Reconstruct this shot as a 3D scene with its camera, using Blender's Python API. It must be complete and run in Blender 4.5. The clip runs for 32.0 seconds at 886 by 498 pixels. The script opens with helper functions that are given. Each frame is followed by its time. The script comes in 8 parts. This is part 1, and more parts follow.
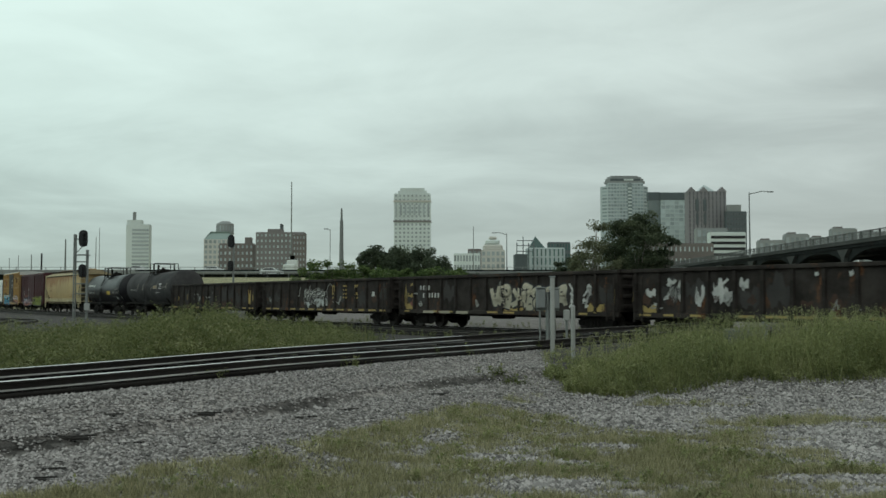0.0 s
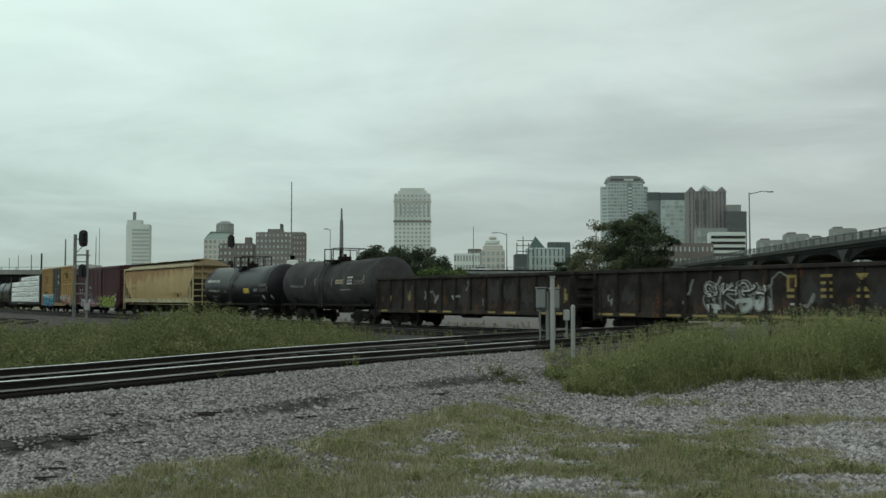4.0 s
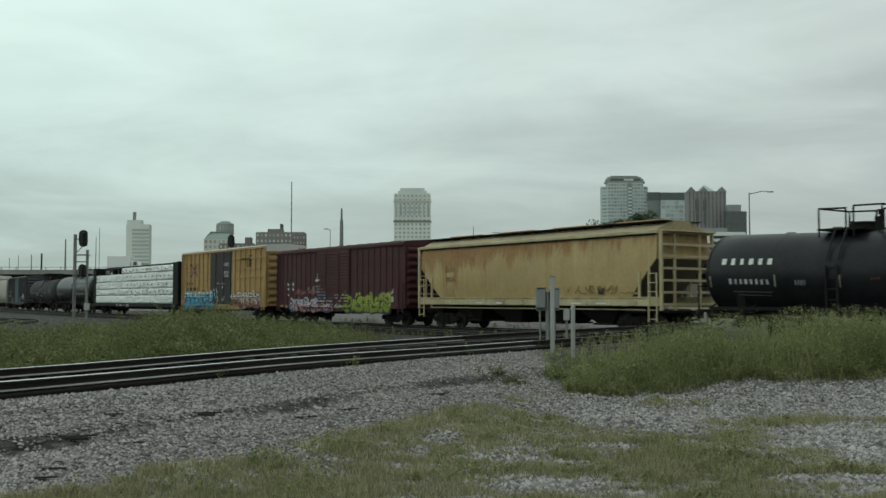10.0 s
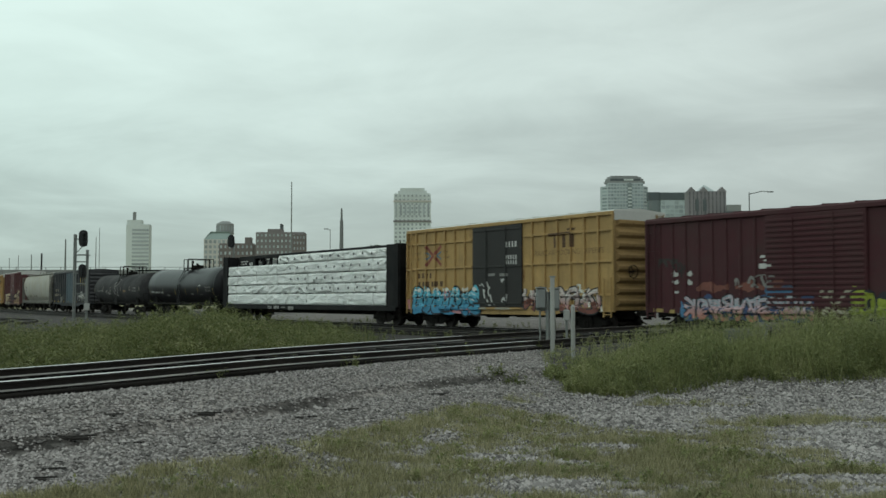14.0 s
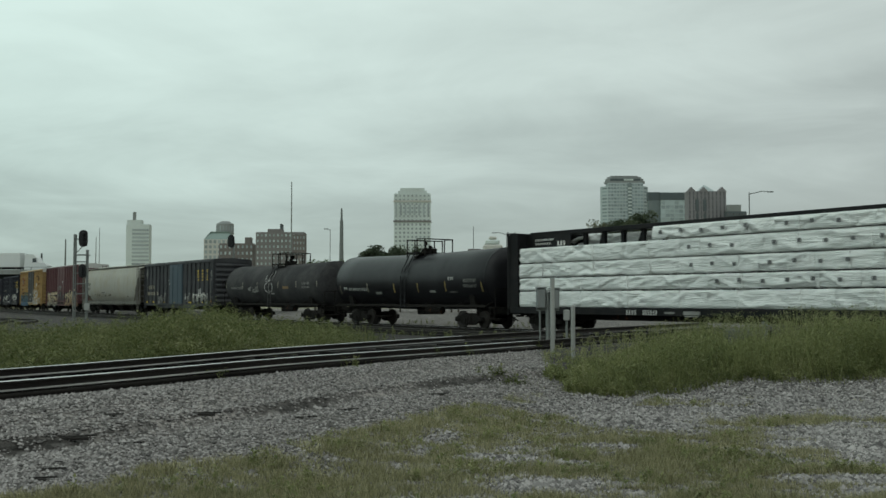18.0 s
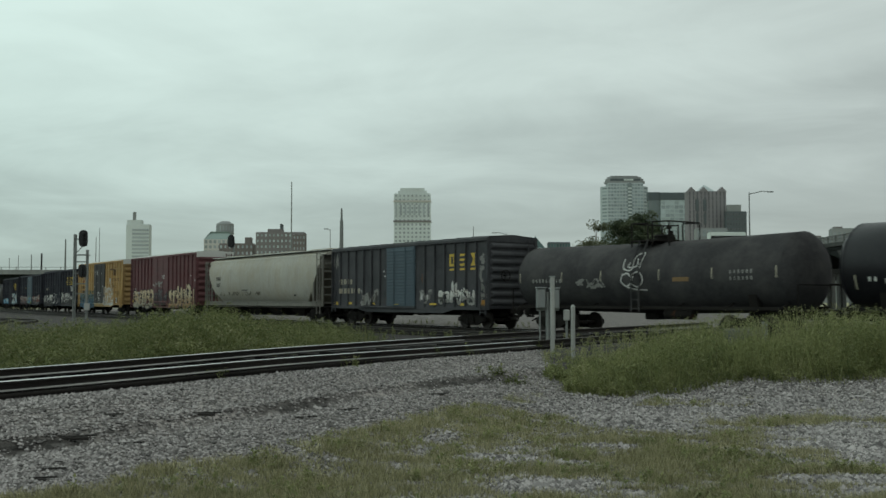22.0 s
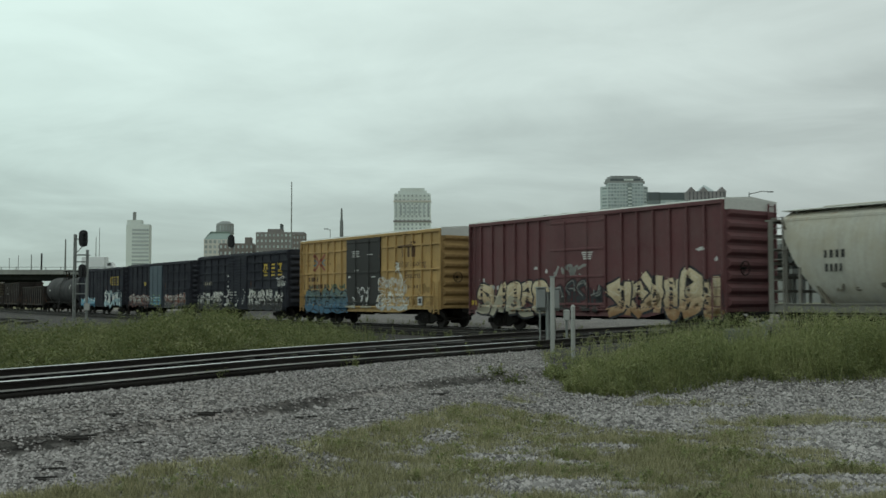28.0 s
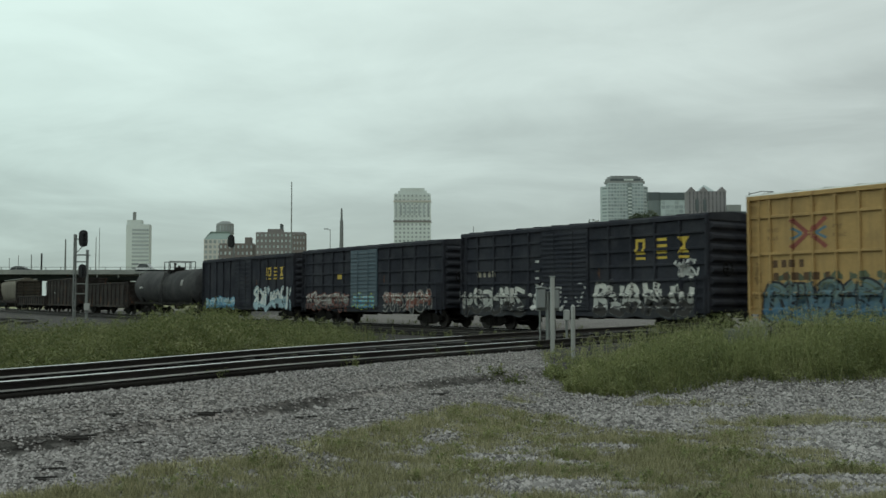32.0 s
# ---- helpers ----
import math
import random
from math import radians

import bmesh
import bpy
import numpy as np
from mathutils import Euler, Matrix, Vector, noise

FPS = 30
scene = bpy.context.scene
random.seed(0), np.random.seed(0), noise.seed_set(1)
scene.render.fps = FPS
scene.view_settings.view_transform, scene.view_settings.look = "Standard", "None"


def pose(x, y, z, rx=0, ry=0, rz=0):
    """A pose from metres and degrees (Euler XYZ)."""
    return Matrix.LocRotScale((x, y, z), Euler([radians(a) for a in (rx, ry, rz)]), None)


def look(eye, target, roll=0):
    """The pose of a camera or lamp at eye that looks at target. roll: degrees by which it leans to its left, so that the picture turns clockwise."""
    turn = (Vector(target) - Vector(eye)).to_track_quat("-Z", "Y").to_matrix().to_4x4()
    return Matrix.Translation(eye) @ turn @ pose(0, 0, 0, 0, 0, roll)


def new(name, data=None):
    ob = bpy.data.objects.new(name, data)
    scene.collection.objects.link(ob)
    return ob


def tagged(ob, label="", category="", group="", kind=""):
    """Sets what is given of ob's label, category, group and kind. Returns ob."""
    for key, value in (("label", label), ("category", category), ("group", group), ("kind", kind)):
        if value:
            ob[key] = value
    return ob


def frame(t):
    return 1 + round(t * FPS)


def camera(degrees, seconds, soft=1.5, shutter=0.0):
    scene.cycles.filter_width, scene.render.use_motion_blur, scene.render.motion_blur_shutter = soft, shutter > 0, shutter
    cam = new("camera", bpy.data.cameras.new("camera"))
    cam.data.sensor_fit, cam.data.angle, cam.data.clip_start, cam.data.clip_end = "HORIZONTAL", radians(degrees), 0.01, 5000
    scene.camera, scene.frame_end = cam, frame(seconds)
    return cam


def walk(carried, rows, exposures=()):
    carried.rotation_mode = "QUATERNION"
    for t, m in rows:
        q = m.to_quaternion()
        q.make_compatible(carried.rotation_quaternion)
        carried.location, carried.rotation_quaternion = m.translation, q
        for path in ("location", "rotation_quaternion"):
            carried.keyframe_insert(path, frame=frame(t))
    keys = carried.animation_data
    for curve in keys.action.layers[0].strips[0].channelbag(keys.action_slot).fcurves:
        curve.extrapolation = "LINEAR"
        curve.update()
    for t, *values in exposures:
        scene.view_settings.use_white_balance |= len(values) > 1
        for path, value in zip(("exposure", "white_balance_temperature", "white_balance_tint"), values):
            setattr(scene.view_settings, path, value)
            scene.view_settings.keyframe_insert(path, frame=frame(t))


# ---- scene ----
import itertools

EYE = Vector((0, 0, 1.5))
cam = camera(48.27, 32.0, soft=1.5, shutter=0.3)
walk(cam, [(0, look(EYE, (0, 100, 6.586))), (32, look(EYE, (0, 100, 6.586)))],
     exposures=[(0, 0.0, 6500, 10), (14.5, 0.0, 6500, 10), (16.5, -0.11, 6500, 10), (25.5, -0.11, 6500, 10), (27.5, -0.02, 6500, 10), (32, -0.02, 6500, 10)])

# ---- light: a closed, bright overcast with a faint greenish cast ----
SUN_TURN, SUN_UP = radians(200), radians(52)
world = bpy.data.worlds.new("overcast")
scene.world = world
world.use_nodes = True


class Nodes:
    """Short forms for building a node tree."""

    def __init__(self, tree):
        self.tree = tree

    def add(self, kind, **values):
        n = self.tree.nodes.new(kind)
        for key, value in values.items():
            setattr(n, key, value)
        return n

    def put(self, socket, value):
        if isinstance(value, bpy.types.NodeSocket):
            self.tree.links.new(value, socket)
        elif value is not None:
            socket.default_value = value

    def math(self, op, a, b=None, c=None, clamp=False):
        n = self.add("ShaderNodeMath", operation=op, use_clamp=clamp)
        for s, v in zip(n.inputs, (a, b, c)):
            self.put(s, v)
        return n.outputs[0]

    def noise(self, vector, scale, detail=4.0, rough=0.55, distort=0.0):
        n = self.add("ShaderNodeTexNoise")
        self.put(n.inputs["Vector"], vector)
        n.inputs["Scale"].default_value, n.inputs["Detail"].default_value = scale, detail
        n.inputs["Roughness"].default_value, n.inputs["Distortion"].default_value = rough, distort
        return n.outputs["Fac"]

    def mapping(self, vector, scale=(1, 1, 1), location=(0, 0, 0), rotation=(0, 0, 0)):
        n = self.add("ShaderNodeMapping")
        self.put(n.inputs["Vector"], vector)
        n.inputs["Scale"].default_value, n.inputs["Location"].default_value = scale, location
        n.inputs["Rotation"].default_value = rotation
        return n.outputs[0]

    def steps(self, value, stops, smooth=False):
        n = self.add("ShaderNodeValToRGB")
        self.put(n.inputs[0], value)
        ramp = n.color_ramp
        if smooth:
            ramp.interpolation = "EASE"
        while len(ramp.elements) < len(stops):
            ramp.elements.new(0.5)
        for e, (at, col) in zip(ramp.elements, stops):
            e.position = at
            e.color = (*col, 1) if isinstance(col, tuple) else (col, col, col, 1)
        return n.outputs[0]

    def mix(self, factor, a, b, blend="MIX"):
        n = self.add("ShaderNodeMix", data_type="RGBA", blend_type=blend)
        self.put(n.inputs[0], factor)
        for s, v in ((n.inputs[6], a), (n.inputs[7], b)):
            self.put(s, (*v, 1) if isinstance(v, tuple) and len(v) == 3 else v)
        return n.outputs[2]


def sky_nodes():
    N = Nodes(world.node_tree)
    world.node_tree.nodes.clear()
    way = N.add("ShaderNodeTexCoord").outputs["Generated"]
    xyz = N.add("ShaderNodeSeparateXYZ")
    N.put(xyz.inputs[0], way)
    up = N.math("MAXIMUM", xyz.outputs[2], 0.0)
    low = N.math("ADD", up, 0.16)
    flat = N.add("ShaderNodeCombineXYZ")
    N.put(flat.inputs[0], N.math("DIVIDE", xyz.outputs[0], low))
    N.put(flat.inputs[1], N.math("DIVIDE", xyz.outputs[1], low))
    big = N.noise(N.mapping(flat.outputs[0], (0.42, 0.50, 1), (3.1, 0.9, 0)), 1.0, 5, 0.55, 0.5)
    fine = N.noise(N.mapping(flat.outputs[0], (1.3, 1.6, 1), (7.7, 2.2, 4)), 1.0, 6, 0.6, 0.6)
    # layers of the deck, waved by the larger cloud shapes
    wave = N.math("ADD", up, N.math("MULTIPLY", N.math("SUBTRACT", big, 0.5), 0.11))
    layer = N.steps(wave, [(0.0, 0.32), (0.07, 0.35), (0.12, 0.49), (0.160, 0.44), (0.205, 0.56), (0.245, 0.70), (0.30, 0.79)], True)
    soft_cloud = N.math("ADD", N.math("MULTIPLY", big, 0.40), N.math("MULTIPLY", fine, 0.27))
    rise = N.math("MULTIPLY", up, 5.0, clamp=True)
    west = N.math("MULTIPLY", N.math("MULTIPLY", xyz.outputs[0], N.math("ADD", rise, 0.06)), -0.31)
    value = N.math("ADD", N.math("ADD", N.math("MULTIPLY", layer, 0.50), soft_cloud), N.math("ADD", west, -0.070))
    tone = N.steps(value, [(0.30, 0.41), (0.45, 0.53), (0.60, 0.735), (0.75, 0.91), (0.95, 1.04)])
    side = N.math("ADD", N.math("MULTIPLY", xyz.outputs[0], 1.0), 0.5, clamp=True)
    colour = N.mix(1.0, tone, N.steps(side, [(0.1, (0.80, 1.0, 0.926)), (0.9, (0.868, 0.993, 0.938))]), "MULTIPLY")
    sky = N.add("ShaderNodeTexSky", sky_type="NISHITA", sun_disc=False, sun_elevation=SUN_UP, sun_rotation=SUN_TURN)
    a, b, both = N.add("ShaderNodeBackground"), N.add("ShaderNodeBackground"), N.add("ShaderNodeAddShader")
    N.put(a.inputs[0], colour)
    a.inputs[1].default_value = 0.97
    N.put(b.inputs[0], sky.outputs[0])
    b.inputs[1].default_value = 0.006
    world.node_tree.links.new(a.outputs[0], both.inputs[0])
    world.node_tree.links.new(b.outputs[0], both.inputs[1])
    world.node_tree.links.new(both.outputs[0], N.add("ShaderNodeOutputWorld").inputs[0])


sky_nodes()
sun = new("sun", bpy.data.lights.new("sun", "SUN"))
sun.data.energy, sun.data.angle, sun.data.color = 0.25, radians(30), (1.0, 0.97, 0.92)
sun.matrix_world = look(Vector((-0.2, -0.9, 1.4)) * 50, (0, 0, 0))

# ---- materials ----
MATS = {}


def paint(name, colour, rough=0.6, metal=0.0, spread=0.25, grain=3.0, rust=0.0, streak=0.0, bump=0.02, each=0.0, dirt=None, spec=0.4, coords="Object", drip=None, crease=0.0):
    """A weathered surface: tone varies at two scales, with optional rust patches, vertical streaks and a change of tone from piece to piece."""
    if name in MATS:
        return MATS[name]
    m = bpy.data.materials.new(name)
    m.use_nodes = True
    N = Nodes(m.node_tree)
    bsdf = m.node_tree.nodes["Principled BSDF"]
    at = N.add("ShaderNodeTexCoord").outputs[coords]
    wide, fine = N.noise(at, grain * 0.22, 5, 0.6), N.noise(at, grain * 6, 4, 0.6)
    dark = tuple(c * (1 - spread) for c in colour)
    light = tuple(min(1, c * (1 + spread)) for c in colour)
    col = N.steps(N.math("ADD", N.math("MULTIPLY", wide, 0.65), N.math("MULTIPLY", fine, 0.35)), [(0.32, dark), (0.68, light)])
    if streak:
        s = N.noise(N.mapping(at, (3.0, 3.0, 0.16)), 1.6, 5, 0.65)
        k = N.steps(s, [(0.48, 0.0), (0.72, 1.0)])
        col = N.mix(N.math("MULTIPLY", k, streak), col, tuple(c * 0.45 + 0.012 for c in colour))
    if rust:
        r = N.noise(N.mapping(at, (1, 1, 0.6)), 0.9, 9, 0.68, 0.3)
        k = N.steps(r, [(0.66 - 0.22 * rust, 0.0), (0.74 - 0.18 * rust, 1.0)])
        tone = N.steps(fine, [(0.3, (0.075, 0.028, 0.012)), (0.7, (0.20, 0.085, 0.035))])
        col = N.mix(N.math("MULTIPLY", k, 0.85), col, tone)
    if drip:
        # rust that runs down from a seam: thick at its top, in tongues of uneven length
        top, length, cut = drip
        xyz = N.add("ShaderNodeSeparateXYZ")
        N.put(xyz.inputs[0], at)
        fall = N.math("DIVIDE", N.math("SUBTRACT", top, xyz.outputs[2]), length, clamp=True)
        tongue = N.math("SUBTRACT", N.noise(N.mapping(at, (1.5, 1.0, 0.22)), 1.1, 6, 0.7), N.math("MULTIPLY", xyz.outputs[0], 0.022))
        k = N.steps(N.math("SUBTRACT", tongue, N.math("MULTIPLY", fall, 0.42)), [(cut, 0.0), (cut + 0.16, 1.0)])
        col = N.mix(N.math("MULTIPLY", k, 0.8), col, N.steps(fine, [(0.3, (0.15, 0.05, 0.018)), (0.7, (0.30, 0.13, 0.045))]))
    if dirt:
        k = N.steps(N.noise(at, grain * 0.5, 7, 0.7), [(0.42, 0.0), (0.66, 1.0)])
        col = N.mix(N.math("MULTIPLY", k, 0.6), col, dirt)
    if each:
        info = N.add("ShaderNodeObjectInfo").outputs["Random"]
        hsv = N.add("ShaderNodeHueSaturation")
        N.put(hsv.inputs["Value"], N.math("ADD", N.math("MULTIPLY", info, 2 * each), 1 - each))
        N.put(hsv.inputs["Color"], col)
        col = hsv.outputs[0]
    N.put(bsdf.inputs["Base Color"], col)
    N.put(bsdf.inputs["Roughness"], N.math("ADD", N.math("MULTIPLY", fine, 0.2), rough - 0.1, clamp=True))
    bsdf.inputs["Metallic"].default_value = metal
    bsdf.inputs["Specular IOR Level"].default_value = spec
    if bump:
        b = N.add("ShaderNodeBump")
        b.inputs["Strength"].default_value, b.inputs["Distance"].default_value = 0.6, bump
        height = N.math("ADD", fine, N.math("MULTIPLY", wide, 0.8))
        if crease:
            # slack film: long slanting folds with finer ones across them
            long = N.noise(N.mapping(at, (0.34, 1, 3.0), (0, 0, 0), (0, 0.32, 0)), 2.2, 4, 0.5, 0.7)
            cross = N.noise(N.mapping(at, (0.6, 1, 2.4), (4, 0, 0), (0, -0.5, 0)), 3.0, 4, 0.55, 0.6)
            ridge = N.math("ABSOLUTE", N.math("SUBTRACT", long, 0.5))
            height = N.math("ADD", N.math("MULTIPLY", height, 0.2), N.math("MULTIPLY", N.math("ADD", ridge, N.math("MULTIPLY", N.math("ABSOLUTE", N.math("SUBTRACT", cross, 0.5)), 0.6)), crease))
        N.put(b.inputs["Height"], height)
        N.put(bsdf.inputs["Normal"], b.outputs[0])
    MATS[name] = m
    return m


def leafy(name, stops, rough=0.65, lift=0.0, clump=0.0):
    """Foliage and stones: the tone changes from one leaf or stone of the mesh to the next."""
    if name in MATS:
        return MATS[name]
    m = bpy.data.materials.new(name)
    m.use_nodes = True
    N = Nodes(m.node_tree)
    bsdf = m.node_tree.nodes["Principled BSDF"]
    isle = N.add("ShaderNodeNewGeometry").outputs["Random Per Island"]
    at = N.add("ShaderNodeTexCoord").outputs["Object"]
    f = N.math("ADD", N.math("MULTIPLY", isle, 0.6), N.math("MULTIPLY", N.noise(at, 0.35, 4), 0.4))
    if clump:
        # whole plants are paler or darker than their neighbours
        f = N.math("ADD", N.math("MULTIPLY", f, 0.8), N.math("MULTIPLY", N.math("SUBTRACT", N.noise(N.mapping(at, (1, 1, 0.5)), clump, 3, 0.6), 0.42), 1.1))
    N.put(bsdf.inputs["Base Color"], N.steps(f, stops))
    bsdf.inputs["Roughness"].default_value = rough
    bsdf.inputs["Specular IOR Level"].default_value = 0.2
    if lift:
        # thin leaves let part of the light through
        thin, both = N.add("ShaderNodeBsdfTranslucent"), N.add("ShaderNodeMixShader")
        N.put(thin.inputs["Color"], bsdf.inputs["Base Color"].links[0].from_socket)
        both.inputs[0].default_value = lift
        m.node_tree.links.new(bsdf.outputs[0], both.inputs[1])
        m.node_tree.links.new(thin.outputs[0], both.inputs[2])
        m.node_tree.links.new(both.outputs[0], m.node_tree.nodes["Material Output"].inputs[0])
    MATS[name] = m
    return m


def glass(name, colour, rough=0.12):
    if name in MATS:
        return MATS[name]
    m = bpy.data.materials.new(name)
    m.use_nodes = True
    N = Nodes(m.node_tree)
    bsdf = m.node_tree.nodes["Principled BSDF"]
    at = N.add("ShaderNodeTexCoord").outputs["Object"]
    info = N.add("ShaderNodeObjectInfo").outputs["Random"]
    v = N.math("ADD", N.math("MULTIPLY", N.noise(at, 0.15, 3), 0.5), N.math("MULTIPLY", info, 0.5))
    N.put(bsdf.inputs["Base Color"], N.steps(v, [(0.2, tuple(c * 0.7 for c in colour)), (0.8, tuple(c * 1.35 for c in colour))]))
    bsdf.inputs["Roughness"].default_value = rough
    bsdf.inputs["Specular IOR Level"].default_value = 0.9
    MATS[name] = m
    return m


# ---- mesh building ----
class Mesh:
    """Collects faces of one part before it becomes a mesh object."""

    def __init__(self):
        self.v, self.f, self.smooth = [], [], []

    def add(self, verts, faces, smooth=False):
        n = len(self.v)
        self.v.extend(tuple(p) for p in verts)
        self.f.extend(tuple(i + n for i in f) for f in faces)
        self.smooth.extend([smooth] * len(faces))
        return self

    def box(self, x0, x1, y0, y1, z0, z1, bevel=0.0):
        x0, x1, y0, y1, z0, z1 = min(x0, x1), max(x0, x1), min(y0, y1), max(y0, y1), min(z0, z1), max(z0, z1)
        b = min(bevel, (x1 - x0) * 0.45, (y1 - y0) * 0.45, (z1 - z0) * 0.45)
        if b <= 0:
            v = [(x, y, z) for z in (z0, z1) for y in (y0, y1) for x in (x0, x1)]
            f = [(0, 2, 3, 1), (4, 5, 7, 6), (0, 1, 5, 4), (2, 6, 7, 3), (0, 4, 6, 2), (1, 3, 7, 5)]
            return self.add(v, f)
        ring = lambda i: [(x0 + i, y0 + b), (x0 + b, y0 + i), (x1 - b, y0 + i), (x1 - i, y0 + b), (x1 - i, y1 - b), (x1 - b, y1 - i), (x0 + b, y1 - i), (x0 + i, y1 - b)]
        v = [(x, y, z0) for x, y in ring(b)] + [(x, y, z0 + b) for x, y in ring(0)] + [(x, y, z1 - b) for x, y in ring(0)] + [(x, y, z1) for x, y in ring(b)]
        f = [tuple(range(7, -1, -1)), tuple(range(24, 32))]
        for k in range(3):
            f += [(8 * k + i, 8 * k + (i + 1) % 8, 8 * k + 8 + (i + 1) % 8, 8 * k + 8 + i) for i in range(8)]
        return self.add(v, f)

    def tube(self, p, q, r, r2=None, sides=8, caps=True, smooth=True):
        p, q = Vector(p), Vector(q)
        r2 = r if r2 is None else r2
        turn = (q - p).to_track_quat("Z", "Y")
        v = []
        for c, rad in ((p, r), (q, r2)):
            v += [c + turn @ Vector((rad * math.cos(2 * math.pi * i / sides), rad * math.sin(2 * math.pi * i / sides), 0)) for i in range(sides)]
        self.add(v, [(i, (i + 1) % sides, sides + (i + 1) % sides, sides + i) for i in range(sides)], smooth)
        if caps:
            self.add(v[:sides], [tuple(range(sides - 1, -1, -1))])
            self.add(v[sides:], [tuple(range(sides))])
        return self

    def bar(self, p, q, w, h=None):
        """A rectangular bar from p to q; w across, h up."""
        p, q = Vector(p), Vector(q)
        h = w if h is None else h
        d = (q - p).normalized()
        side = d.cross(Vector((0, 0, 1)))
        if side.length < 1e-4:
            side = Vector((1, 0, 0))
        side = side.normalized() * w / 2
        top = side.cross(d).normalized() * h / 2
        v = [c + a * side + b * top for c in (p, q) for a, b in ((-1, -1), (1, -1), (1, 1), (-1, 1))]
        return self.add(v, [(3, 2, 1, 0), (4, 5, 6, 7), (0, 1, 5, 4), (1, 2, 6, 5), (2, 3, 7, 6), (3, 0, 4, 7)])

    def sweep(self, outline, x0, x1, caps=True, smooth=False):
        """An outline in (y, z) drawn along x."""
        n = len(outline)
        v = [(x, y, z) for x in (x0, x1) for y, z in outline]
        self.add(v, [(i, (i + 1) % n, n + (i + 1) % n, n + i) for i in range(n)], smooth)
        if caps:
            self.add(v[:n], [tuple(range(n - 1, -1, -1))])
            self.add(v[n:], [tuple(range(n))])
        return self

    def prism(self, outline, z0, z1, smooth=False):
        """An outline in (x, y), drawn upward."""
        n = len(outline)
        v = [(x, y, z) for z in (z0, z1) for x, y in outline]
        self.add(v, [(i, (i + 1) % n, n + (i + 1) % n, n + i) for i in range(n)], smooth)
        self.add(v[:n], [tuple(range(n - 1, -1, -1))])
        self.add(v[n:], [tuple(range(n))])
        return self

    def data(self, name, material):
        me = bpy.data.meshes.new(name)
        me.from_pydata(self.v, [], self.f)
        me.polygons.foreach_set("use_smooth", self.smooth)
        me.materials.append(material)
        me.update()
        return me


def part(name, mesh, material, parent, label="", at=None):
    """Links a mesh as one object under a thing or under a part."""
    me = mesh if isinstance(mesh, bpy.types.Mesh) else mesh.data(name, material)
    ob = new(name, me)
    ob.parent = parent
    if at is not None:
        ob.matrix_basis = at
    if label:
        ob["label"] = label
    return ob


def thing(name, label, category, group="", kind="", at=None):
    ob = tagged(new(name), label, category, group, kind)
    ob.empty_display_size = 0.3
    if at is not None:
        ob.matrix_basis = at
    return ob


def solid(name, mesh, material, label, category, group="", kind="", at=None):
    """A thing or piece of the setting that is one mesh."""
    ob = tagged(new(name, mesh.data(name, material)), label, category, group, kind)
    if at is not None:
        ob.matrix_basis = at
    return ob


# ---- the ground ----
STEEL = paint("rail_steel", (0.62, 0.61, 0.60), 0.32, 0.85, 0.3, 4, bump=0.002)
RAIL_SIDE = paint("rail_web_rust", (0.018, 0.014, 0.012), 0.8, 0.1, 0.4, 5, bump=0.004)
TIE = paint("creosoted_tie", (0.0135, 0.012, 0.011), 0.95, 0, 0.4, 6, bump=0.01, each=0.3, spec=0.04)

# near track: its two rails, by the line of the near rail and the far rail
H_NEAR = 0.80
NEAR_RAIL = [(-13.0, -3.2), (-8.3, 3.6), (-4.33, 9.66), (-2.2, 13.58), (0.05, 16.75), (1.72, 19.2), (5.3, 24.1), (9.5, 29.3)]
FAR_RAIL = [(-14.2, -2.4), (-9.5, 4.6), (-5.10, 11.38), (-2.67, 16.47), (0.07, 21.2), (1.9, 24.3), (5.2, 29.0), (9.2, 34.5)]
RAIL_TOP = 1.5 - H_NEAR

# the train's line: distance of its centre from the camera, and the way of travel
LINE = 31.07
TURN = radians(-54.27)
WAY = Vector((math.cos(TURN), math.sin(TURN), 0))
OFF = Vector((-WAY.y, WAY.x, 0))
RAIL_Z = 0.05


def bend(s):
    """How far the line swings away from the straight, well up the track."""
    u = max(0.0, -85 - s)
    return 0.00065 * u * u if u < 65 else 2.746 + 0.0845 * (u - 65)


def on_line(s, off=0.0, z=0.0):
    return OFF * (LINE + off + bend(s)) + WAY * s + Vector((0, 0, RAIL_Z + z))


def beside_line(x, y):
    """Distance from the line's middle: negative on the camera's side."""
    return OFF.x * x + OFF.y * y - LINE - bend(WAY.x * x + WAY.y * y)


def curve_at(points, n):
    """A smooth line through points, n steps a span."""
    out = []
    for i in range(len(points) - 1):
        p0, p1, p2, p3 = (Vector(points[max(0, min(len(points) - 1, i + k))]) for k in (-1, 0, 1, 2))
        for j in range(n):
            t = j / n
            out.append(0.5 * (2 * p1 + (p2 - p0) * t + (2 * p0 - 5 * p1 + 4 * p2 - p3) * t * t + (3 * p1 - p0 - 3 * p2 + p3) * t ** 3))
    return out + [Vector(points[-1])]


MIDLINE = curve_at([((a[0] + b[0]) / 2, (a[1] + b[1]) / 2) for a, b in zip(NEAR_RAIL, FAR_RAIL)], 6)
MID = np.array([(p.x, p.y) for p in MIDLINE])


def smooth(a, b, v):
    t = min(1.0, max(0.0, (v - a) / (b - a)))
    return t * t * (3 - 2 * t)


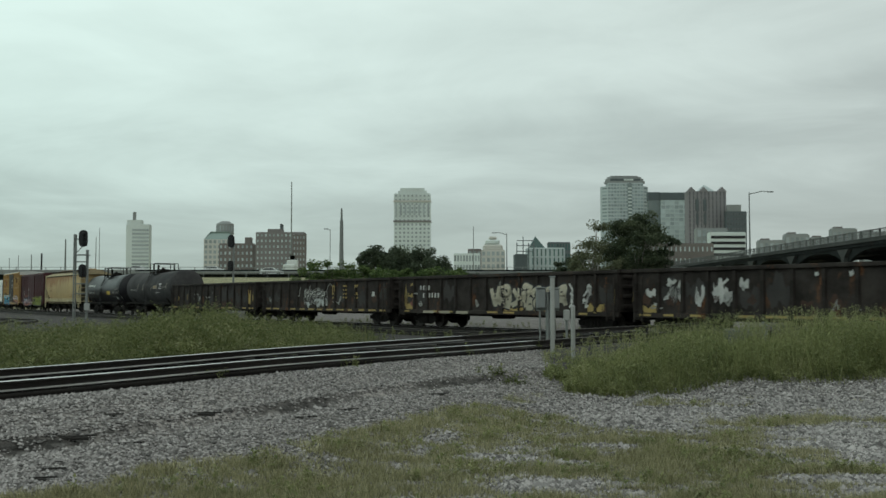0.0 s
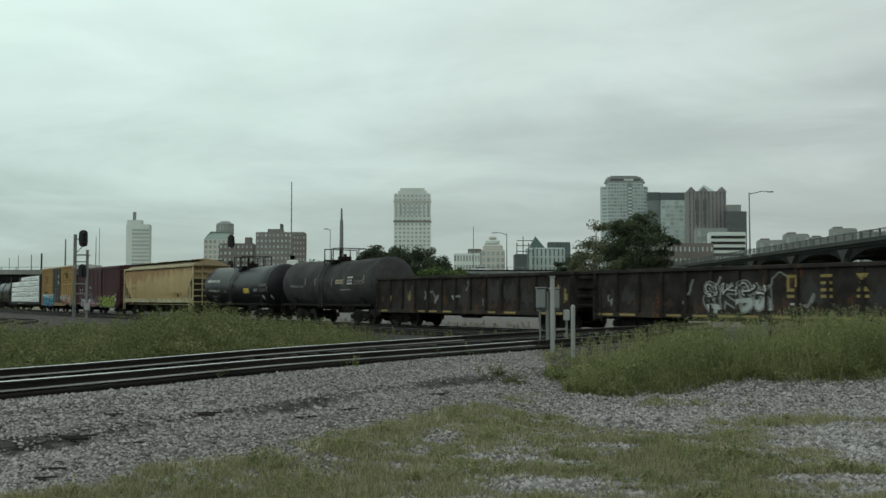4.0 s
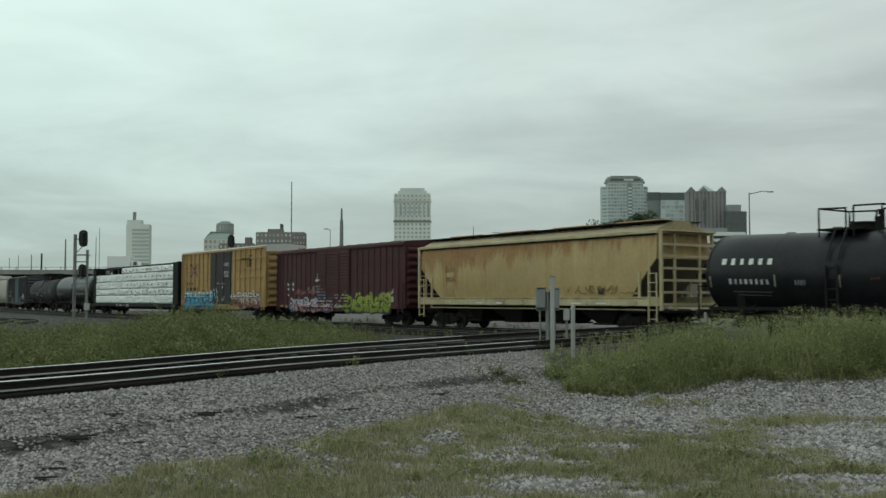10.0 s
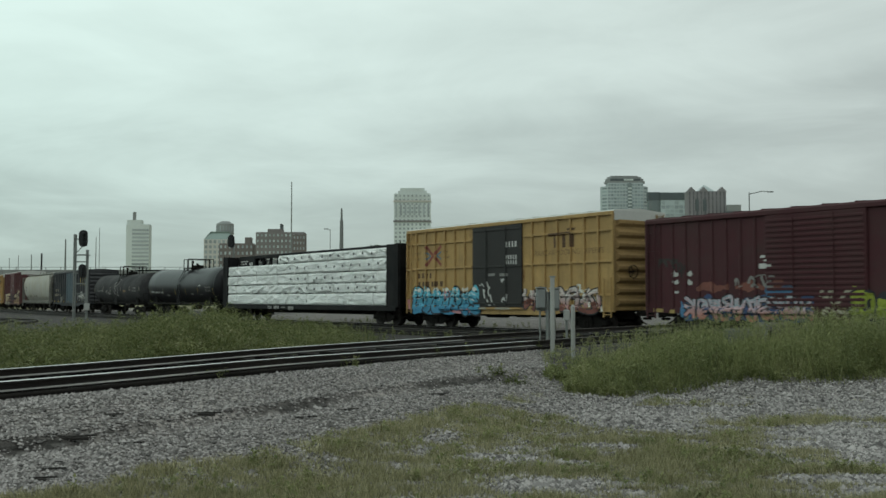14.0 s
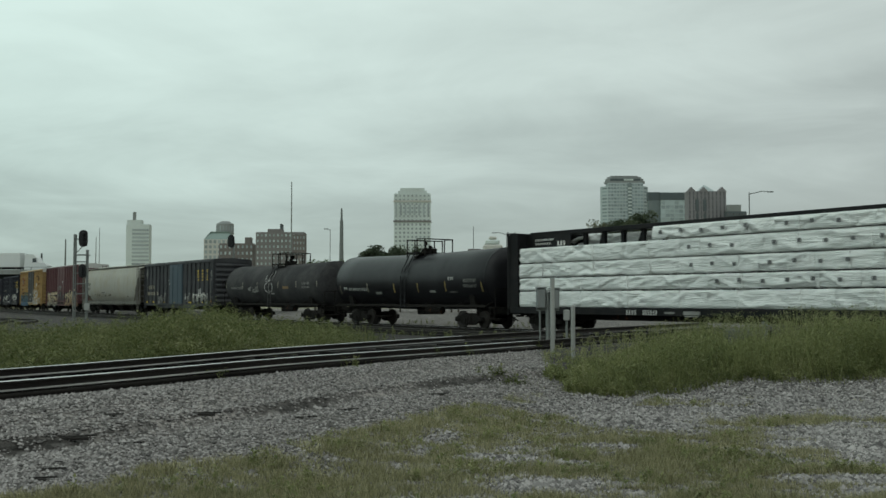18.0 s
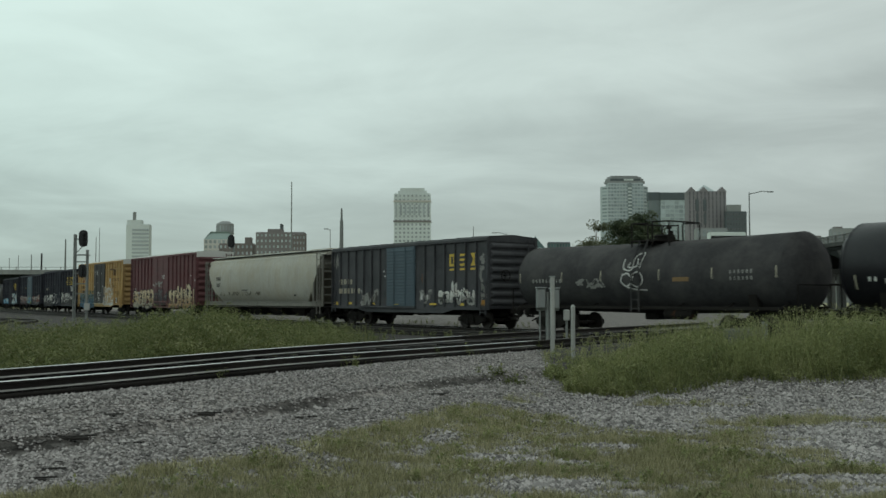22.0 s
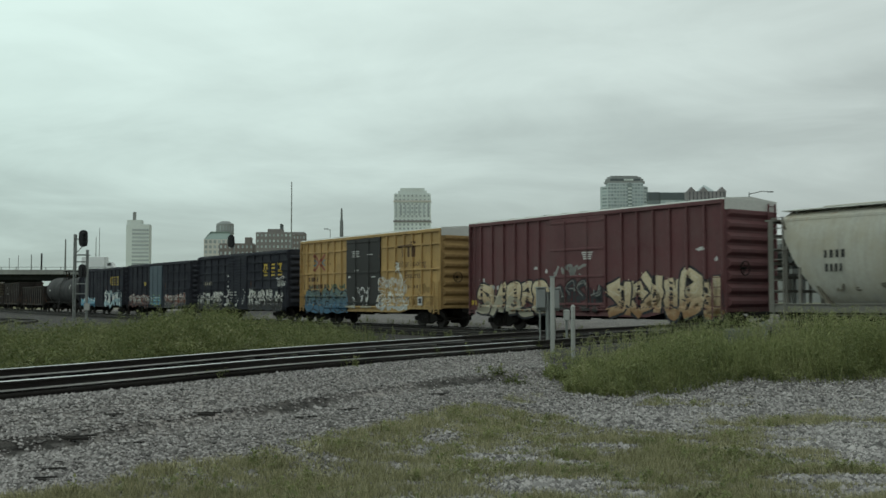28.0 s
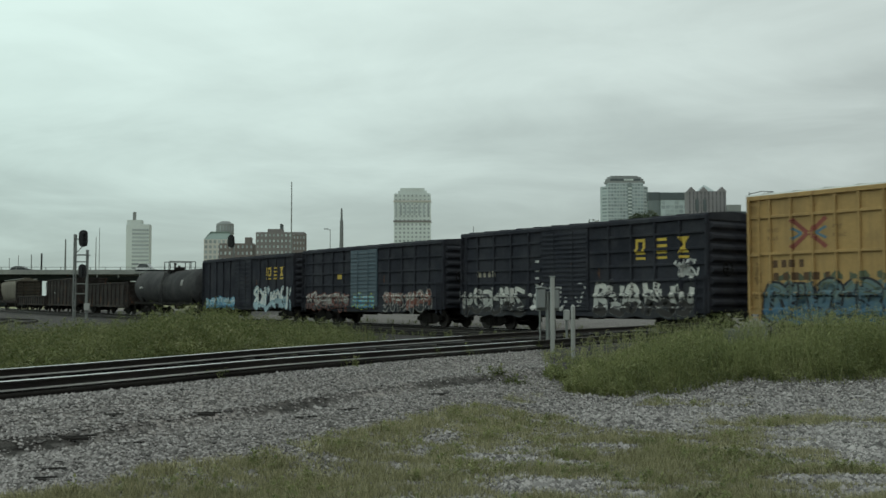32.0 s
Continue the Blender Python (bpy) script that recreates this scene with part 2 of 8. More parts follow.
def track_side(x, y):
    """Distance from the near track's middle line: positive on the camera's side."""
    d = MID - (x, y)
    i = int(np.argmin((d * d).sum(1)))
    i = min(max(i, 1), len(MID) - 2)
    tx, ty = MID[i + 1] - MID[i - 1]
    n = math.hypot(tx, ty)
    return ((x - MID[i][0]) * ty - (y - MID[i][1]) * tx) / n


def scarp_off(x, y, d):
    """Distance from the foot of the stone bank, which draws away from the rails toward the crossing."""
    return d - 2.58 - 0.42 * smooth(12.2, 15.5, y) - 0.09 * noise.noise((x * 0.9, y * 0.9, 9))


def scarp_shade(x, y, d):
    """Dark line along the foot of the bank: the scarp's shadow, painted into the ground."""
    return math.exp(-((scarp_off(x, y, d) - 0.02) / 0.11) ** 2) * smooth(-0.35, 0.1, noise.noise((x * 0.8, y * 0.6, 4)))


def ground_z(x, y):
    """Height of the ground: a ballast bank carries the near track, a weedy mound lies to its right, a grassy bank carries the highway."""
    z = 0.03 * noise.noise((x * 0.35, y * 0.35, 0)) + 0.05 * noise.noise((x * 0.08, y * 0.08, 3))
    if y < 60 and abs(x) < 40:
        d = track_side(x, y)
        bed = RAIL_TOP - 0.16
        if d > 0:
            # the stone bank ends in a small scarp, with a worn path at its foot
            z = z * 0.6 + (bed - 0.02) * (1 - 0.05 * smooth(0.8, 1.0, d) - 0.25 * smooth(1.6, 2.5, d) - 0.22 * smooth(-0.12, 0.14, scarp_off(x, y, d)) - 0.48 * smooth(2.8, 4.8, d)) + 0.04 * (1 - smooth(4, 9, d))
        else:
            z = z * 0.6 + (bed - 0.02) * (1 - smooth(1.9, 5.0, -d))
        z = max(z, 0.30 * smooth(0.2, 2.2, x - 0.6) * smooth(14.3, 17.5, y) * (1 - smooth(22, 27, y)) + 0.0)
    p = beside_line(x, y)
    q = abs(p + 2.15)
    if q < 6:
        z += (RAIL_Z - 0.19 - z) * (1 - smooth(4.2, 6.0, q))
    if y > 90:
        z += 5.6 * smooth(150, 186, y) * smooth(-62, -50, x) * (1 - smooth(-15, 10, x)) * (1 - smooth(260, 420, y))
    return z


def turf_cover(x, y):
    """How thickly turf covers the stone, 0 to 1: it starts along a slanting edge, and wheel ruts keep it thin."""
    if y > 18 or y < -12 or abs(x) > 20:
        return 0.0
    d = track_side(x, y)
    n = noise.fractal((x * 0.8, y * 0.55, 1.7), 1.0, 2.0, 4) * 0.5
    n2 = noise.fractal((x * 1.1, y * 2.6, 8.2), 1.0, 2.0, 4)
    n3 = noise.fractal((x * 3.2, y * 5.0, 2.4), 1.0, 2.0, 3)
    k = smooth(-0.16, 0.22, d - 3.56 + 0.10 * n + 0.07 * n3)
    far = 0.72 * smooth(12.1, 12.9, y + 0.25 * n2)
    spot = lambda a, b, p, q, s: s * math.exp(-((x - a) / p) ** 2 - ((y - b) / q) ** 2)
    bare = spot(0.45, 9.15, 0.38, 0.24, 0.9) + spot(1.48, 9.85, 0.55, 0.17, 0.7) + spot(1.26, 7.8, 0.5, 0.36, 0.95) + spot(0.6, 7.86, 0.32, 0.16, 0.7) + spot(2.35, 11.9, 0.65, 0.95, 0.95)
    bare += spot(4.5, 10.8, 0.8, 0.95, 0.95) + spot(3.65, 10.1, 0.45, 0.27, 0.6) + spot(2.95, 8.2, 0.36, 0.16, 0.7) + spot(3.5, 8.2, 0.32, 0.2, 0.7) + spot(4.3, 9.4, 0.45, 0.5, 0.7)
    lush = spot(3.3, 14.0, 0.85, 0.5, 0.85) + spot(4.5, 12.35, 0.6, 0.4, 0.75) + spot(2.3, 8.75, 0.95, 0.8, 0.35) + spot(0.5, 11.3, 0.75, 0.9, 0.22) + spot(-0.9, 8.8, 0.9, 0.9, 0.18) + spot(-1.9, 7.4, 0.6, 0.7, 0.35)
    return max(0.0, min(1.0, k * (0.66 - far - bare + lush + n * 0.35 + n2 * 0.40 + n3 * 0.56)))


def mound_edge(x):
    """The front of the weeds on the mound, which draws back toward the right."""
    return 14.35 + 0.7 * smooth(2.0, 3.2, x) + 1.0 * smooth(3.2, 5, x)


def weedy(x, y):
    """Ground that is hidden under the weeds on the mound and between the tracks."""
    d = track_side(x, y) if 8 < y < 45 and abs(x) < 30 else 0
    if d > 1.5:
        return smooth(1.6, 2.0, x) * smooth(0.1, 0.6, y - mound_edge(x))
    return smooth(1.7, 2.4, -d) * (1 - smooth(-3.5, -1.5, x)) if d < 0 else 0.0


def mud(x, y):
    """Patches where dark fines show between the stones."""
    return smooth(0.20, 0.55, noise.fractal((x * 1.3, y * 2.2, 6.3), 1.0, 2.0, 4))


def bed_and_shade(x, y):
    if y > 130 or abs(x) > 130:
        return 0.0
    k = 0.75 * smooth(-12, -20, x) * smooth(38, 46, y)
    k = max(k, 0.25 * smooth(36, 44, y) * (1 - smooth(105, 125, y)))
    if y < 45 and abs(x) < 25:
        d = track_side(x, y)
        k = max(k, 1 - (smooth(0.93, 1.05, d) if d > 0 else smooth(1.65, 1.9, -d)))
        k = max(k, 0.95 * scarp_shade(x, y, d))
        if d < 0.95 and x > -7 and 14 < y < 31:
            k = max(k, 0.92 * smooth(-7, -4, x))
        if d > 1.0:
            k = max(k, (0.3 if d > 3.4 else 0.22) * mud(x, y))
    p = beside_line(x, y)
    if 24 < y < 75:
        # oil-soaked cinders on the camera's side of the yard
        k = max(k, 0.8 * smooth(24, 30, y) * smooth(-24, -12, x) * (1 - smooth(-4, -1, p)))
    if y < 60:
        # bare black soil in the angle between the two lines
        k = max(k, 0.9 * smooth(-6.5, -3.5, x) * smooth(15, 18, y) * (1 - smooth(-1.5, 0.5, p)) * (1 if track_side(x, y) < -1.2 else 0))
    # shade beneath the weeds, painted as near-black ground
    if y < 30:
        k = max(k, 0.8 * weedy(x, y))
    return max(k, 0.97 * (1 - smooth(4.2, 5.6, abs(p + 2.15))))


def ground_material():
    m = bpy.data.materials.new("gravel_and_turf")
    m.use_nodes = True
    N = Nodes(m.node_tree)
    bsdf = m.node_tree.nodes["Principled BSDF"]
    at = N.add("ShaderNodeTexCoord").outputs["Object"]
    xyz = N.add("ShaderNodeSeparateXYZ")
    N.put(xyz.inputs[0], at)
    # crushed stone
    cell = N.add("ShaderNodeTexVoronoi", feature="F1")
    N.put(cell.inputs["Vector"], at)
    cell.inputs["Scale"].default_value = 17
    tone = N.add("ShaderNodeSeparateColor")
    N.put(tone.inputs[0], cell.outputs["Color"])
    grit = N.math("ADD", N.math("MULTIPLY", tone.outputs[0], 0.6), N.math("MULTIPLY", N.noise(at, 45, 3), 0.4))
    stone = N.steps(grit, [(0.15, (0.070, 0.063, 0.060)), (0.5, (0.244, 0.219, 0.208)), (0.85, (0.48, 0.43, 0.405))])
    wide = N.noise(at, 0.45, 6, 0.62)
    stone = N.mix(N.steps(wide, [(0.35, 0.0), (0.62, 0.42)]), stone, (0.07, 0.067, 0.062))
    # turf, by the cover laid over the sheet, frayed at its edge
    cover = N.add("ShaderNodeAttribute", attribute_name="turf").outputs["Fac"]
    fray = N.math("MULTIPLY", N.math("SUBTRACT", N.noise(N.mapping(at, (1, 0.6, 1)), 5.5, 6, 0.7), 0.5), 1.1)
    k = N.steps(N.math("ADD", cover, fray), [(0.30, 0.0), (0.62, 1.0)])
    blade = N.noise(N.mapping(at, (1, 0.35, 1)), 38, 3, 0.7)
    turf = N.steps(N.math("ADD", N.math("MULTIPLY", blade, 0.6), N.math("MULTIPLY", N.noise(N.mapping(at, (1, 0.55, 1)), 2.6, 6, 0.68), 0.4)),
                   [(0.3, (0.068, 0.066, 0.040)), (0.5, (0.260, 0.246, 0.145)), (0.70, (0.58, 0.535, 0.37))])
    # one near-black tone serves oily stone and painted shade
    oil_and_shade = N.add("ShaderNodeAttribute", attribute_name="bed_and_shade").outputs["Fac"]
    col = N.mix(k, stone, turf)
    col = N.mix(N.math("MULTIPLY", oil_and_shade, N.steps(N.noise(at, 3.0, 4), [(0.3, 0.85), (0.6, 1.0)])), col, (0.0145, 0.0128, 0.0115))
    N.put(bsdf.inputs["Base Color"], col)
    bsdf.inputs["Roughness"].default_value = 0.92
    bsdf.inputs["Specular IOR Level"].default_value = 0.15
    b = N.add("ShaderNodeBump")
    b.inputs["Strength"].default_value, b.inputs["Distance"].default_value = 0.9, 0.035
    N.put(b.inputs["Height"], N.math("SUBTRACT", N.math("MULTIPLY", blade, 0.5), cell.outputs["Distance"]))
    N.put(bsdf.inputs["Normal"], b.outputs[0])
    return m


def spaced(breaks):
    out = []
    for a, b, n in breaks:
        out += [a + (b - a) * i / n for i in range(n)]
    return out + [breaks[-1][1]]


def build_ground():
    xs = spaced([(-3500, -400, 6), (-400, -80, 16), (-80, -20, 24), (-20, 20, 240), (20, 80, 24), (80, 400, 16), (400, 3500, 6)])
    ys = spaced([(-900, -60, 4), (-60, -12, 12), (-12, 0, 40), (0, 34, 210), (34, 90, 40), (90, 300, 60), (300, 900, 12), (900, 4500, 6)])
    me = Mesh()
    me.v = [(x, y, ground_z(x, y)) for y in ys for x in xs]
    n = len(xs)
    me.f = [(j * n + i, j * n + i + 1, (j + 1) * n + i + 1, (j + 1) * n + i) for j in range(len(ys) - 1) for i in range(n - 1)]
    me.smooth = [True] * len(me.f)
    ob = solid("ground", me, ground_material(), "grey crushed stone with thin patches of green turf", "ground", kind="structure")
    layer = ob.data.attributes.new("turf", "FLOAT", "POINT")
    layer.data.foreach_set("value", [turf_cover(x, y) if y < 30 else (smooth(142, 165, y) if y > 100 else 0.0) for x, y, z in me.v])
    # oily, sooty stone between and beside rails; painted shade under weeds and at the scarp
    bed = ob.data.attributes.new("bed_and_shade", "FLOAT", "POINT")
    bed.data.foreach_set("value", [bed_and_shade(x, y) for x, y, z in me.v])
    return ob


build_ground()


def rail_mesh(points, k=1.0):
    """Foot, web and head of a rail along a line of points (x, y, z of its top)."""
    me, head = Mesh(), Mesh()
    foot = [(-0.07, -0.165), (0.07, -0.165), (0.07, -0.15), (0.012, -0.125), (0.012, -0.05), (0.036, -0.035), (0.036, -0.006), (-0.036, -0.006), (-0.036, -0.035), (-0.012, -0.05), (-0.012, -0.125), (-0.07, -0.15)]
    shine = [(-0.034, -0.006), (0.034, -0.006), (0.028, 0.0), (-0.028, 0.0)]
    for mesh, outline in ((me, foot), (head, shine)):
        n = len(outline)
        for i, p in enumerate(points):
            q = points[min(i + 1, len(points) - 1)] - points[max(i - 1, 0)]
            side = Vector((q.y, -q.x, 0)).normalized()
            mesh.v += [tuple(p + side * a + Vector((0, 0, b))) for a, b in ((a, b * k) for a, b in outline)]
        m = len(points)
        mesh.f = [(i * n + j, i * n + (j + 1) % n, (i + 1) * n + (j + 1) % n, (i + 1) * n + j) for i in range(m - 1) for j in range(n)]
        mesh.smooth = [False] * len(mesh.f)
    return me, head


RUSTY_HEAD = paint("rusty_rail_head", (0.10, 0.085, 0.075), 0.6, 0.4, 0.4, 4, bump=0.003)
# paler grey puts the light on the rail foot into its colour
FOOT_STEEL = paint("lit_rail_foot", (0.30, 0.29, 0.275), 0.5, 0.5, 0.35, 5, bump=0.003)


def build_track(name, label, lines, ties, tie_size, k=1.0, worn=True, bright=()):
    track = thing(name, label, "railway track", kind="structure")
    for points, upto in itertools.zip_longest(lines, bright):
        web, head = rail_mesh(points, k)
        r = part("rail", web, RAIL_SIDE, track)
        if k < 1:
            foot, n = Mesh(), len(points)
            for a, (i, p) in ((o, q) for q in enumerate(points) for o in ((-0.072, -0.082), (0.072, -0.082), (0.088, -0.094), (-0.088, -0.094))):
                d = points[min(i + 1, n - 1)] - points[max(i - 1, 0)]
                foot.v.append(tuple(p + Vector((d.y, -d.x, 0)).normalized() * a[0] + Vector((0, 0, a[1]))))
            foot.f = [(4 * i + j, 4 * i + (j + 1) % 4, 4 * i + 4 + (j + 1) % 4, 4 * i + 4 + j) for i in range((upto or n) - 1) for j in range(4)]
            foot.v = foot.v[:4 * (upto or n)]
            foot.smooth = [False] * len(foot.f)
            part("rail_foot", foot, FOOT_STEEL, r, "rail foot in grey paled for the light on it")
        if upto:
            part("rail_head", rail_mesh(points[upto - 1:], k)[1], RUSTY_HEAD, r, "rust-dulled running surface past the crossing")
            head = rail_mesh(points[:upto], k)[1]
        part("rail_head", head, STEEL if worn else RUSTY_HEAD, r, "worn bright steel running surface" if worn else "rust-dulled running surface")
    base = Mesh().box(-tie_size[0] / 2, tie_size[0] / 2, -tie_size[1] / 2, tie_size[1] / 2, -0.17, 0, 0.012).data("tie", TIE)
    for at in ties:
        part("tie", base, TIE, track, at=at)
    return track


def near_track():
    lines = [[Vector((p.x, p.y, RAIL_TOP)) for p in curve_at(pts, 6)] for pts in (NEAR_RAIL, FAR_RAIL)]
    rng, ties = random.Random(5), []
    run = 0.0
    for a, b in zip(MIDLINE, MIDLINE[1:]):
        seg = (b - a).length
        while run < seg:
            p = a.lerp(b, run / seg)
            ang = math.degrees(math.atan2(b.y - a.y, b.x - a.x)) + 90 + rng.uniform(-1.5, 1.5)
            ties.append(pose(p.x, p.y, RAIL_TOP - 0.118 + rng.uniform(-0.012, 0.004), 0, rng.uniform(-1, 1), ang))
            run += 0.54
        run -= seg
    track = build_track("railway_track_near", "dark rusty rails on black wooden ties in grey ballast", lines, ties, (1.86, 0.23), 0.7, bright=(31, 26))
    # a tarred timber runs along the tie ends under the near rail and holds the stone back
    beam, near = Mesh(), curve_at(NEAR_RAIL, 6)
    for i, p in enumerate(near):
        q = near[min(i + 1, len(near) - 1)] - near[max(i - 1, 0)]
        side = Vector((q.y, -q.x)).normalized()
        for o, z in ((0.10, -0.33), (0.20, -0.33), (0.20, -0.130), (0.185, -0.116), (0.10, -0.116)):
            beam.v.append((p.x + side.x * o, p.y + side.y * o, RAIL_TOP + z + 0.006 * noise.noise((p.x, p.y, 3))))
    beam.f = [(5 * i + j, 5 * i + (j + 1) % 5, 5 * i + 5 + (j + 1) % 5, 5 * i + 5 + j) for i in range(len(near) - 1) for j in range(5)]
    beam.smooth = [False] * len(beam.f)
    part("edge_timber", beam, TIE, track, "black tarred timber along the tie ends")


def train_track():
    lines = [[on_line(s, o) for s in range(-460, 61, 10)] for o in (-0.7525, 0.7525)]
    rng = random.Random(6)
    ties = []
    for i in range(300):
        p = on_line(-95 + i * 0.5 + rng.uniform(-0.03, 0.03), 0, -0.168)
        ties.append(pose(p.x, p.y, p.z, 0, 0, math.degrees(TURN) + 90 + rng.uniform(-1, 1)))
    build_track("railway_track_far", "rails of the line that the freight train runs on", lines, ties, (2.6, 0.23))


def middle_track():
    # the parallel track on the camera's side of the train
    lines = [[on_line(s, o) for s in range(-460, 61, 10)] for o in (-5.05, -3.55)]
    rng = random.Random(7)
    ties = []
    for i in range(150):
        p = on_line(-75 + i * 0.52 + rng.uniform(-0.03, 0.03), -4.3, -0.168)
        ties.append(pose(p.x, p.y, p.z, 0, 0, math.degrees(TURN) + 90 + rng.uniform(-1, 1)))
    build_track("railway_track_middle", "empty rusty track beside the line of the freight train", lines, ties, (2.6, 0.23), worn=False)


near_track()
middle_track()
train_track()


def side_track():
    # a sharply curved siding that shows beyond the weeds
    pts = [(-19, 42), (-22.2, 50), (-25, 56), (-26.2, 61), (-28, 66.5), (-32, 71), (-40, 76), (-58, 82)]
    lines = []
    for o in (-0.72, 0.72):
        c = curve_at(pts, 6)
        row = []
        for i, p in enumerate(c):
            q = c[min(i + 1, len(c) - 1)] - c[max(i - 1, 0)]
            side = Vector((q.y, -q.x)).normalized()
            row.append(Vector((p.x + side.x * o, p.y + side.y * o, 0.16)))
        lines.append(row)
    build_track("railway_track_siding", "rusty curved siding rails in dark ballast", lines, [], (2.6, 0.23), worn=False)


side_track()
# ---- the freight train ----
# Cars are built with x forward (the way of travel), the side toward the camera at negative y, z from the rail's top.
UNDER = paint("grimy_running_gear", (0.016, 0.014, 0.0125), 0.9, 0, 0.4, 4, rust=0.12, bump=0.008, spec=0.15)
WHEEL = paint("wheel_steel", (0.026, 0.021, 0.018), 0.7, 0.1, 0.3, 6, bump=0.003)
BLACK = paint("black_car_paint", (0.012, 0.012, 0.013), 0.6, 0, 0.5, 2, bump=0.004, dirt=(0.030, 0.028, 0.026), spec=0.1)
GLOSS = paint("black_tank_gloss", (0.012, 0.0115, 0.0135), 0.36, 0, 0.5, 1.2, bump=0.0015, dirt=(0.026, 0.025, 0.027), spec=0.2)
MATTE = paint("dull_black_tank_paint", (0.0435, 0.0421, 0.0435), 0.75, 0, 0.4, 1.5, bump=0.004, dirt=(0.090, 0.084, 0.081), streak=0.3, spec=0.08)
MAROON = paint("maroon_car_paint", (0.060, 0.016, 0.020), 0.62, 0, 0.25, 1.6, streak=0.35, bump=0.004, dirt=(0.055, 0.030, 0.028), spec=0.25)
RED = paint("faded_red_car_paint", (0.112, 0.040, 0.043), 0.58, 0, 0.25, 1.6, streak=0.5, bump=0.004, dirt=(0.115, 0.062, 0.060), spec=0.3)
YELLOW = paint("yellow_car_paint", (0.405, 0.258, 0.102), 0.6, 0, 0.22, 1.5, streak=0.5, rust=0.24, dirt=(0.26, 0.17, 0.075), bump=0.004, spec=0.25)
# brown for the yellow cars' ends: grime plus painted-in shade; also for marks
SHADOW_BROWN = paint("grime_and_shade_brown", (0.24, 0.155, 0.065), 0.7, 0, 0.3, 2, rust=0.25, bump=0.004, spec=0.2)
TAN = paint("tan_hopper_paint", (0.420, 0.308, 0.150), 0.6, 0, 0.22, 1.2, rust=0.14, streak=0.4, bump=0.004, spec=0.25, drip=(4.1, 1.4, 0.235), dirt=(0.34, 0.225, 0.095))
FADED_TAN = paint("faded_tan_roof", (0.33, 0.27, 0.175), 0.7, 0, 0.25, 1.5, rust=0.42, bump=0.004, spec=0.2)
# dirty grey that also carries the painted shade of hopper end slopes
SHADE_GREY = paint("grime_and_shade_grey", (0.13, 0.115, 0.09), 0.8, 0, 0.3, 2, rust=0.15, bump=0.004, spec=0.2)
CREAM = paint("cream_hopper_trim", (0.46, 0.39, 0.235), 0.65, 0, 0.2, 2, rust=0.2, dirt=(0.25, 0.19, 0.11), bump=0.004, spec=0.25)
# trim grey darkened to hold the shade round the hopper's ends
DULL_GREY = paint("shaded_grey_hopper_trim", (0.17, 0.16, 0.14), 0.7, 0, 0.25, 2, rust=0.2, bump=0.004, spec=0.2)
GREY = paint("grey_hopper_paint", (0.365, 0.348, 0.305), 0.6, 0, 0.16, 1.2, streak=0.45, bump=0.004, spec=0.25, dirt=(0.30, 0.26, 0.18), drip=(4.2, 2.4, 0.72))
GALV = paint("galvanised_roof", (0.52, 0.52, 0.49), 0.5, 0.25, 0.2, 2, rust=0.15, bump=0.004)
NAVY = paint("dark_blue_car_paint", (0.046, 0.046, 0.050), 0.6, 0, 0.45, 1.5, streak=0.5, rust=0.14, bump=0.004, spec=0.2, dirt=(0.078, 0.078, 0.080))
INDIGO = paint("worn_indigo_car_paint", (0.029, 0.030, 0.038), 0.75, 0, 0.45, 1.5, streak=0.5, rust=0.14, bump=0.004, spec=0.06, dirt=(0.062, 0.062, 0.068))
TEAL = paint("teal_door_paint", (0.060, 0.088, 0.108), 0.55, 0, 0.25, 2, streak=0.3, bump=0.004)
BROWN = paint("brown_black_gondola_paint", (0.022, 0.0175, 0.0155), 0.8, 0, 0.5, 1.6, rust=0.42, streak=0.45, dirt=(0.065, 0.056, 0.050), bump=0.006, spec=0.15)
DOOR_BLACK = paint("black_door_paint", (0.019, 0.0165, 0.015), 0.6, 0, 0.3, 2, rust=0.12, bump=0.004)
WHITE = paint("white_stencil_paint", (0.62, 0.62, 0.58), 0.7, 0, 0.2, 5, bump=0)
FADED = paint("faded_stencil_paint", (0.22, 0.215, 0.20), 0.7, 0, 0.3, 5, bump=0)
LOGO = paint("yellow_logo_paint", (0.52, 0.36, 0.05), 0.65, 0, 0.2, 4, bump=0)
DULL_YELLOW = paint("dull_yellow_paint", (0.30, 0.215, 0.075), 0.75, 0, 0.4, 4, rust=0.3, bump=0)
FADED_WHITE = paint("worn_white_paint", (0.46, 0.45, 0.43), 0.8, 0, 0.3, 4, rust=0.1, bump=0)
GRIME = paint("pale_grime", (0.040, 0.036, 0.034), 0.9, 0, 0.4, 3, streak=0.4, bump=0)
RUST_PATCH = paint("bare_rust", (0.055, 0.030, 0.021), 0.9, 0, 0.4, 4, bump=0.003)
INK = paint("graffiti_black", (0.02, 0.02, 0.024), 0.6, 0, 0.3, 4, bump=0)
CYAN = paint("graffiti_cyan", (0.08, 0.34, 0.50), 0.6, 0, 0.3, 3, bump=0)
BLUE = paint("graffiti_blue", (0.055, 0.15, 0.27), 0.6, 0, 0.4, 3, bump=0)
LIME = paint("graffiti_lime", (0.30, 0.36, 0.045), 0.6, 0, 0.3, 3, bump=0)
PINK = paint("graffiti_pink", (0.50, 0.23, 0.25), 0.6, 0, 0.35, 3, bump=0)
PALE = paint("graffiti_pale", (0.55, 0.48, 0.36), 0.6, 0, 0.3, 3, bump=0)
SILVER = paint("graffiti_silver", (0.40, 0.41, 0.40), 0.5, 0.2, 0.3, 3, bump=0)
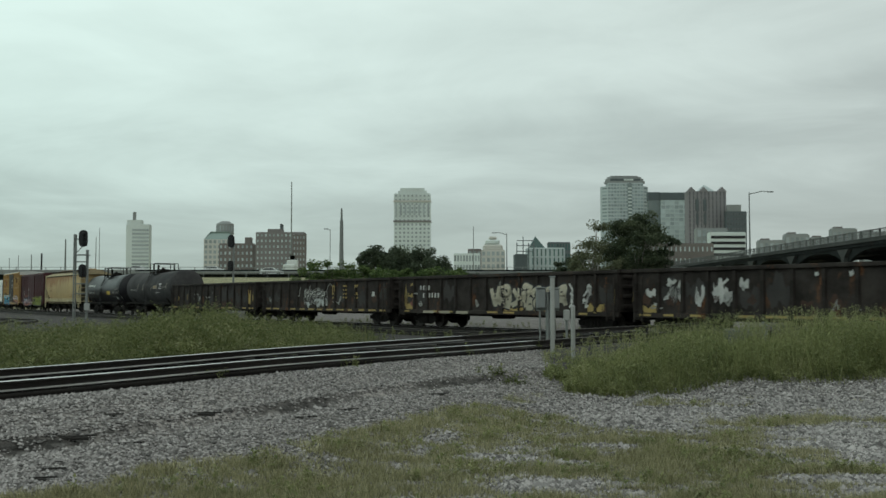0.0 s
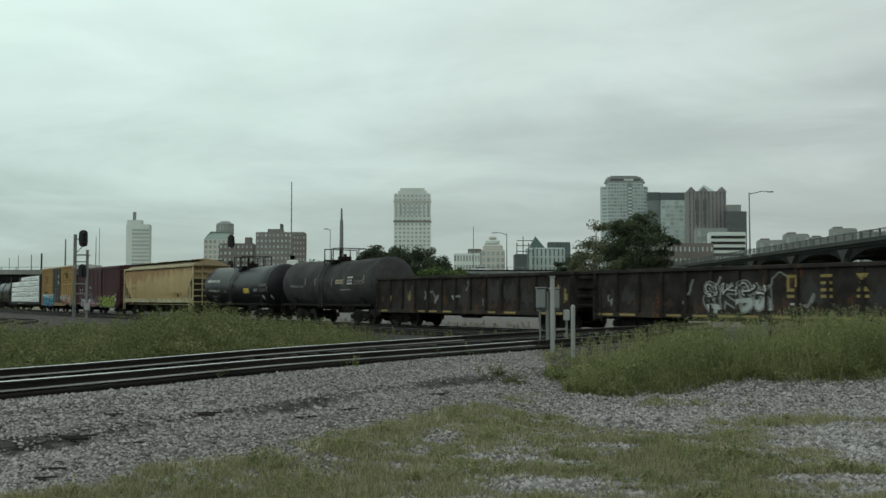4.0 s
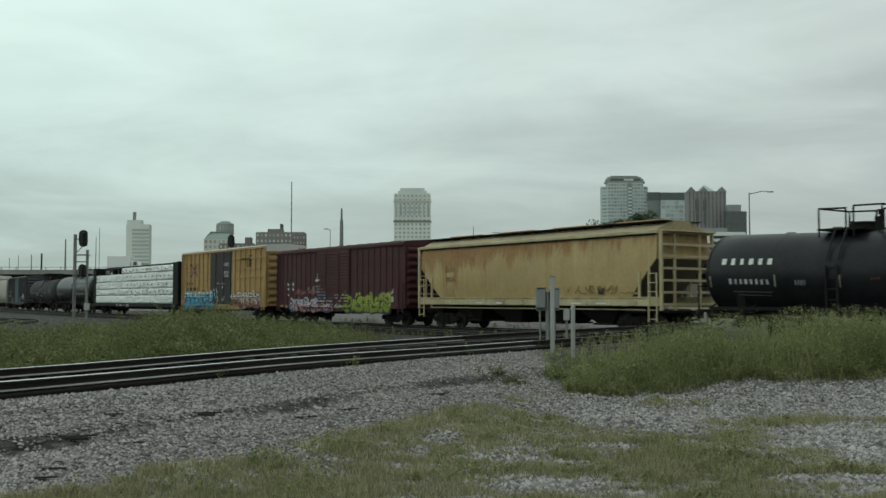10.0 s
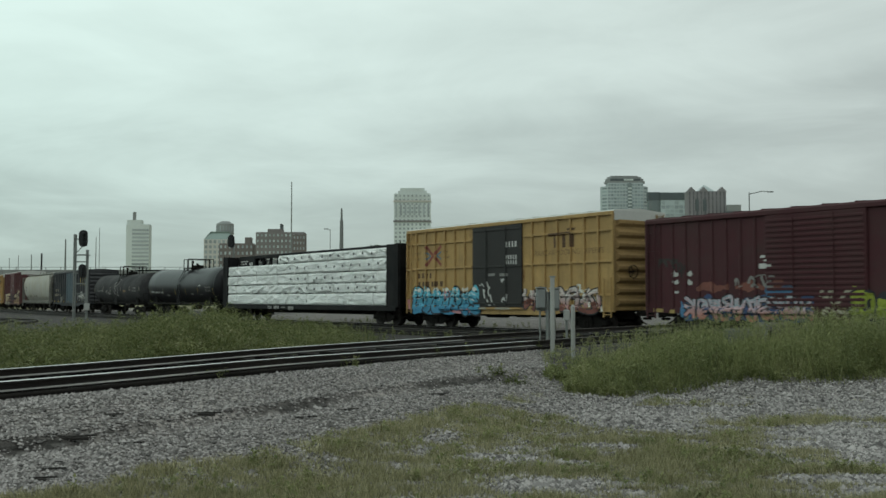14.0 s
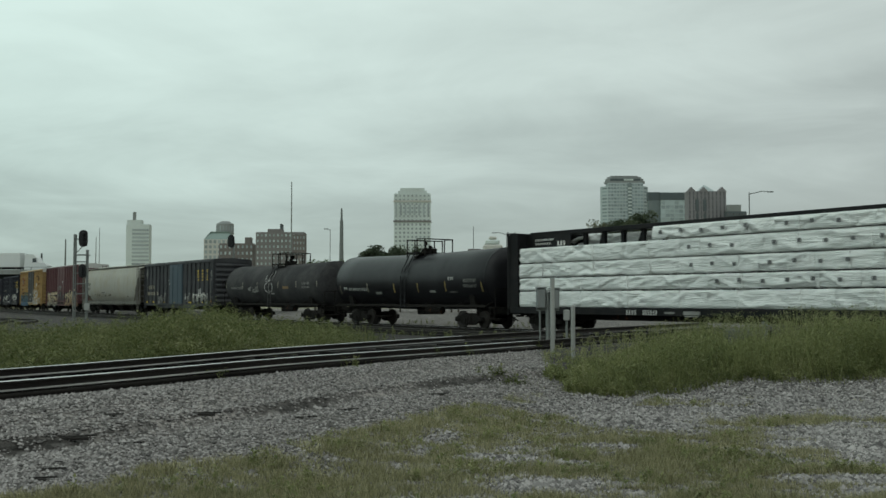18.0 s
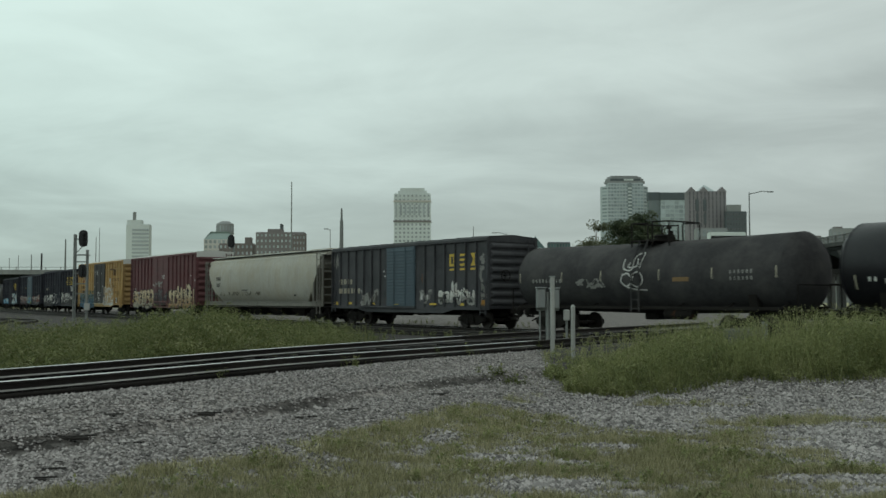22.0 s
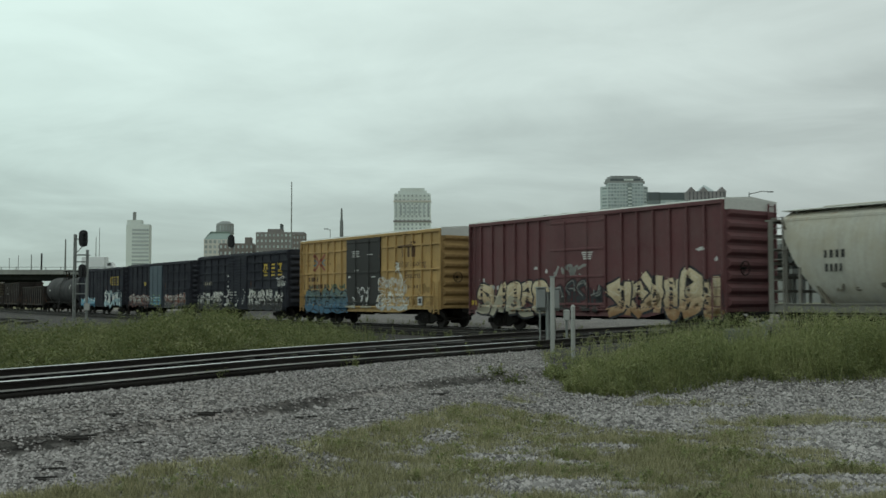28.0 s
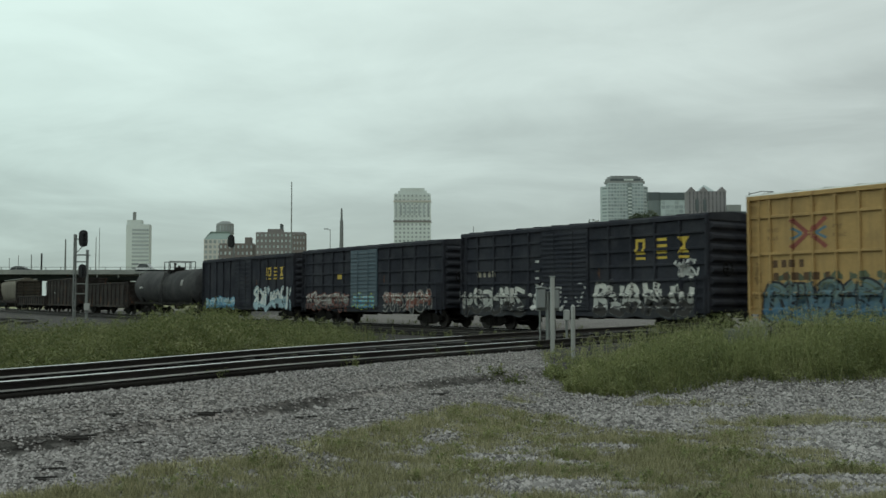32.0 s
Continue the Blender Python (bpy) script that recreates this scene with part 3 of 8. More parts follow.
RUSTRED = paint("graffiti_rust_red", (0.16, 0.055, 0.04), 0.6, 0, 0.4, 3, bump=0)
ICE = paint("graffiti_ice_blue", (0.26, 0.36, 0.40), 0.6, 0, 0.3, 3, bump=0)
INDIGO_SPRAY = paint("graffiti_indigo", (0.035, 0.06, 0.14), 0.6, 0, 0.4, 3, bump=0)
SLATE = paint("graffiti_slate_blue", (0.10, 0.17, 0.22), 0.6, 0, 0.4, 3, bump=0)
FADED_BROWN = paint("faded_brown_lettering", (0.20, 0.125, 0.055), 0.7, 0, 0.3, 4, bump=0)
MOSS = paint("graffiti_moss", (0.085, 0.10, 0.06), 0.6, 0, 0.4, 3, bump=0)
FADED_RED = paint("faded_red_mark", (0.22, 0.062, 0.045), 0.7, 0, 0.4, 5, bump=0)
LETTER_BROWN = paint("dark_brown_lettering", (0.085, 0.045, 0.022), 0.7, 0, 0.35, 5, bump=0)
ORANGE = paint("orange_reflector", (0.42, 0.20, 0.03), 0.6, 0, 0.3, 5, bump=0)
MUTED = paint("graffiti_muted_cream", (0.31, 0.28, 0.215), 0.7, 0, 0.35, 3, rust=0.1, bump=0)
TONES = {MUTED: GRIME, FADED_WHITE: GRIME, SLATE: ICE, PALE: paint("graffiti_salmon", (0.33, 0.20, 0.135), 0.6, 0, 0.3, 3, bump=0), PINK: paint("graffiti_rose", (0.34, 0.12, 0.11), 0.6, 0, 0.35, 3, bump=0), LIME: paint("graffiti_olive", (0.10, 0.12, 0.03), 0.6, 0, 0.3, 3, bump=0), CYAN: BLUE, BLUE: CYAN, WHITE: ICE, ICE: BLUE, FADED: INK, SILVER: INK, RUSTRED: INK}
WRAP = paint("white_lumber_wrap", (0.80, 0.80, 0.78), 0.42, 0, 0.06, 3, bump=0.11, dirt=(0.62, 0.64, 0.62), crease=1.8)

TAG = paint("grey_printed_tag", (0.13, 0.13, 0.13), 0.7, 0, 0.3, 6, bump=0)
WHEELS, CARS, LOADS = [], [], []


def plate(me, outline, y0, y1):
    """An outline in (x, z), y thick."""
    n = len(outline)
    v = [(x, y, z) for y in (y0, y1) for x, z in outline]
    me.add(v, [(i, (i + 1) % n, n + (i + 1) % n, n + i) for i in range(n)])
    me.add(v[:n], [tuple(range(n))])
    me.add(v[n:], [tuple(range(2 * n - 1 - n, -1, -1))])
    return me


def truck_meshes():
    r = 0.43
    w = Mesh()
    for s in (-1, 1):
        y = 0.7525 * s
        for a, b, rr in ((-0.045, 0.045, r), (0.045 * -s - 0.03 * s, 0.045 * -s, r + 0.025)):
            w.tube((0, y + a, 0), (0, y + b, 0), rr, sides=24, smooth=False)
        w.tube((0, y - 0.09, 0), (0, y + 0.09, 0), 0.13, sides=12)
        for k in range(6):
            c, d = math.cos(k * math.pi / 3), math.sin(k * math.pi / 3)
            w.tube((0.26 * c, y + 0.045 * s, 0.26 * d), (0.26 * c, y + 0.06 * s, 0.26 * d), 0.05, sides=6)
    w.tube((0, -1.02, 0), (0, 1.02, 0), 0.075, sides=10)
    f = Mesh()
    outline = [(-1.12, 0.36), (-1.12, 0.56), (-0.78, 0.60), (-0.42, 0.76), (0.42, 0.76), (0.78, 0.60), (1.12, 0.56), (1.12, 0.36), (0.80, 0.36), (0.55, 0.22), (0.42, 0.17), (-0.42, 0.17), (-0.55, 0.22), (-0.80, 0.36)]
    plate(f, outline, -0.07, 0.07)
    for x in (-0.2, 0.0, 0.2):
        f.tube((x, -0.1, 0.24), (x, -0.1, 0.52), 0.085, sides=8)
    for x in (-0.89, 0.89):
        f.box(x - 0.16, x + 0.16, -0.13, 0.1, 0.33, 0.54, 0.03)
    b = Mesh().box(-0.22, 0.22, -1.12, 1.12, 0.48, 0.74, 0.04)
    b.box(-1.0, 1.0, -0.3, -0.2, 0.34, 0.42)
    b.box(-1.0, 1.0, 0.2, 0.3, 0.34, 0.42)
    b.tube((0, 0, 0.7), (0, 0, 0.86), 0.2, sides=12)
    c = Mesh().box(-0.75, -0.12, -0.11, 0.11, 0.74, 0.98, 0.03)
    c.box(-0.14, 0.13, -0.17, 0.12, 0.70, 1.0, 0.05)
    c.box(-0.3, -0.16, -0.22, 0.22, 0.6, 0.7, 0.02)
    c.tube((-0.3, -0.5, 0.62), (-0.05, -0.25, 0.42), 0.035, sides=6)
    return w.data("wheelset", WHEEL), f.data("side_frame", UNDER), b.data("truck", UNDER), c.data("coupler", UNDER)


WHEELSET, SIDE_FRAME, BOLSTER, COUPLER = truck_meshes()


def running_gear(car, length, reach=1.95):
    """Two trucks with their wheelsets and the two couplers."""
    for s in (-1, 1):
        t = part("truck", BOLSTER, None, car, at=pose(s * (length / 2 - reach), 0, 0))
        for k in (-1, 1):
            part("side_frame", SIDE_FRAME, None, t, at=pose(0, 0.99 * k, 0, 0, 0, 0 if k < 0 else 180))
            w = part("wheelset", WHEELSET, None, t)
            w.delta_location = (0.89 * k, 0, 0)
            w.location = (0, 0, 0.43)
            WHEELS.append(w)
        part("coupler", COUPLER, None, car, at=pose(s * (length / 2 + 0.62), 0, 0, 0, 0, 0 if s > 0 else 180))


def car_thing(name, label, rear, front):
    car = thing(name, label, "freight car", group="cars of the freight train")
    CARS.append((car, (rear + front) / 2))
    return car, front - rear


def ladder(me, x, y, z0, z1, width=0.42, across="x"):
    """Two rails and rungs standing a hand off the side."""
    for k in (-0.5, 0.5):
        d = (k * width, 0) if across == "x" else (0, k * width)
        me.bar((x + d[0], y + d[1], z0), (x + d[0], y + d[1], z1), 0.05)
    z = z0 + 0.12
    while z < z1:
        d = (width / 2, 0) if across == "x" else (0, width / 2)
        me.bar((x - d[0], y - d[1], z), (x + d[0], y + d[1], z), 0.03)
        z += 0.36
    return me


def stroke(me, points, width, depth, lift):
    """A band of paint along points (x, z), laid on the side whose depth at x is given."""
    P = [Vector(p) for p in points]
    m = max(2, min(10, int(width / 0.05)))
    fine = []
    for a, b in zip(P, P[1:]):
        n = max(1, int((b - a).length / 0.055))
        fine += [a.lerp(b, i / n) for i in range(n)]
    fine.append(P[-1])
    rows = []
    for i, p in enumerate(fine):
        d = fine[min(i + 1, len(fine) - 1)] - fine[max(i - 1, 0)]
        if d.length < 1e-6:
            continue
        side = Vector((-d.y, d.x)).normalized() * width / 2
        rows.append([p + side * (2 * k / m - 1) for k in range(m + 1)])
    v = [(q.x, depth(q.x, q.y) - lift, q.y) for r in rows for q in r]
    me.add(v, [(i * (m + 1) + j, i * (m + 1) + j + 1, (i + 1) * (m + 1) + j + 1, (i + 1) * (m + 1) + j) for i in range(len(rows) - 1) for j in range(m)])


def fill_shape(me, x0, x1, low, high, depth, lift, reach=0.0):
    """A painted patch between two edges low(x) and high(x), laid on the side."""
    n = max(4, int((x1 - x0 + 2 * reach) / 0.06))
    m = max(4, min(24, int(abs(high(0.5) - low(0.5)) / 0.06)))
    v = []
    for i in range(n + 1):
        x = x0 - reach + (x1 - x0 + 2 * reach) * i / n
        f = min(1.0, max(0.0, (x - x0) / (x1 - x0)))
        a, b = low(f) - reach, high(f) + reach
        v += [(x, depth(x, a + (b - a) * k / m) - lift, a + (b - a) * k / m) for k in range(m + 1)]
    w = m + 1
    me.add(v, [(i * w + j, i * w + w + j, i * w + w + 1 + j, i * w + 1 + j) for i in range(n) for j in range(m)])


FORMS = [
    [[(0.12, 0.0), (0.22, 0.55), (0.30, 0.98), (0.70, 0.96), (0.80, 0.5), (0.92, 0.02)], [(0.22, 0.42), (0.82, 0.50)]],
    [[(0.16, 0.0), (0.18, 0.95), (0.70, 0.98), (0.84, 0.72), (0.40, 0.54), (0.88, 0.36), (0.72, 0.04), (0.2, 0.02)]],
    [[(0.90, 0.92), (0.30, 0.96), (0.14, 0.68), (0.52, 0.52), (0.86, 0.30), (0.60, 0.04), (0.06, 0.10)]],
    [[(0.14, 1.0), (0.20, 0.10), (0.60, 0.02), (0.96, 0.16)], [(0.50, 0.45), (0.78, 0.74), (0.96, 1.04)]],
    [[(0.10, 0.0), (0.22, 0.98), (0.50, 0.45), (0.76, 0.06), (0.92, 1.02)]],
    [[(0.5, 0.03), (0.14, 0.26), (0.16, 0.76), (0.5, 0.97), (0.86, 0.74), (0.84, 0.24), (0.5, 0.03)], [(0.5, 0.32), (0.52, 0.66)]],
    [[(0.18, 0.0), (0.2, 1.0)], [(0.88, 1.0), (0.30, 0.50), (0.94, 0.0)]],
    [[(0.06, 1.0), (0.40, 0.04), (0.60, 0.04), (0.94, 1.0)], [(0.46, 0.4), (0.5, 0.9)]],
]


def graffiti(car, x0, x1, z0, z1, depth, fill, edge, seed, back=None, label="spray-painted graffiti in wild interlocked shapes", bold=0.2, shade=None, shine=None, gap=0.94):
    """Fat interlocked shapes, no real letters: a rim of one paint, a body of another, its foot shaded, a thin bright line on it."""
    rng = random.Random(seed)
    tall = z1 - z0
    n = max(2, round((x1 - x0) / (0.46 * tall + 0.14)))
    step = (x1 - x0) / n
    fat = bold * step * 1.25
    if back is not None:
        cloud = Mesh()
        fill_shape(cloud, x0, x1, lambda f: z0 + 0.02 + 0.05 * math.sin(f * 23 + seed), lambda f: z0 + tall * (0.80 + 0.16 * math.sin(f * 17 + seed) + 0.10 * math.sin(f * 41)), depth, 0.003)
        part("graffiti_ground", cloud, back, car)
    for i in range(n):
        a = x0 + i * step + rng.uniform(-0.05, 0.05) * step
        lean, flip = rng.uniform(-0.14, 0.16), rng.random() < 0.5
        lo, hi = z0 + rng.uniform(0.0, 0.07) * tall, z1 - rng.uniform(0.0, 0.14) * tall
        form = FORMS[rng.randrange(len(FORMS))]
        jit = lambda: rng.uniform(-0.13, 0.13)
        lines = []
        for line in form:
            pts = []
            for u, w in line:
                u, w = (1 - u if flip else u) + jit(), min(1.02, max(0.0, w + jit()))
                pts.append((a + step * (u * gap + (1 - gap) / 2 + lean * (w - 0.5)), lo + fat * 0.5 + (hi - lo - fat) * w))
            lines.append(curve_at(pts, 5))
        # a hooked bar that runs across into the next shape
        u, w = rng.uniform(0.0, 0.5), rng.uniform(0.15, 0.85)
        hook = [(u, w), (u + 0.35, w + rng.uniform(-0.2, 0.2)), (u + 0.75, w + rng.uniform(-0.3, 0.3)), (u + 0.65, min(0.95, max(0.05, w + rng.choice((-0.4, 0.4)))))]
        lines.append(curve_at([(min(x1 - fat * 0.5, a + step * p), lo + fat * 0.5 + (hi - lo - fat) * min(1.0, max(0.0, q))) for p, q in hook], 5))
        lift = 0.006 if i % 2 else 0.017
        rim, body, foot, gleam = Mesh(), Mesh(), Mesh(), Mesh()
        for line in lines:
            stroke(rim, line, fat + 0.06 + 0.35 * fat, depth, lift)
            stroke(body, line, fat, depth, lift + 0.004)
            low = [p for p in line if p[1] < lo + (hi - lo) * (0.40 + 0.12 * math.sin(seed + i))]
            if len(low) > 2:
                stroke(foot, low, fat * 0.96, depth, lift + 0.0065)
            bright = [(p[0] - fat * 0.22, p[1] + fat * 0.16) for p in line if p[1] > lo + (hi - lo) * 0.5]
            if len(bright) > 2:
                stroke(gleam, bright, 0.035, depth, lift + 0.009)
        g = part("graffiti", rim, edge, car, label)
        part("graffiti_fill", body, fill, g)
        if foot.v:
            part("graffiti_shade", foot, shade or TONES.get(fill, SILVER), g)
        if gleam.v:
            part("graffiti_line", gleam, shine or WHITE, g)


def emblem(car, x, z, w, h, depth, ink, gaps=0.75, under=True):
    """Three plain heraldic shapes in a row: a ring, a stack of slabs and an hourglass, each over a short bar."""
    bar = w * 0.25
    for k in range(3):
        c = x + (k - 1) * (w + gaps)
        me = Mesh()
        L, R, T, B = c - w / 2 + bar / 2, c + w / 2 - bar / 2, z + h / 2 - bar / 2, z - h / 2 + bar / 2
        if k == 0:
            for a, b in (((L - bar / 2, B), (R + bar / 2, B)), ((L - bar / 2, T), (R + bar / 2, T)), ((L, B), (L, T)), ((R, B), (R, T))):
                stroke(me, [a, b], bar, depth, 0.012)
        elif k == 1:
            for zz in (T, z, B):
                stroke(me, [(c - w / 2, zz), (c + w / 2, zz)], bar * 0.9, depth, 0.008)
        else:
            n = 8
            for up in (-1, 1):
                for j in range(n):
                    f = (j + 0.5) / n
                    half = w / 2 * (0.22 + 0.78 * f ** 1.4)
                    stroke(me, [(c - half, z + up * h / 2 * f), (c + half, z + up * h / 2 * f)], h / 2 / n * 1.05, depth, 0.008)
        part("logo", me, ink, car)
        if under:
            bm = Mesh()
            stroke(bm, [(c - w / 2, z - h / 2 - 0.16), (c + w / 2, z - h / 2 - 0.16)], 0.10, depth, 0.008)
            part("logo_bar", bm, ink, car)


def stencil(car, x0, x1, z, h, n, depth, ink, seed=0):
    """A row of n plain bars between x0 and x1 that stand for stencilled characters."""
    rng = random.Random(seed * 31 + n)
    step = (x1 - x0) / n
    for i in range(n):
        c, w = x0 + (i + 0.5) * step, step * rng.uniform(0.42, 0.6)
        bar = Mesh()
        stroke(bar, [(c, z - h / 2), (c, z + h / 2)], w, depth, 0.008)
        part("stencil", bar, ink, car)


def scrawl(car, x0, x1, z0, z1, depth, ink, seed, count=10, width=0.035):
    """Thin scribbled tags and peeled patches."""
    rng = random.Random(seed)
    for _ in range(count):
        me = Mesh()
        x, z = rng.uniform(x0, x1 - 0.4), rng.uniform(z0, z1)
        pts = [(x, z)]
        for _ in range(rng.randrange(3, 7)):
            x = min(x1, max(x0, x + rng.uniform(-0.15, 0.25)))
            z = min(z1, max(z0, z + rng.uniform(-0.35, 0.35)))
            pts.append((x, z))
        stroke(me, curve_at(pts, 3), width * rng.uniform(0.7, 2.2), depth, 0.009)
        part("graffiti_tag", me, ink, car)


def marks(car, items, depth, ink, name="stencil"):
    """Plain bars that stand for stencilled writing: x, z, width, height each."""
    for x, z, w, h in items:
        y = depth(x) - 0.006
        me = Mesh()
        me.add([(x - w / 2, y, z - h / 2), (x + w / 2, y, z - h / 2), (x + w / 2, y, z + h / 2), (x - w / 2, y, z + h / 2)], [(0, 1, 2, 3)])
        part(name, me, ink, car)


def blocks(x, z, w, h, n):
    """A row of n glyph-sized bars."""
    return [(x + (i - (n - 1) / 2) * w * 1.35, z, w * (0.62 if w < 0.3 else 1.0), h * 0.8) for i in range(n)]


def peeled(car, items, depth, ink, seed):
    """Ragged patches where paint was daubed or has flaked: x, z, width, height each."""
    rng = random.Random(seed)
    for x, z, w, h in items:
        me, p = Mesh(), [rng.uniform(0, 6) for _ in range(4)]
        fill_shape(me, x - w / 2, x + w / 2, lambda f: z - h / 2 * (0.5 + 0.4 * math.sin(math.pi * f) ** 0.6) + 0.12 * h * math.sin(11 * f + p[0]) + 0.06 * h * math.sin(29 * f + p[3]),
                   lambda f: z + h / 2 * (0.45 + 0.3 * math.sin(math.pi * f) ** 0.5 + 0.45 * math.sin(8 * f + p[1])) + 0.09 * h * math.sin(23 * f + p[2]), depth, 0.005)
        part("peeled_patch", me, ink, car)


def text_part(car, words, x, z, size, depth, ink):
    """Painted words, laid on the side from x rightward."""
    cu = bpy.data.curves.new("words", "FONT")
    cu.body, cu.size, cu.resolution_u = words, size * 1.35, 3
    ob = new("words", cu)
    me = bpy.data.meshes.new_from_object(ob.evaluated_get(bpy.context.evaluated_depsgraph_get()))
    bpy.data.objects.remove(ob)
    bpy.data.curves.remove(cu)
    for p in me.vertices:
        a, b = p.co.x, p.co.y
        p.co = (x + a, depth(x + a) - 0.008, z + b)
    me.materials.clear()
    me.materials.append(ink)
    me.name = "lettering"
    part("lettering", me, ink, car, "painted words " + words)


def boxcar(name, label, rear, front, tall, coat, end_coat=None, door=(0.40, 0.60), door_coat=None, door_ribs=9, posts=14, bands=(), sill=0.74, roof_coat=None, floor_cut=True, out=0.10):
    car, L = car_thing(name, label, rear, front)
    h = L / 2
    end_coat, door_coat, roof_coat = end_coat or coat, door_coat or coat, roof_coat or end_coat or coat
    wall = -1.50
    d0, d1 = -h + L * door[0], -h + L * door[1]
    xs = [x for x in (-h + 0.05 + (L - 0.1) * i / posts for i in range(posts + 1)) if not d0 - 0.12 < x < d1 + 0.12]
    body = Mesh().box(-h, h, -1.50, 1.50, 0.98, tall - 0.06, 0.02)
    part("body", body, coat, car)
    for y in (-1.54, 1.46):
        sillm = Mesh().box(-h, h, y, y + 0.08, sill + 0.18, 1.12, 0.01)
        plate(sillm, [(-h * 0.62, sill + 0.18), (-h * 0.5, sill), (h * 0.5, sill), (h * 0.62, sill + 0.18)], y + 0.01, y + 0.07)
        part("side_sill", sillm, coat, car)
    rib = Mesh().box(-0.055, 0.055, -out, 0.01, 1.06, tall - 0.16, 0.02).data("side_post", coat)
    for x in xs:
        part("side_post", rib, None, car, at=pose(x, wall, 0))
        part("side_post", rib, None, car, at=pose(x, -wall, 0, 0, 0, 180))
    chord = Mesh().box(-h, h, wall - 0.11, wall + 0.02, tall - 0.2, tall - 0.04, 0.015)
    chord.box(-h, h, -wall - 0.02, -wall + 0.085, tall - 0.2, tall - 0.04, 0.015)
    part("top_chord", chord, coat, car)
    for z in bands:
        edges = sorted(xs + [d0 - 0.06, d1 + 0.06])
        for a, c in zip(edges, edges[1:]):
            if not (a > d0 - 0.2 and c < d1 + 0.2):
                part("side_band", Mesh().box(a + 0.055, c - 0.055, wall - 0.08, wall + 0.01, z - 0.05, z + 0.05, 0.01), coat, car)
    roof = Mesh().sweep([(-1.56, tall - 0.05), (1.56, tall - 0.05), (1.5, tall + 0.02), (0, tall + 0.13), (-1.5, tall + 0.02)], -h - 0.03, h + 0.03)
    for i in range(int(L / 1.2)):
        x = -h + 0.6 + i * 1.2
        roof.sweep([(-1.52, tall + 0.02), (1.52, tall + 0.02), (1.5, tall + 0.055), (0, tall + 0.165), (-1.5, tall + 0.055)], x, x + 0.07)
    part("roof", roof, roof_coat, car)
    for s in (-1, 1):
        e = Mesh()
        n = 8
        q = (tall - 1.35) / n * 0.40
        v = [(0, -1.40, -q), (0, -1.40, q), (0, 1.40, q), (0, 1.40, -q), (0.10, -1.30, -q * 0.3), (0.10, -1.30, q * 0.3), (0.10, 1.30, q * 0.3), (0.10, 1.30, -q * 0.3)]
        er = Mesh().add(v, [(0, 4, 5, 1), (1, 5, 6, 2), (2, 6, 7, 3), (3, 7, 4, 0), (4, 7, 6, 5)]).data("end_rib", end_coat)
        for i in range(n):
            part("end_rib", er, None, car, at=pose(s * h, 0, 1.1 + (tall - 1.35) * (i + 0.5) / n, 0, 0, 0 if s > 0 else 180))
        e.box(s * h, s * (h + 0.05), -1.56, -1.46, 0.95, tall - 0.05)
        e.box(s * h, s * (h + 0.05), 1.46, 1.56, 0.95, tall - 0.05)
        e.box(s * (h - 0.02), s * (h + 0.04), -1.5, 1.5, tall - 0.24, tall - 0.03)
        part("end_panel", e, end_coat, car)
        if roof_coat is GALV:
            part("end_cap", Mesh().box(s * (h + 0.04), s * (h + 0.07), -1.55, 1.55, tall - 0.42, tall + 0.02, 0.01), GALV, car, "bare galvanised panel at the top of the end")
    part("ladder", ladder(Mesh(), h - 0.3, wall - 0.13, 0.7, 1.15 + 1.2), coat, car)
    part("ladder", ladder(Mesh(), -h + 0.3, wall - 0.13, 0.7, tall - 0.2), coat, car)
    part("ladder", ladder(Mesh(), h + 0.16, 1.1, 0.9, tall - 0.1, across="y"), end_coat, car)
    bw = Mesh()
    for k in range(12):
        a, b = k * math.pi / 6, (k + 1) * math.pi / 6
        bw.tube((h + 0.2, -0.6 + 0.27 * math.cos(a), 2.6 + 0.27 * math.sin(a)), (h + 0.2, -0.6 + 0.27 * math.cos(b), 2.6 + 0.27 * math.sin(b)), 0.02, sides=5)
    for k in range(3):
        bw.bar((h + 0.2, -0.6, 2.6), (h + 0.2, -0.6 + 0.27 * math.cos(k * 2.1), 2.6 + 0.27 * math.sin(k * 2.1)), 0.02)
    bw.tube((h, -0.6, 2.6), (h + 0.22, -0.6, 2.6), 0.04, sides=6)
    part("brake_wheel", bw, UNDER, car)
    for y in (wall, -wall):
        s = -1 if y < 0 else 1
        dm = Mesh().box(d0, d1, y + s * 0.02, y + s * 0.10, 1.08, tall - 0.2, 0.02)
        dr = part("door", dm, door_coat, car)
        r = Mesh().box(d0 + 0.08, d1 - 0.08, y + s * 0.09, y + s * 0.135, -0.05, 0.05, 0.012).data("door_rib", door_coat)
        for i in range(door_ribs):
            part("door_rib", r, None, dr, at=pose(0, 0, 1.25 + (tall - 1.65) * i / max(1, door_ribs - 1)))
        lk = Mesh()
        for x in (d0 + (d1 - d0) * 0.3, d0 + (d1 - d0) * 0.7):
            lk.tube((x, y + s * 0.15, 1.1), (x, y + s * 0.15, tall - 0.25), 0.022, sides=6)
        part("door_bar", lk, door_coat, dr)
        part("door_track", Mesh().box(d0 - L * 0.18, d1 + 0.1, y + s * 0.02, y + s * 0.15, 0.98, 1.05, 0.01), coat, car)
    keel = Mesh().box(-h + 0.6, h - 0.6, -0.3, 0.3, 0.62, 0.99)
    keel.tube((-1.8, -0.65, 0.75), (-0.3, -0.65, 0.75), 0.2, sides=10)
    keel.box(0.6, 1.3, -0.9, -0.5, 0.6, 0.95, 0.04)
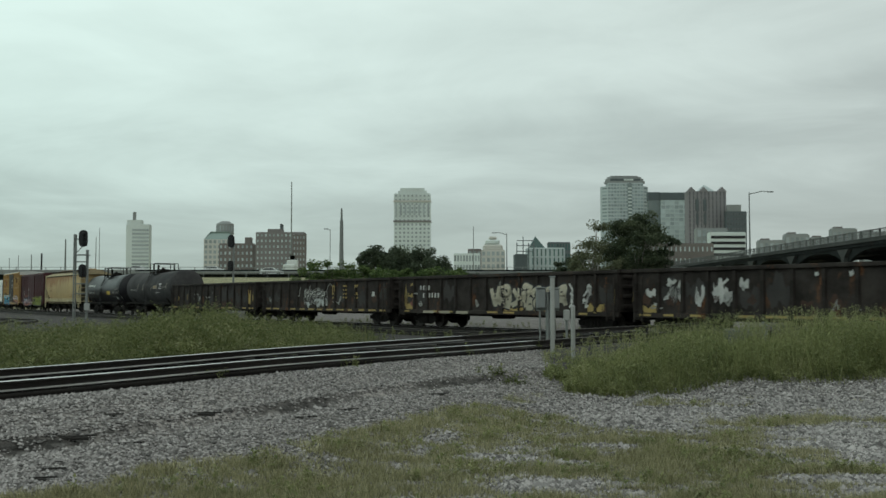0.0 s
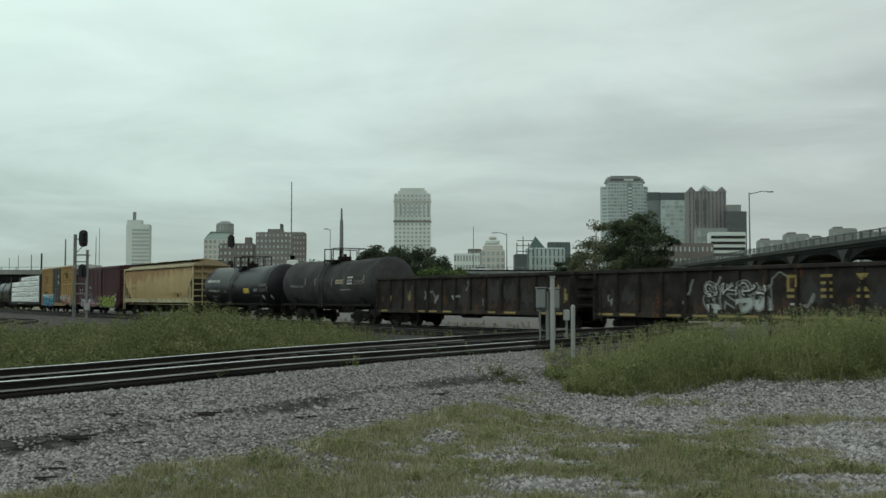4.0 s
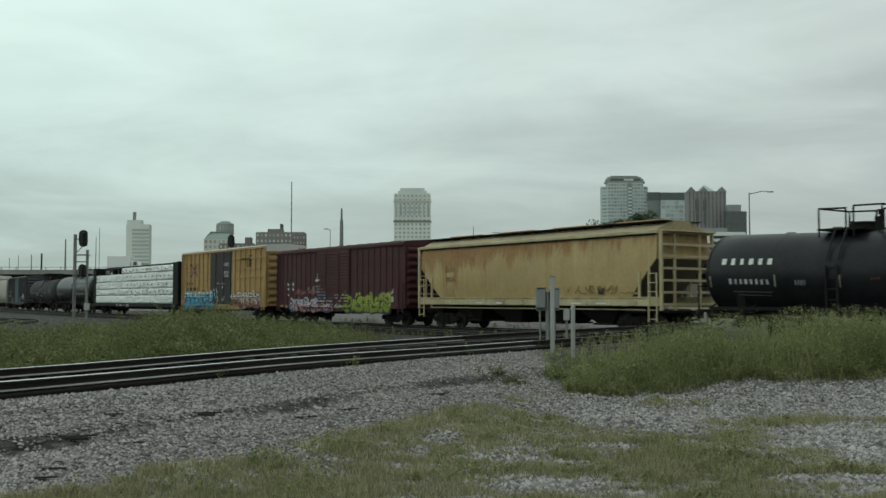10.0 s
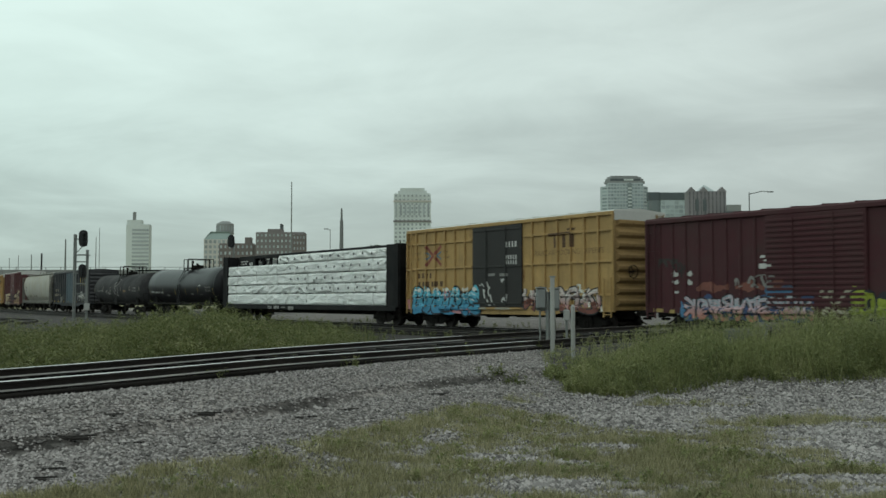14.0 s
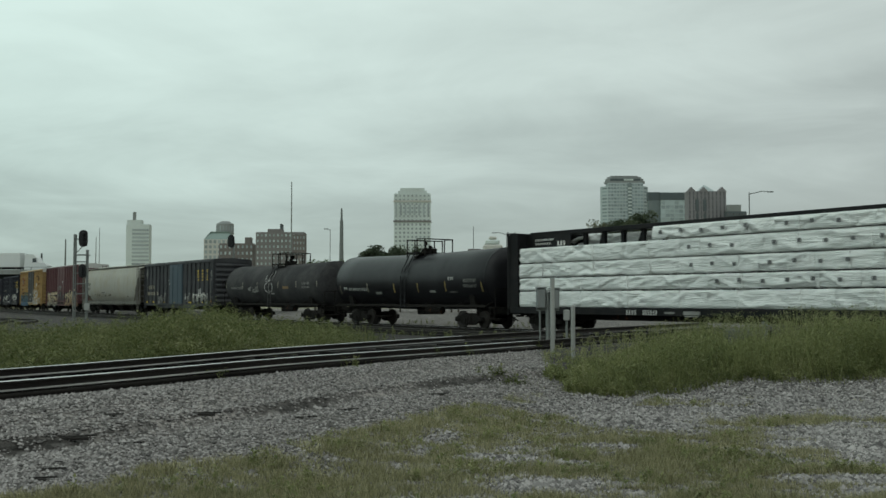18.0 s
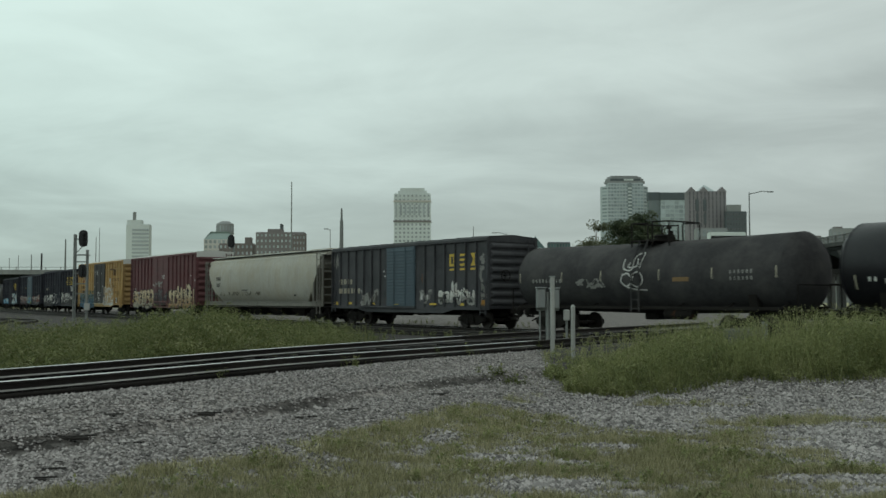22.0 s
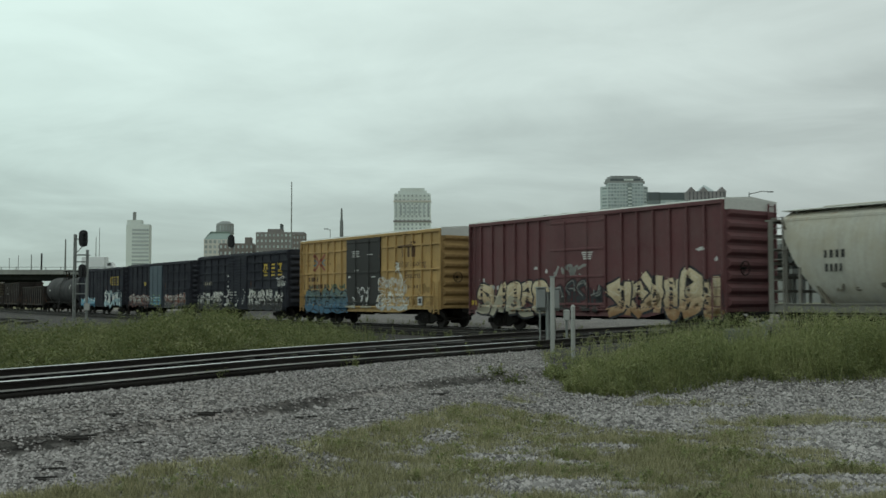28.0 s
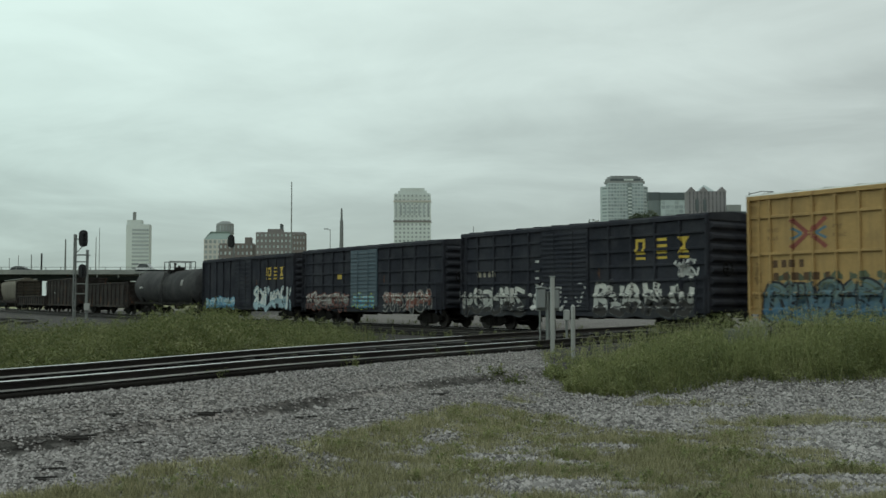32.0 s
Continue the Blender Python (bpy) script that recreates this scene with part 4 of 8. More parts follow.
    keel.box(-h + 0.4, h - 0.4, -1.3, 1.3, 0.9, 0.985)
    part("underframe", keel, UNDER, car)
    running_gear(car, L)
    ribs = [(x - 0.06, x + 0.06) for x in xs]

    def depth(x, z=2.0):
        if z < 1.13:
            return wall - (0.15 if d0 - L * 0.18 < x < d1 + 0.1 and 0.93 < z < 1.09 else 0.045)
        if d0 <= x <= d1:
            return wall - 0.10
        if any(a <= x <= b for a, b in ribs):
            return wall - out
        return wall - (0.08 if any(abs(z - b) < 0.06 for b in bands) else 0)

    return car, depth, (lambda s: s - (rear + front) / 2)


def tank_car(name, label, rear, front, coat, bore=1.5, mid=2.55, dip=0.14, top_at=0.5, reach=1.15):
    car, L = car_thing(name, label, rear, front)
    h = L / 2
    me, n, rows = Mesh(), 32, []
    rings = [(-h - 0.52, 0.02), (-h - 0.50, 0.3), (-h - 0.42, 0.62), (-h - 0.27, 0.86), (-h - 0.10, 0.97), (-h, 1.0)]
    rings += [(-h + L * k / 8, 1.0) for k in range(1, 8)]
    rings += [(-x, r) for x, r in reversed(rings[:6])]
    for x, r in rings:
        z = mid - dip * (1 - min(1, abs(x) / h))
        rows.append([(x, bore * r * math.cos(2 * math.pi * k / n), z + bore * r * math.sin(2 * math.pi * k / n)) for k in range(n)])
    me.add([p for r in rows for p in r], [(i * n + k, i * n + (k + 1) % n, (i + 1) * n + (k + 1) % n, (i + 1) * n + k) for i in range(len(rows) - 1) for k in range(n)], True)
    me.add(rows[0], [tuple(range(n))])
    me.add(rows[-1], [tuple(range(n - 1, -1, -1))])
    part("tank", me, coat, car)
    weld = Mesh()
    for x in (-h, -h * 0.5, 0.0, h * 0.5, h):
        z = mid - dip * (1 - min(1, abs(x) / h))
        ring = [[(x + dx, (bore + 0.008) * math.cos(2 * math.pi * k / n), z + (bore + 0.008) * math.sin(2 * math.pi * k / n)) for k in range(n)] for dx in (-0.03, 0.03)]
        weld.add(ring[0] + ring[1], [(k, (k + 1) % n, n + (k + 1) % n, n + k) for k in range(n)], True)
    part("weld_band", weld, coat, car)
    frame_x = h - 1.3
    for s in (-1, 1):
        sad = Mesh().sweep([(-1.15, 1.0), (1.15, 1.0), (1.3, mid - bore * 0.55), (0.9, mid - bore * 0.86), (-0.9, mid - bore * 0.86), (-1.3, mid - bore * 0.55)], s * frame_x - 0.18, s * frame_x + 0.18)
        sad.box(s * (frame_x - 0.9), s * (h + 0.62), -0.3, 0.3, 0.72, 1.05, 0.02)
        part("saddle", sad, UNDER, car)
        pf = Mesh().box(s * (h + 0.1), s * (h + 0.66), -1.35, 1.35, 1.02, 1.08)
        for y in (-1.3, 1.3):
            pf.bar((s * (h + 0.6), y, 1.05), (s * (h + 0.6), y, 1.95), 0.04)
            pf.bar((s * (h + 0.2), y, 0.55), (s * (h + 0.2), y, 1.05), 0.04)
            pf.bar((s * (h + 0.55), y, 0.55), (s * (h + 0.55), y, 1.05), 0.04)
            pf.bar((s * (h + 0.2), y, 0.56), (s * (h + 0.55), y, 0.56), 0.04)
        pf.bar((s * (h + 0.6), -1.3, 1.95), (s * (h + 0.6), 1.3, 1.95), 0.04)
        part("end_platform", pf, UNDER, car)
    rail = Mesh()
    for y in (-1.42, 1.42):
        rail.bar((-h, y, 1.12), (h, y, 1.12), 0.09, 0.12)
        for k in range(7):
            rail.bar((-h + L * k / 6, y * 0.7, 1.3), (-h + L * k / 6, y, 1.12), 0.05)
    part("side_rail", rail, UNDER, car)
    bx, top = -h + L * top_at, mid + bore - dip
    deck = Mesh().box(bx - reach - 0.05, bx + reach * 0.35, -0.95, 0.95, top + 0.02, top + 0.09)
    for y in (-0.92, 0.92):
        for x in (-reach, -reach * 0.12, reach * 0.12, reach):
            deck.tube((bx + x, y, top - 0.2), (bx + x, y, top + 0.78), 0.034, sides=6)
        deck.tube((bx - reach, y, top + 0.78), (bx - reach * 0.12, y, top + 0.74), 0.034, sides=6)
        deck.tube((bx + reach * 0.12, y, top + 0.80), (bx + reach, y, top + 0.78), 0.034, sides=6)
    for x in (-reach, reach):
        deck.tube((bx + x, -0.92, top + 0.78), (bx + x, 0.92, top + 0.78), 0.034, sides=6)
    part("top_walkway", deck, UNDER, car, "railed walkway on top of the tank")
    dome = Mesh().tube((bx - 0.05, 0, top - 0.1), (bx - 0.05, 0, top + 0.26), 0.42, sides=16)
    dome.tube((bx - 0.05, 0, top + 0.26), (bx - 0.05, 0, top + 0.31), 0.47, 0.4, sides=16)
    dome.box(bx - 0.5, bx + 0.45, -0.12, 0.12, top - 0.05, top + 0.22, 0.03)
    part("dome", dome, UNDER, car)
    for x, y, zz in ((0.55, -0.3, 0.44), (-0.55, 0.2, 0.36), (0.9, -0.8, 0.62)):
        valve = Mesh().tube((bx + x * reach, y, top - 0.08), (bx + x * reach, y, top + zz - 0.16), 0.05, sides=8)
        valve.tube((bx + x * reach, y, top + zz - 0.16), (bx + x * reach, y, top + zz), 0.10, sides=10)
        part("valve", valve, UNDER, car)
    lad = ladder(Mesh(), bx - 0.3, -bore - 0.06, 0.95, mid + 0.2)
    lad.bar((bx - 0.51, -bore - 0.05, mid + 0.35), (bx - 0.51, -0.95, top + 0.05), 0.05)
    lad.bar((bx - 0.09, -bore - 0.05, mid + 0.35), (bx - 0.09, -0.95, top + 0.05), 0.05)
    part("ladder", lad, coat, car)
    low = Mesh().box(-0.35, 0.35, -0.3, 0.3, 0.62, mid - bore + 0.15, 0.05)
    part("bottom_outlet", low, UNDER, car)
    part("air_reservoir", Mesh().tube((1.2, -0.7, 0.85), (2.6, -0.7, 0.85), 0.2, sides=10), UNDER, car)
    running_gear(car, L + 1.0, 2.35)

    def spot(x, ang, w, hgt, ink, nm="stencil", lift=0.01):
        """A patch on the tank's side, bent to its curve; ang is up from level, in degrees."""
        p, b = Mesh(), bore + lift
        k = 6
        z = mid - dip * (1 - min(1, abs(x) / h))
        da = hgt / b
        v = [(x + dx, -b * math.cos(radians(ang) + da * (j / k - 0.5)), z + b * math.sin(radians(ang) + da * (j / k - 0.5))) for j in range(k + 1) for dx in (-w / 2, w / 2)]
        p.add(v, [(2 * j, 2 * j + 1, 2 * j + 3, 2 * j + 2) for j in range(k)])
        return part(nm, p, ink, car)

    def mark(s, z, w, hgt, ink, n=1, nm="stencil"):
        """Marks at s along the train and z above the rail: one patch, or n stencil-sized bars side by side."""
        x = s - (rear + front) / 2
        ang = math.degrees(math.asin(max(-0.98, min(0.98, (z - mid + dip * (1 - min(1, abs(x) / h))) / bore))))
        if n == 1:
            return spot(x, ang, w, hgt, ink, nm)
        rng = random.Random(int(abs(s) * 10) + n)
        for i in range(n):
            c, step = x + w * ((i + 0.5) / n - 0.5), w / n
            spot(c, ang, step * rng.uniform(0.34, 0.52), hgt * rng.uniform(0.72, 0.85), ink, nm)

    def side(x, z=2.5):
        return -math.sqrt(max(0.01, bore * bore - (z - mid + dip * (1 - min(1, abs(x) / h))) ** 2))

    return car, mark, (lambda s: s - (rear + front) / 2), side


def hopper(name, label, rear, front, coat, trim, eave=4.15, peak=4.62, curved=False):
    car, L = car_thing(name, label, rear, front)
    h = L / 2
    side = [(-0.84, 1.15), (-1.16, 1.42), (-1.40, 1.85), (-1.53, 2.35), (-1.565, 2.85), (-1.54, 3.4), (-1.45, 3.85), (-1.30, eave)] if curved else [(-1.20, 1.15), (-1.40, 1.55), (-1.505, 2.05), (-1.56, 2.7), (-1.555, 3.05), (-1.54, 3.5), (-1.48, eave)]
    body = Mesh()
    lean = 1.7
    rows = []
    for i in range(len(side)):
        y, z = side[i]
        f = (eave - z) / (eave - 1.15)
        cut = 0.30 + lean * f ** 1.3 if curved else 0.22 + 0.98 * max(0.0, 3.05 - z)
        rows.append([(-h + cut, y, z), (h - cut, y, z), (h - cut, -y, z), (-h + cut, -y, z)])
    body.add([p for r in rows for p in r], [(4 * i + k, 4 * i + (k + 1) % 4, 4 * i + 4 + (k + 1) % 4, 4 * i + 4 + k) for i in range(len(rows) - 1) for k in (0, 2)], True)
    ends, slopes = ([(4 * i + k, 4 * i + (k + 1) % 4, 4 * i + 4 + (k + 1) % 4, 4 * i + 4 + k) for i in range(len(rows) - 1) for k in (1, 3) if (side[i][1] < 3.0) == low] for low in (False, True))
    body.add([p for r in rows for p in r], ends)
    # the down-facing end slopes get their shade from the dark grey
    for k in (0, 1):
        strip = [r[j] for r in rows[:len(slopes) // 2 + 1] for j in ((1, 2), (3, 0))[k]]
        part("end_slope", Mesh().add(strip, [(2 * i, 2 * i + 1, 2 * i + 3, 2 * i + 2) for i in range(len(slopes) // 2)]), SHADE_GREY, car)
    body.add(rows[0], [(3, 2, 1, 0)])
    part("body", body, coat, car)
    ye = -side[-1][0]
    roof = Mesh().sweep([(-ye - 0.03, eave - 0.04), (ye + 0.03, eave - 0.04), (ye, eave + 0.05), (0.75, peak - 0.08), (0.4, peak), (-0.4, peak), (-0.75, peak - 0.08), (-ye, eave + 0.05)], -h + 0.28, h - 0.28)
    for i in range(int(L / 1.5)):
        x = -h + 0.9 + i * 1.5
        roof.sweep([(-ye + 0.01, eave + 0.05), (ye - 0.01, eave + 0.05), (0.72, peak - 0.03), (-0.72, peak - 0.03)], x, x + 0.06)
    part("roof", roof, FADED_TAN if not curved else coat, car)
    walkm = Mesh()
    for y in (-0.85, 0.85):
        walkm.box(-h + 0.2, h - 0.2, y - 0.28, y + 0.28, peak - 0.055, peak - 0.015)
        for i in range(int(L / 1.6)):
            walkm.bar((-h + 0.6 + i * 1.6, y, peak - 0.2), (-h + 0.6 + i * 1.6, y, peak - 0.05), 0.05)
    part("running_board", walkm, GALV if curved else UNDER, car)
    for i in range(4):
        x = -h * 0.72 + i * h * 0.48
        hm = Mesh().box(x - 1.3, x + 1.3, -0.3, 0.3, peak, peak + 0.12, 0.03)
        part("roof_hatch", hm, coat, car)
    for y in (-1, 1):
        s = Mesh().box(-h, h, y * 1.46, y * 1.60, 1.0 if curved else 1.18, 1.26 if curved else 1.50, 0.015)
        part("side_sill", s, trim, car)
        part("sill_flange", Mesh().box(-h, h, y * 1.44, y * 1.64, 1.265 if curved else 1.505, 1.31 if curved else 1.55, 0.01), trim, car)
        part("train_line", Mesh().tube((-h + 1, y * 1.38, 0.93 if curved else 1.03), (h - 1, y * 1.38, 0.93 if curved else 1.03), 0.035, sides=6), trim, car)
        for k in range(11):
            part("sill_bracket", Mesh().box(-h + 1.4 + k * (L - 2.8) / 10, -h + 1.55 + k * (L - 2.8) / 10, y * 1.60, y * 1.63, 1.05 if curved else 1.22, 1.24 if curved else 1.46), trim, car)
        if not curved:
            # dark strip drawn in for the shadow line under the roof's lip
            part("eave_seam", Mesh().box(-h + 0.3, h - 0.3, y * 1.46, y * 1.565, eave - 0.15, eave - 0.095), UNDER, car)
            part("top_rail", Mesh().box(-h + 0.1, h - 0.1, y * 1.5, y * 1.60, eave - 0.09, eave + 0.05, 0.015), trim, car)
    for s in (-1, 1):
        for y in (-1.53, 1.53):
            post = Mesh().box(s * h - 0.07, s * h + 0.07, y - 0.06, y + 0.06, 1.0, eave + 0.02, 0.015)
            part("end_post", post, trim, car)
            br = Mesh().bar((s * (h - 1.15), y, 1.2), (s * (h - 1.15), y, 2.55), 0.09)
            br.bar((s * (h - 0.62), y, 1.2), (s * (h - 0.62), y, 3.3), 0.07)
            part("brace", br, trim, car)
        cage = Mesh()
        for k in range(7):
            z = 1.25 + k * (eave - 1.3) / 6
            cage.bar((s * h, -1.5, z), (s * h, 1.5, z), 0.07, 0.10)
        for y in (-0.75, 0.75):
            cage.bar((s * h, y, 1.0), (s * h, y, eave), 0.08)
        cage.box(s * (h - 0.25), s * (h + 0.25), -1.5, 1.5, eave - 0.02, eave + 0.04)
        part("end_frame", cage, trim, car)
        lad = ladder(Mesh(), s * (h - 0.36), -1.64, 0.55, eave + 0.1 if curved else 2.5)
        part("ladder", lad, trim, car)
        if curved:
            # shade of this sloping sheet is in its colour too
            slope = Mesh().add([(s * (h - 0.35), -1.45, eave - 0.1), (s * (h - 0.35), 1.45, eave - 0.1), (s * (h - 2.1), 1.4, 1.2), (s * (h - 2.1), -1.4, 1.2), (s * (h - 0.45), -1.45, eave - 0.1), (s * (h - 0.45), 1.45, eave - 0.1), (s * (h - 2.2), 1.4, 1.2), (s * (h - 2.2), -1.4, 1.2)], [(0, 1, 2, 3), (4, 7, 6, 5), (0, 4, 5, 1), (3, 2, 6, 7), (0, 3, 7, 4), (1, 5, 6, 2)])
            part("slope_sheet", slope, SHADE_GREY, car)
        part("end_floor", Mesh().box(s * (h - 2.0), s * (h + 0.3), -1.45, 1.45, 0.93, 1.0), UNDER, car)
    for k in range(4):
        c = (k - 1.5) * (h * 0.36)
        w = h * 0.165
        ch = Mesh().add([(c - w, -1.35, 1.16), (c + w, -1.35, 1.16), (c + w, 1.35, 1.16), (c - w, 1.35, 1.16), (c - 0.45, -0.75, 0.42), (c + 0.45, -0.75, 0.42), (c + 0.45, 0.75, 0.42), (c - 0.45, 0.75, 0.42)], [(0, 1, 5, 4), (1, 2, 6, 5), (2, 3, 7, 6), (3, 0, 4, 7), (4, 5, 6, 7)])
        ch.box(c - 0.6, c + 0.6, -0.9, 0.9, 0.36, 0.44, 0.02)
        part("discharge_chute", ch, UNDER, car)
    part("underframe", Mesh().box(-h, h, -0.25, 0.25, 0.7, 0.95), UNDER, car)
    running_gear(car, L, 1.75)
    return car, (lambda x, z=0: -1.56), (lambda s: s - (rear + front) / 2)


def gondola(name, label, rear, front, tall=2.66, coat=None, posts=13, sill=0.72):
    coat = coat or BROWN
    car, L = car_thing(name, label, rear, front)
    h = L / 2
    for y in (-1, 1):
        part("side_wall", Mesh().box(-h, h, y * 1.42, y * 1.48, sill + 0.05, tall - 0.02), coat, car)
        part("top_chord", Mesh().box(-h - 0.04, h + 0.04, y * 1.38, y * 1.60, tall - 0.15, tall, 0.02), coat, car)
        part("side_sill", Mesh().box(-h, h, y * 1.42, y * 1.56, sill, sill + 0.2, 0.015), coat, car)
    rib = Mesh()
    rib.add([(-0.09, 0.0, sill + 0.15), (0.09, 0.0, sill + 0.15), (0.06, -0.11, sill + 0.2), (-0.06, -0.11, sill + 0.2), (-0.09, 0.0, tall - 0.1), (0.09, 0.0, tall - 0.1), (0.06, -0.08, tall - 0.15), (-0.06, -0.08, tall - 0.15)],
            [(0, 1, 2, 3), (4, 7, 6, 5), (3, 2, 6, 7), (0, 3, 7, 4), (1, 5, 6, 2)])
    rib = rib.data("side_post", coat)
    xs = [-h + 0.1 + (L - 0.2) * i / posts for i in range(posts + 1)]
    for x in xs:
        part("side_post", rib, None, car, at=pose(x, -1.48, 0))
        part("side_post", rib, None, car, at=pose(x, 1.48, 0, 0, 0, 180))
    for s in (-1, 1):
        e = Mesh().box(s * (h - 0.06), s * h, -1.42, 1.42, 0.95, tall - 0.02)
        for k in range(4):
            z = 1.15 + k * (tall - 1.35) / 3.2
            e.box(s * h, s * (h + 0.09), -1.3, 1.3, z - 0.08, z + 0.08, 0.03)
        e.box(s * (h - 0.05), s * (h + 0.1), -1.45, 1.45, tall - 0.14, tall + 0.01, 0.02)
        part("end_panel", e, coat, car)
        part("ladder", ladder(Mesh(), s * (h - 0.35), -1.66, 0.55, tall - 0.3), coat, car)
    part("floor", Mesh().box(-h, h, -1.42, 1.42, 0.92, 1.0), coat, car)
    part("underframe", Mesh().box(-h, h, -0.3, 0.3, 0.6, 0.92).tube((-1, -0.7, 0.7), (0.4, -0.7, 0.7), 0.2, sides=10), UNDER, car)
    running_gear(car, L, 1.75)
    rr = [(x - 0.075, x + 0.075) for x in xs]
    return car, (lambda x, z=0: -1.56 if any(a <= x <= b for a, b in rr) else -1.48), (lambda s: s - (rear + front) / 2), xs


def wrapped_bundle(car_mid, x0, x1, z0, z1, y0, y1, seed):
    """A bundle of lumber in creased white wrap; its origin is the car's."""
    me, rng = Mesh(), random.Random(seed)
    nx, nz = max(8, int((x1 - x0) / 0.075)), 9
    folds = []
    for _ in range(int((x1 - x0) * 4)):
        a = rng.choice((-0.42, 0.30, 0.05)) + rng.gauss(0, 0.14) + (1.35 if rng.random() < 0.08 else 0)
        folds.append((rng.uniform(x0, x1), rng.uniform(z0, z1), math.cos(a), math.sin(a), rng.uniform(0.5, 1.9), rng.uniform(0.06, 0.13), rng.uniform(-0.085, 0.085)))
    for face in (-1, 1):
        v = []
        for j in range(nz + 1):
            for i in range(nx + 1):
                x, z = x0 + (x1 - x0) * i / nx, z0 + (z1 - z0) * j / nz
                out = 0.03 * noise.noise((x * 0.7 + seed, z * 1.4, face))
                if face < 0:
                    for fx, fz, c, d, ln, w, amp in folds:
                        u, k = (x - fx) * c + (z - fz) * d, abs((z - fz) * c - (x - fx) * d)
                        if k < w and abs(u) < ln:
                            out += amp * (1 - k / w) * (1 - (u / ln) ** 2)
                if min(j, nz - j) == 0:
                    out -= 0.06
                v.append((x, (y0 - out) if face < 0 else (y1 + out), z))
        n = nx + 1
        fs = [(j * n + i, j * n + i + 1, (j + 1) * n + i + 1, (j + 1) * n + i) for j in range(nz) for i in range(nx)]
        me.add(v, fs if face < 0 else [tuple(reversed(f)) for f in fs], True)
    me.box(x0 + 0.02, x1 - 0.02, y0 + 0.12, y1 - 0.12, z0 + 0.04, z1 - 0.04)
    ob = solid("lumber_pack", me, WRAP, "long pack of lumber in creased white plastic wrap", "lumber pack", group="lumber packs")
    if x0 > -3 and y0 < 0 and z0 > 1.7:
        for i in range(int((x1 - x0) / 1.0)):
            x, z = x0 + 0.5 + i * 1.0, (z0 + z1) / 2 + 0.03 * math.sin(i * 2.1)
            part("tag", Mesh().box(x - 0.075, x + 0.075, y0 - 0.10, y0 - 0.085, z - 0.07, z + 0.07), TAG, ob)
    n = max(2, int((x1 - x0) / 2.6))
    for i in range(n):
        x = x0 + (x1 - x0) * (i + 0.5) / n
        part("strap", Mesh().box(x - 0.010, x + 0.010, y0 - 0.03, y0 + 0.02, z0, z1), WRAP, ob)
    LOADS.append((ob, car_mid))


def centerbeam(name, label, rear, front, tall=4.6):
    car, L = car_thing(name, label, rear, front)
    h = L / 2
    part("deck", Mesh().box(-h, h, -1.5, 1.5, 0.92, 1.06, 0.01), BLACK, car)
    for y in (-1.5, 1.5):
        s = Mesh().box(-h, h, y - 0.04, y + 0.04, 0.80, 1.08, 0.01)
        part("side_sill", s, BLACK, car)
    for s in (-1, 1):
        b = Mesh().box(s * h - 0.1, s * h + 0.1, -1.5, 1.5, 1.0, tall - 0.06, 0.02)
        for y in (-1.45, -0.5, 0.5, 1.45):
            b.box(s * (h + 0.1), s * (h + 0.24), y - 0.07, y + 0.07, 1.0, tall - 0.1, 0.01)
        part("bulkhead", b, BLACK, car)
        part("ladder", ladder(Mesh(), s * (h + 0.3), -1.2, 0.7, tall, across="y"), BLACK, car)
    part("top_beam", Mesh().box(-h, h, -0.30, 0.30, tall - 0.2, tall, 0.02), BLACK, car)
    n = 20
    for i in range(1, n):
        x = -h + L * i / n
        p = Mesh().box(x - 0.10, x + 0.10, -0.09, 0.09, 1.06, tall - 0.18, 0.01)
        part("beam_post", p, BLACK, car)
        if i % 2:
            part("beam_brace", Mesh().bar((x, 0, 1.2), (x + L / n, 0, tall - 0.25), 0.16, 0.16), BLACK, car)
    part("underframe", Mesh().box(-h, h, -0.4, 0.4, 0.55, 0.93).box(-h * 0.5, h * 0.5, -0.9, 0.9, 0.6, 0.8), UNDER, car)
    running_gear(car, L, 1.9)
    mid, seed = (rear + front) / 2, 1
    # five tiers on the near side, the top one missing over the rear; the same behind
    a0, a1 = -h + 0.60, h - 1.06
    for s, reach in ((-1, 3.0), (1, 1.0)):
        for y in (-1, 1):
            web = Mesh()
            plate(web, [(s * h, 3.86 if s < 0 else 1.06), (s * (h - reach), 3.86 if s < 0 else 1.06), (s * (h - reach), tall - 0.2), (s * h, tall - 0.08)], y * 0.44, y * 0.50)
            part("bulkhead_gusset", web, BLACK, car)
        for y in (-1.46, 1.46):
            part("bulkhead_side", Mesh().box(s * (h - (0.52 if s < 0 else 0.95)), s * h, y - 0.04, y + 0.04, 1.0, tall - 0.1, 0.01), BLACK, car)
    stencil(car, -h + 0.6, -h + 1.9, 4.20, 0.10, 9, lambda x, z=0: -0.50, FADED_WHITE, 1)
    stencil(car, -h + 0.6, -h + 1.7, 4.02, 0.10, 7, lambda x, z=0: -0.50, FADED_WHITE, 2)
    stencil(car, -h + 2.1, -h + 2.7, 4.0, 0.22, 3, lambda x, z=0: -0.50, FADED_WHITE, 3)
    z = 1.09
    tiers = ((0.74, (-170.2, -164.9)), (0.60, (-170.2, -164.0)), (0.66, (-171.4, -167.9, -163.2)), (0.72, (-171.5, -167.7)), (0.56, (-172.9, -167.2, -163.4)))
    for tier, (tall_t, joints) in enumerate(tiers):
        cuts = [a0] + [q - mid for q in joints] + [a1]
        for p, q in zip(cuts, cuts[1:]):
            seed += 1
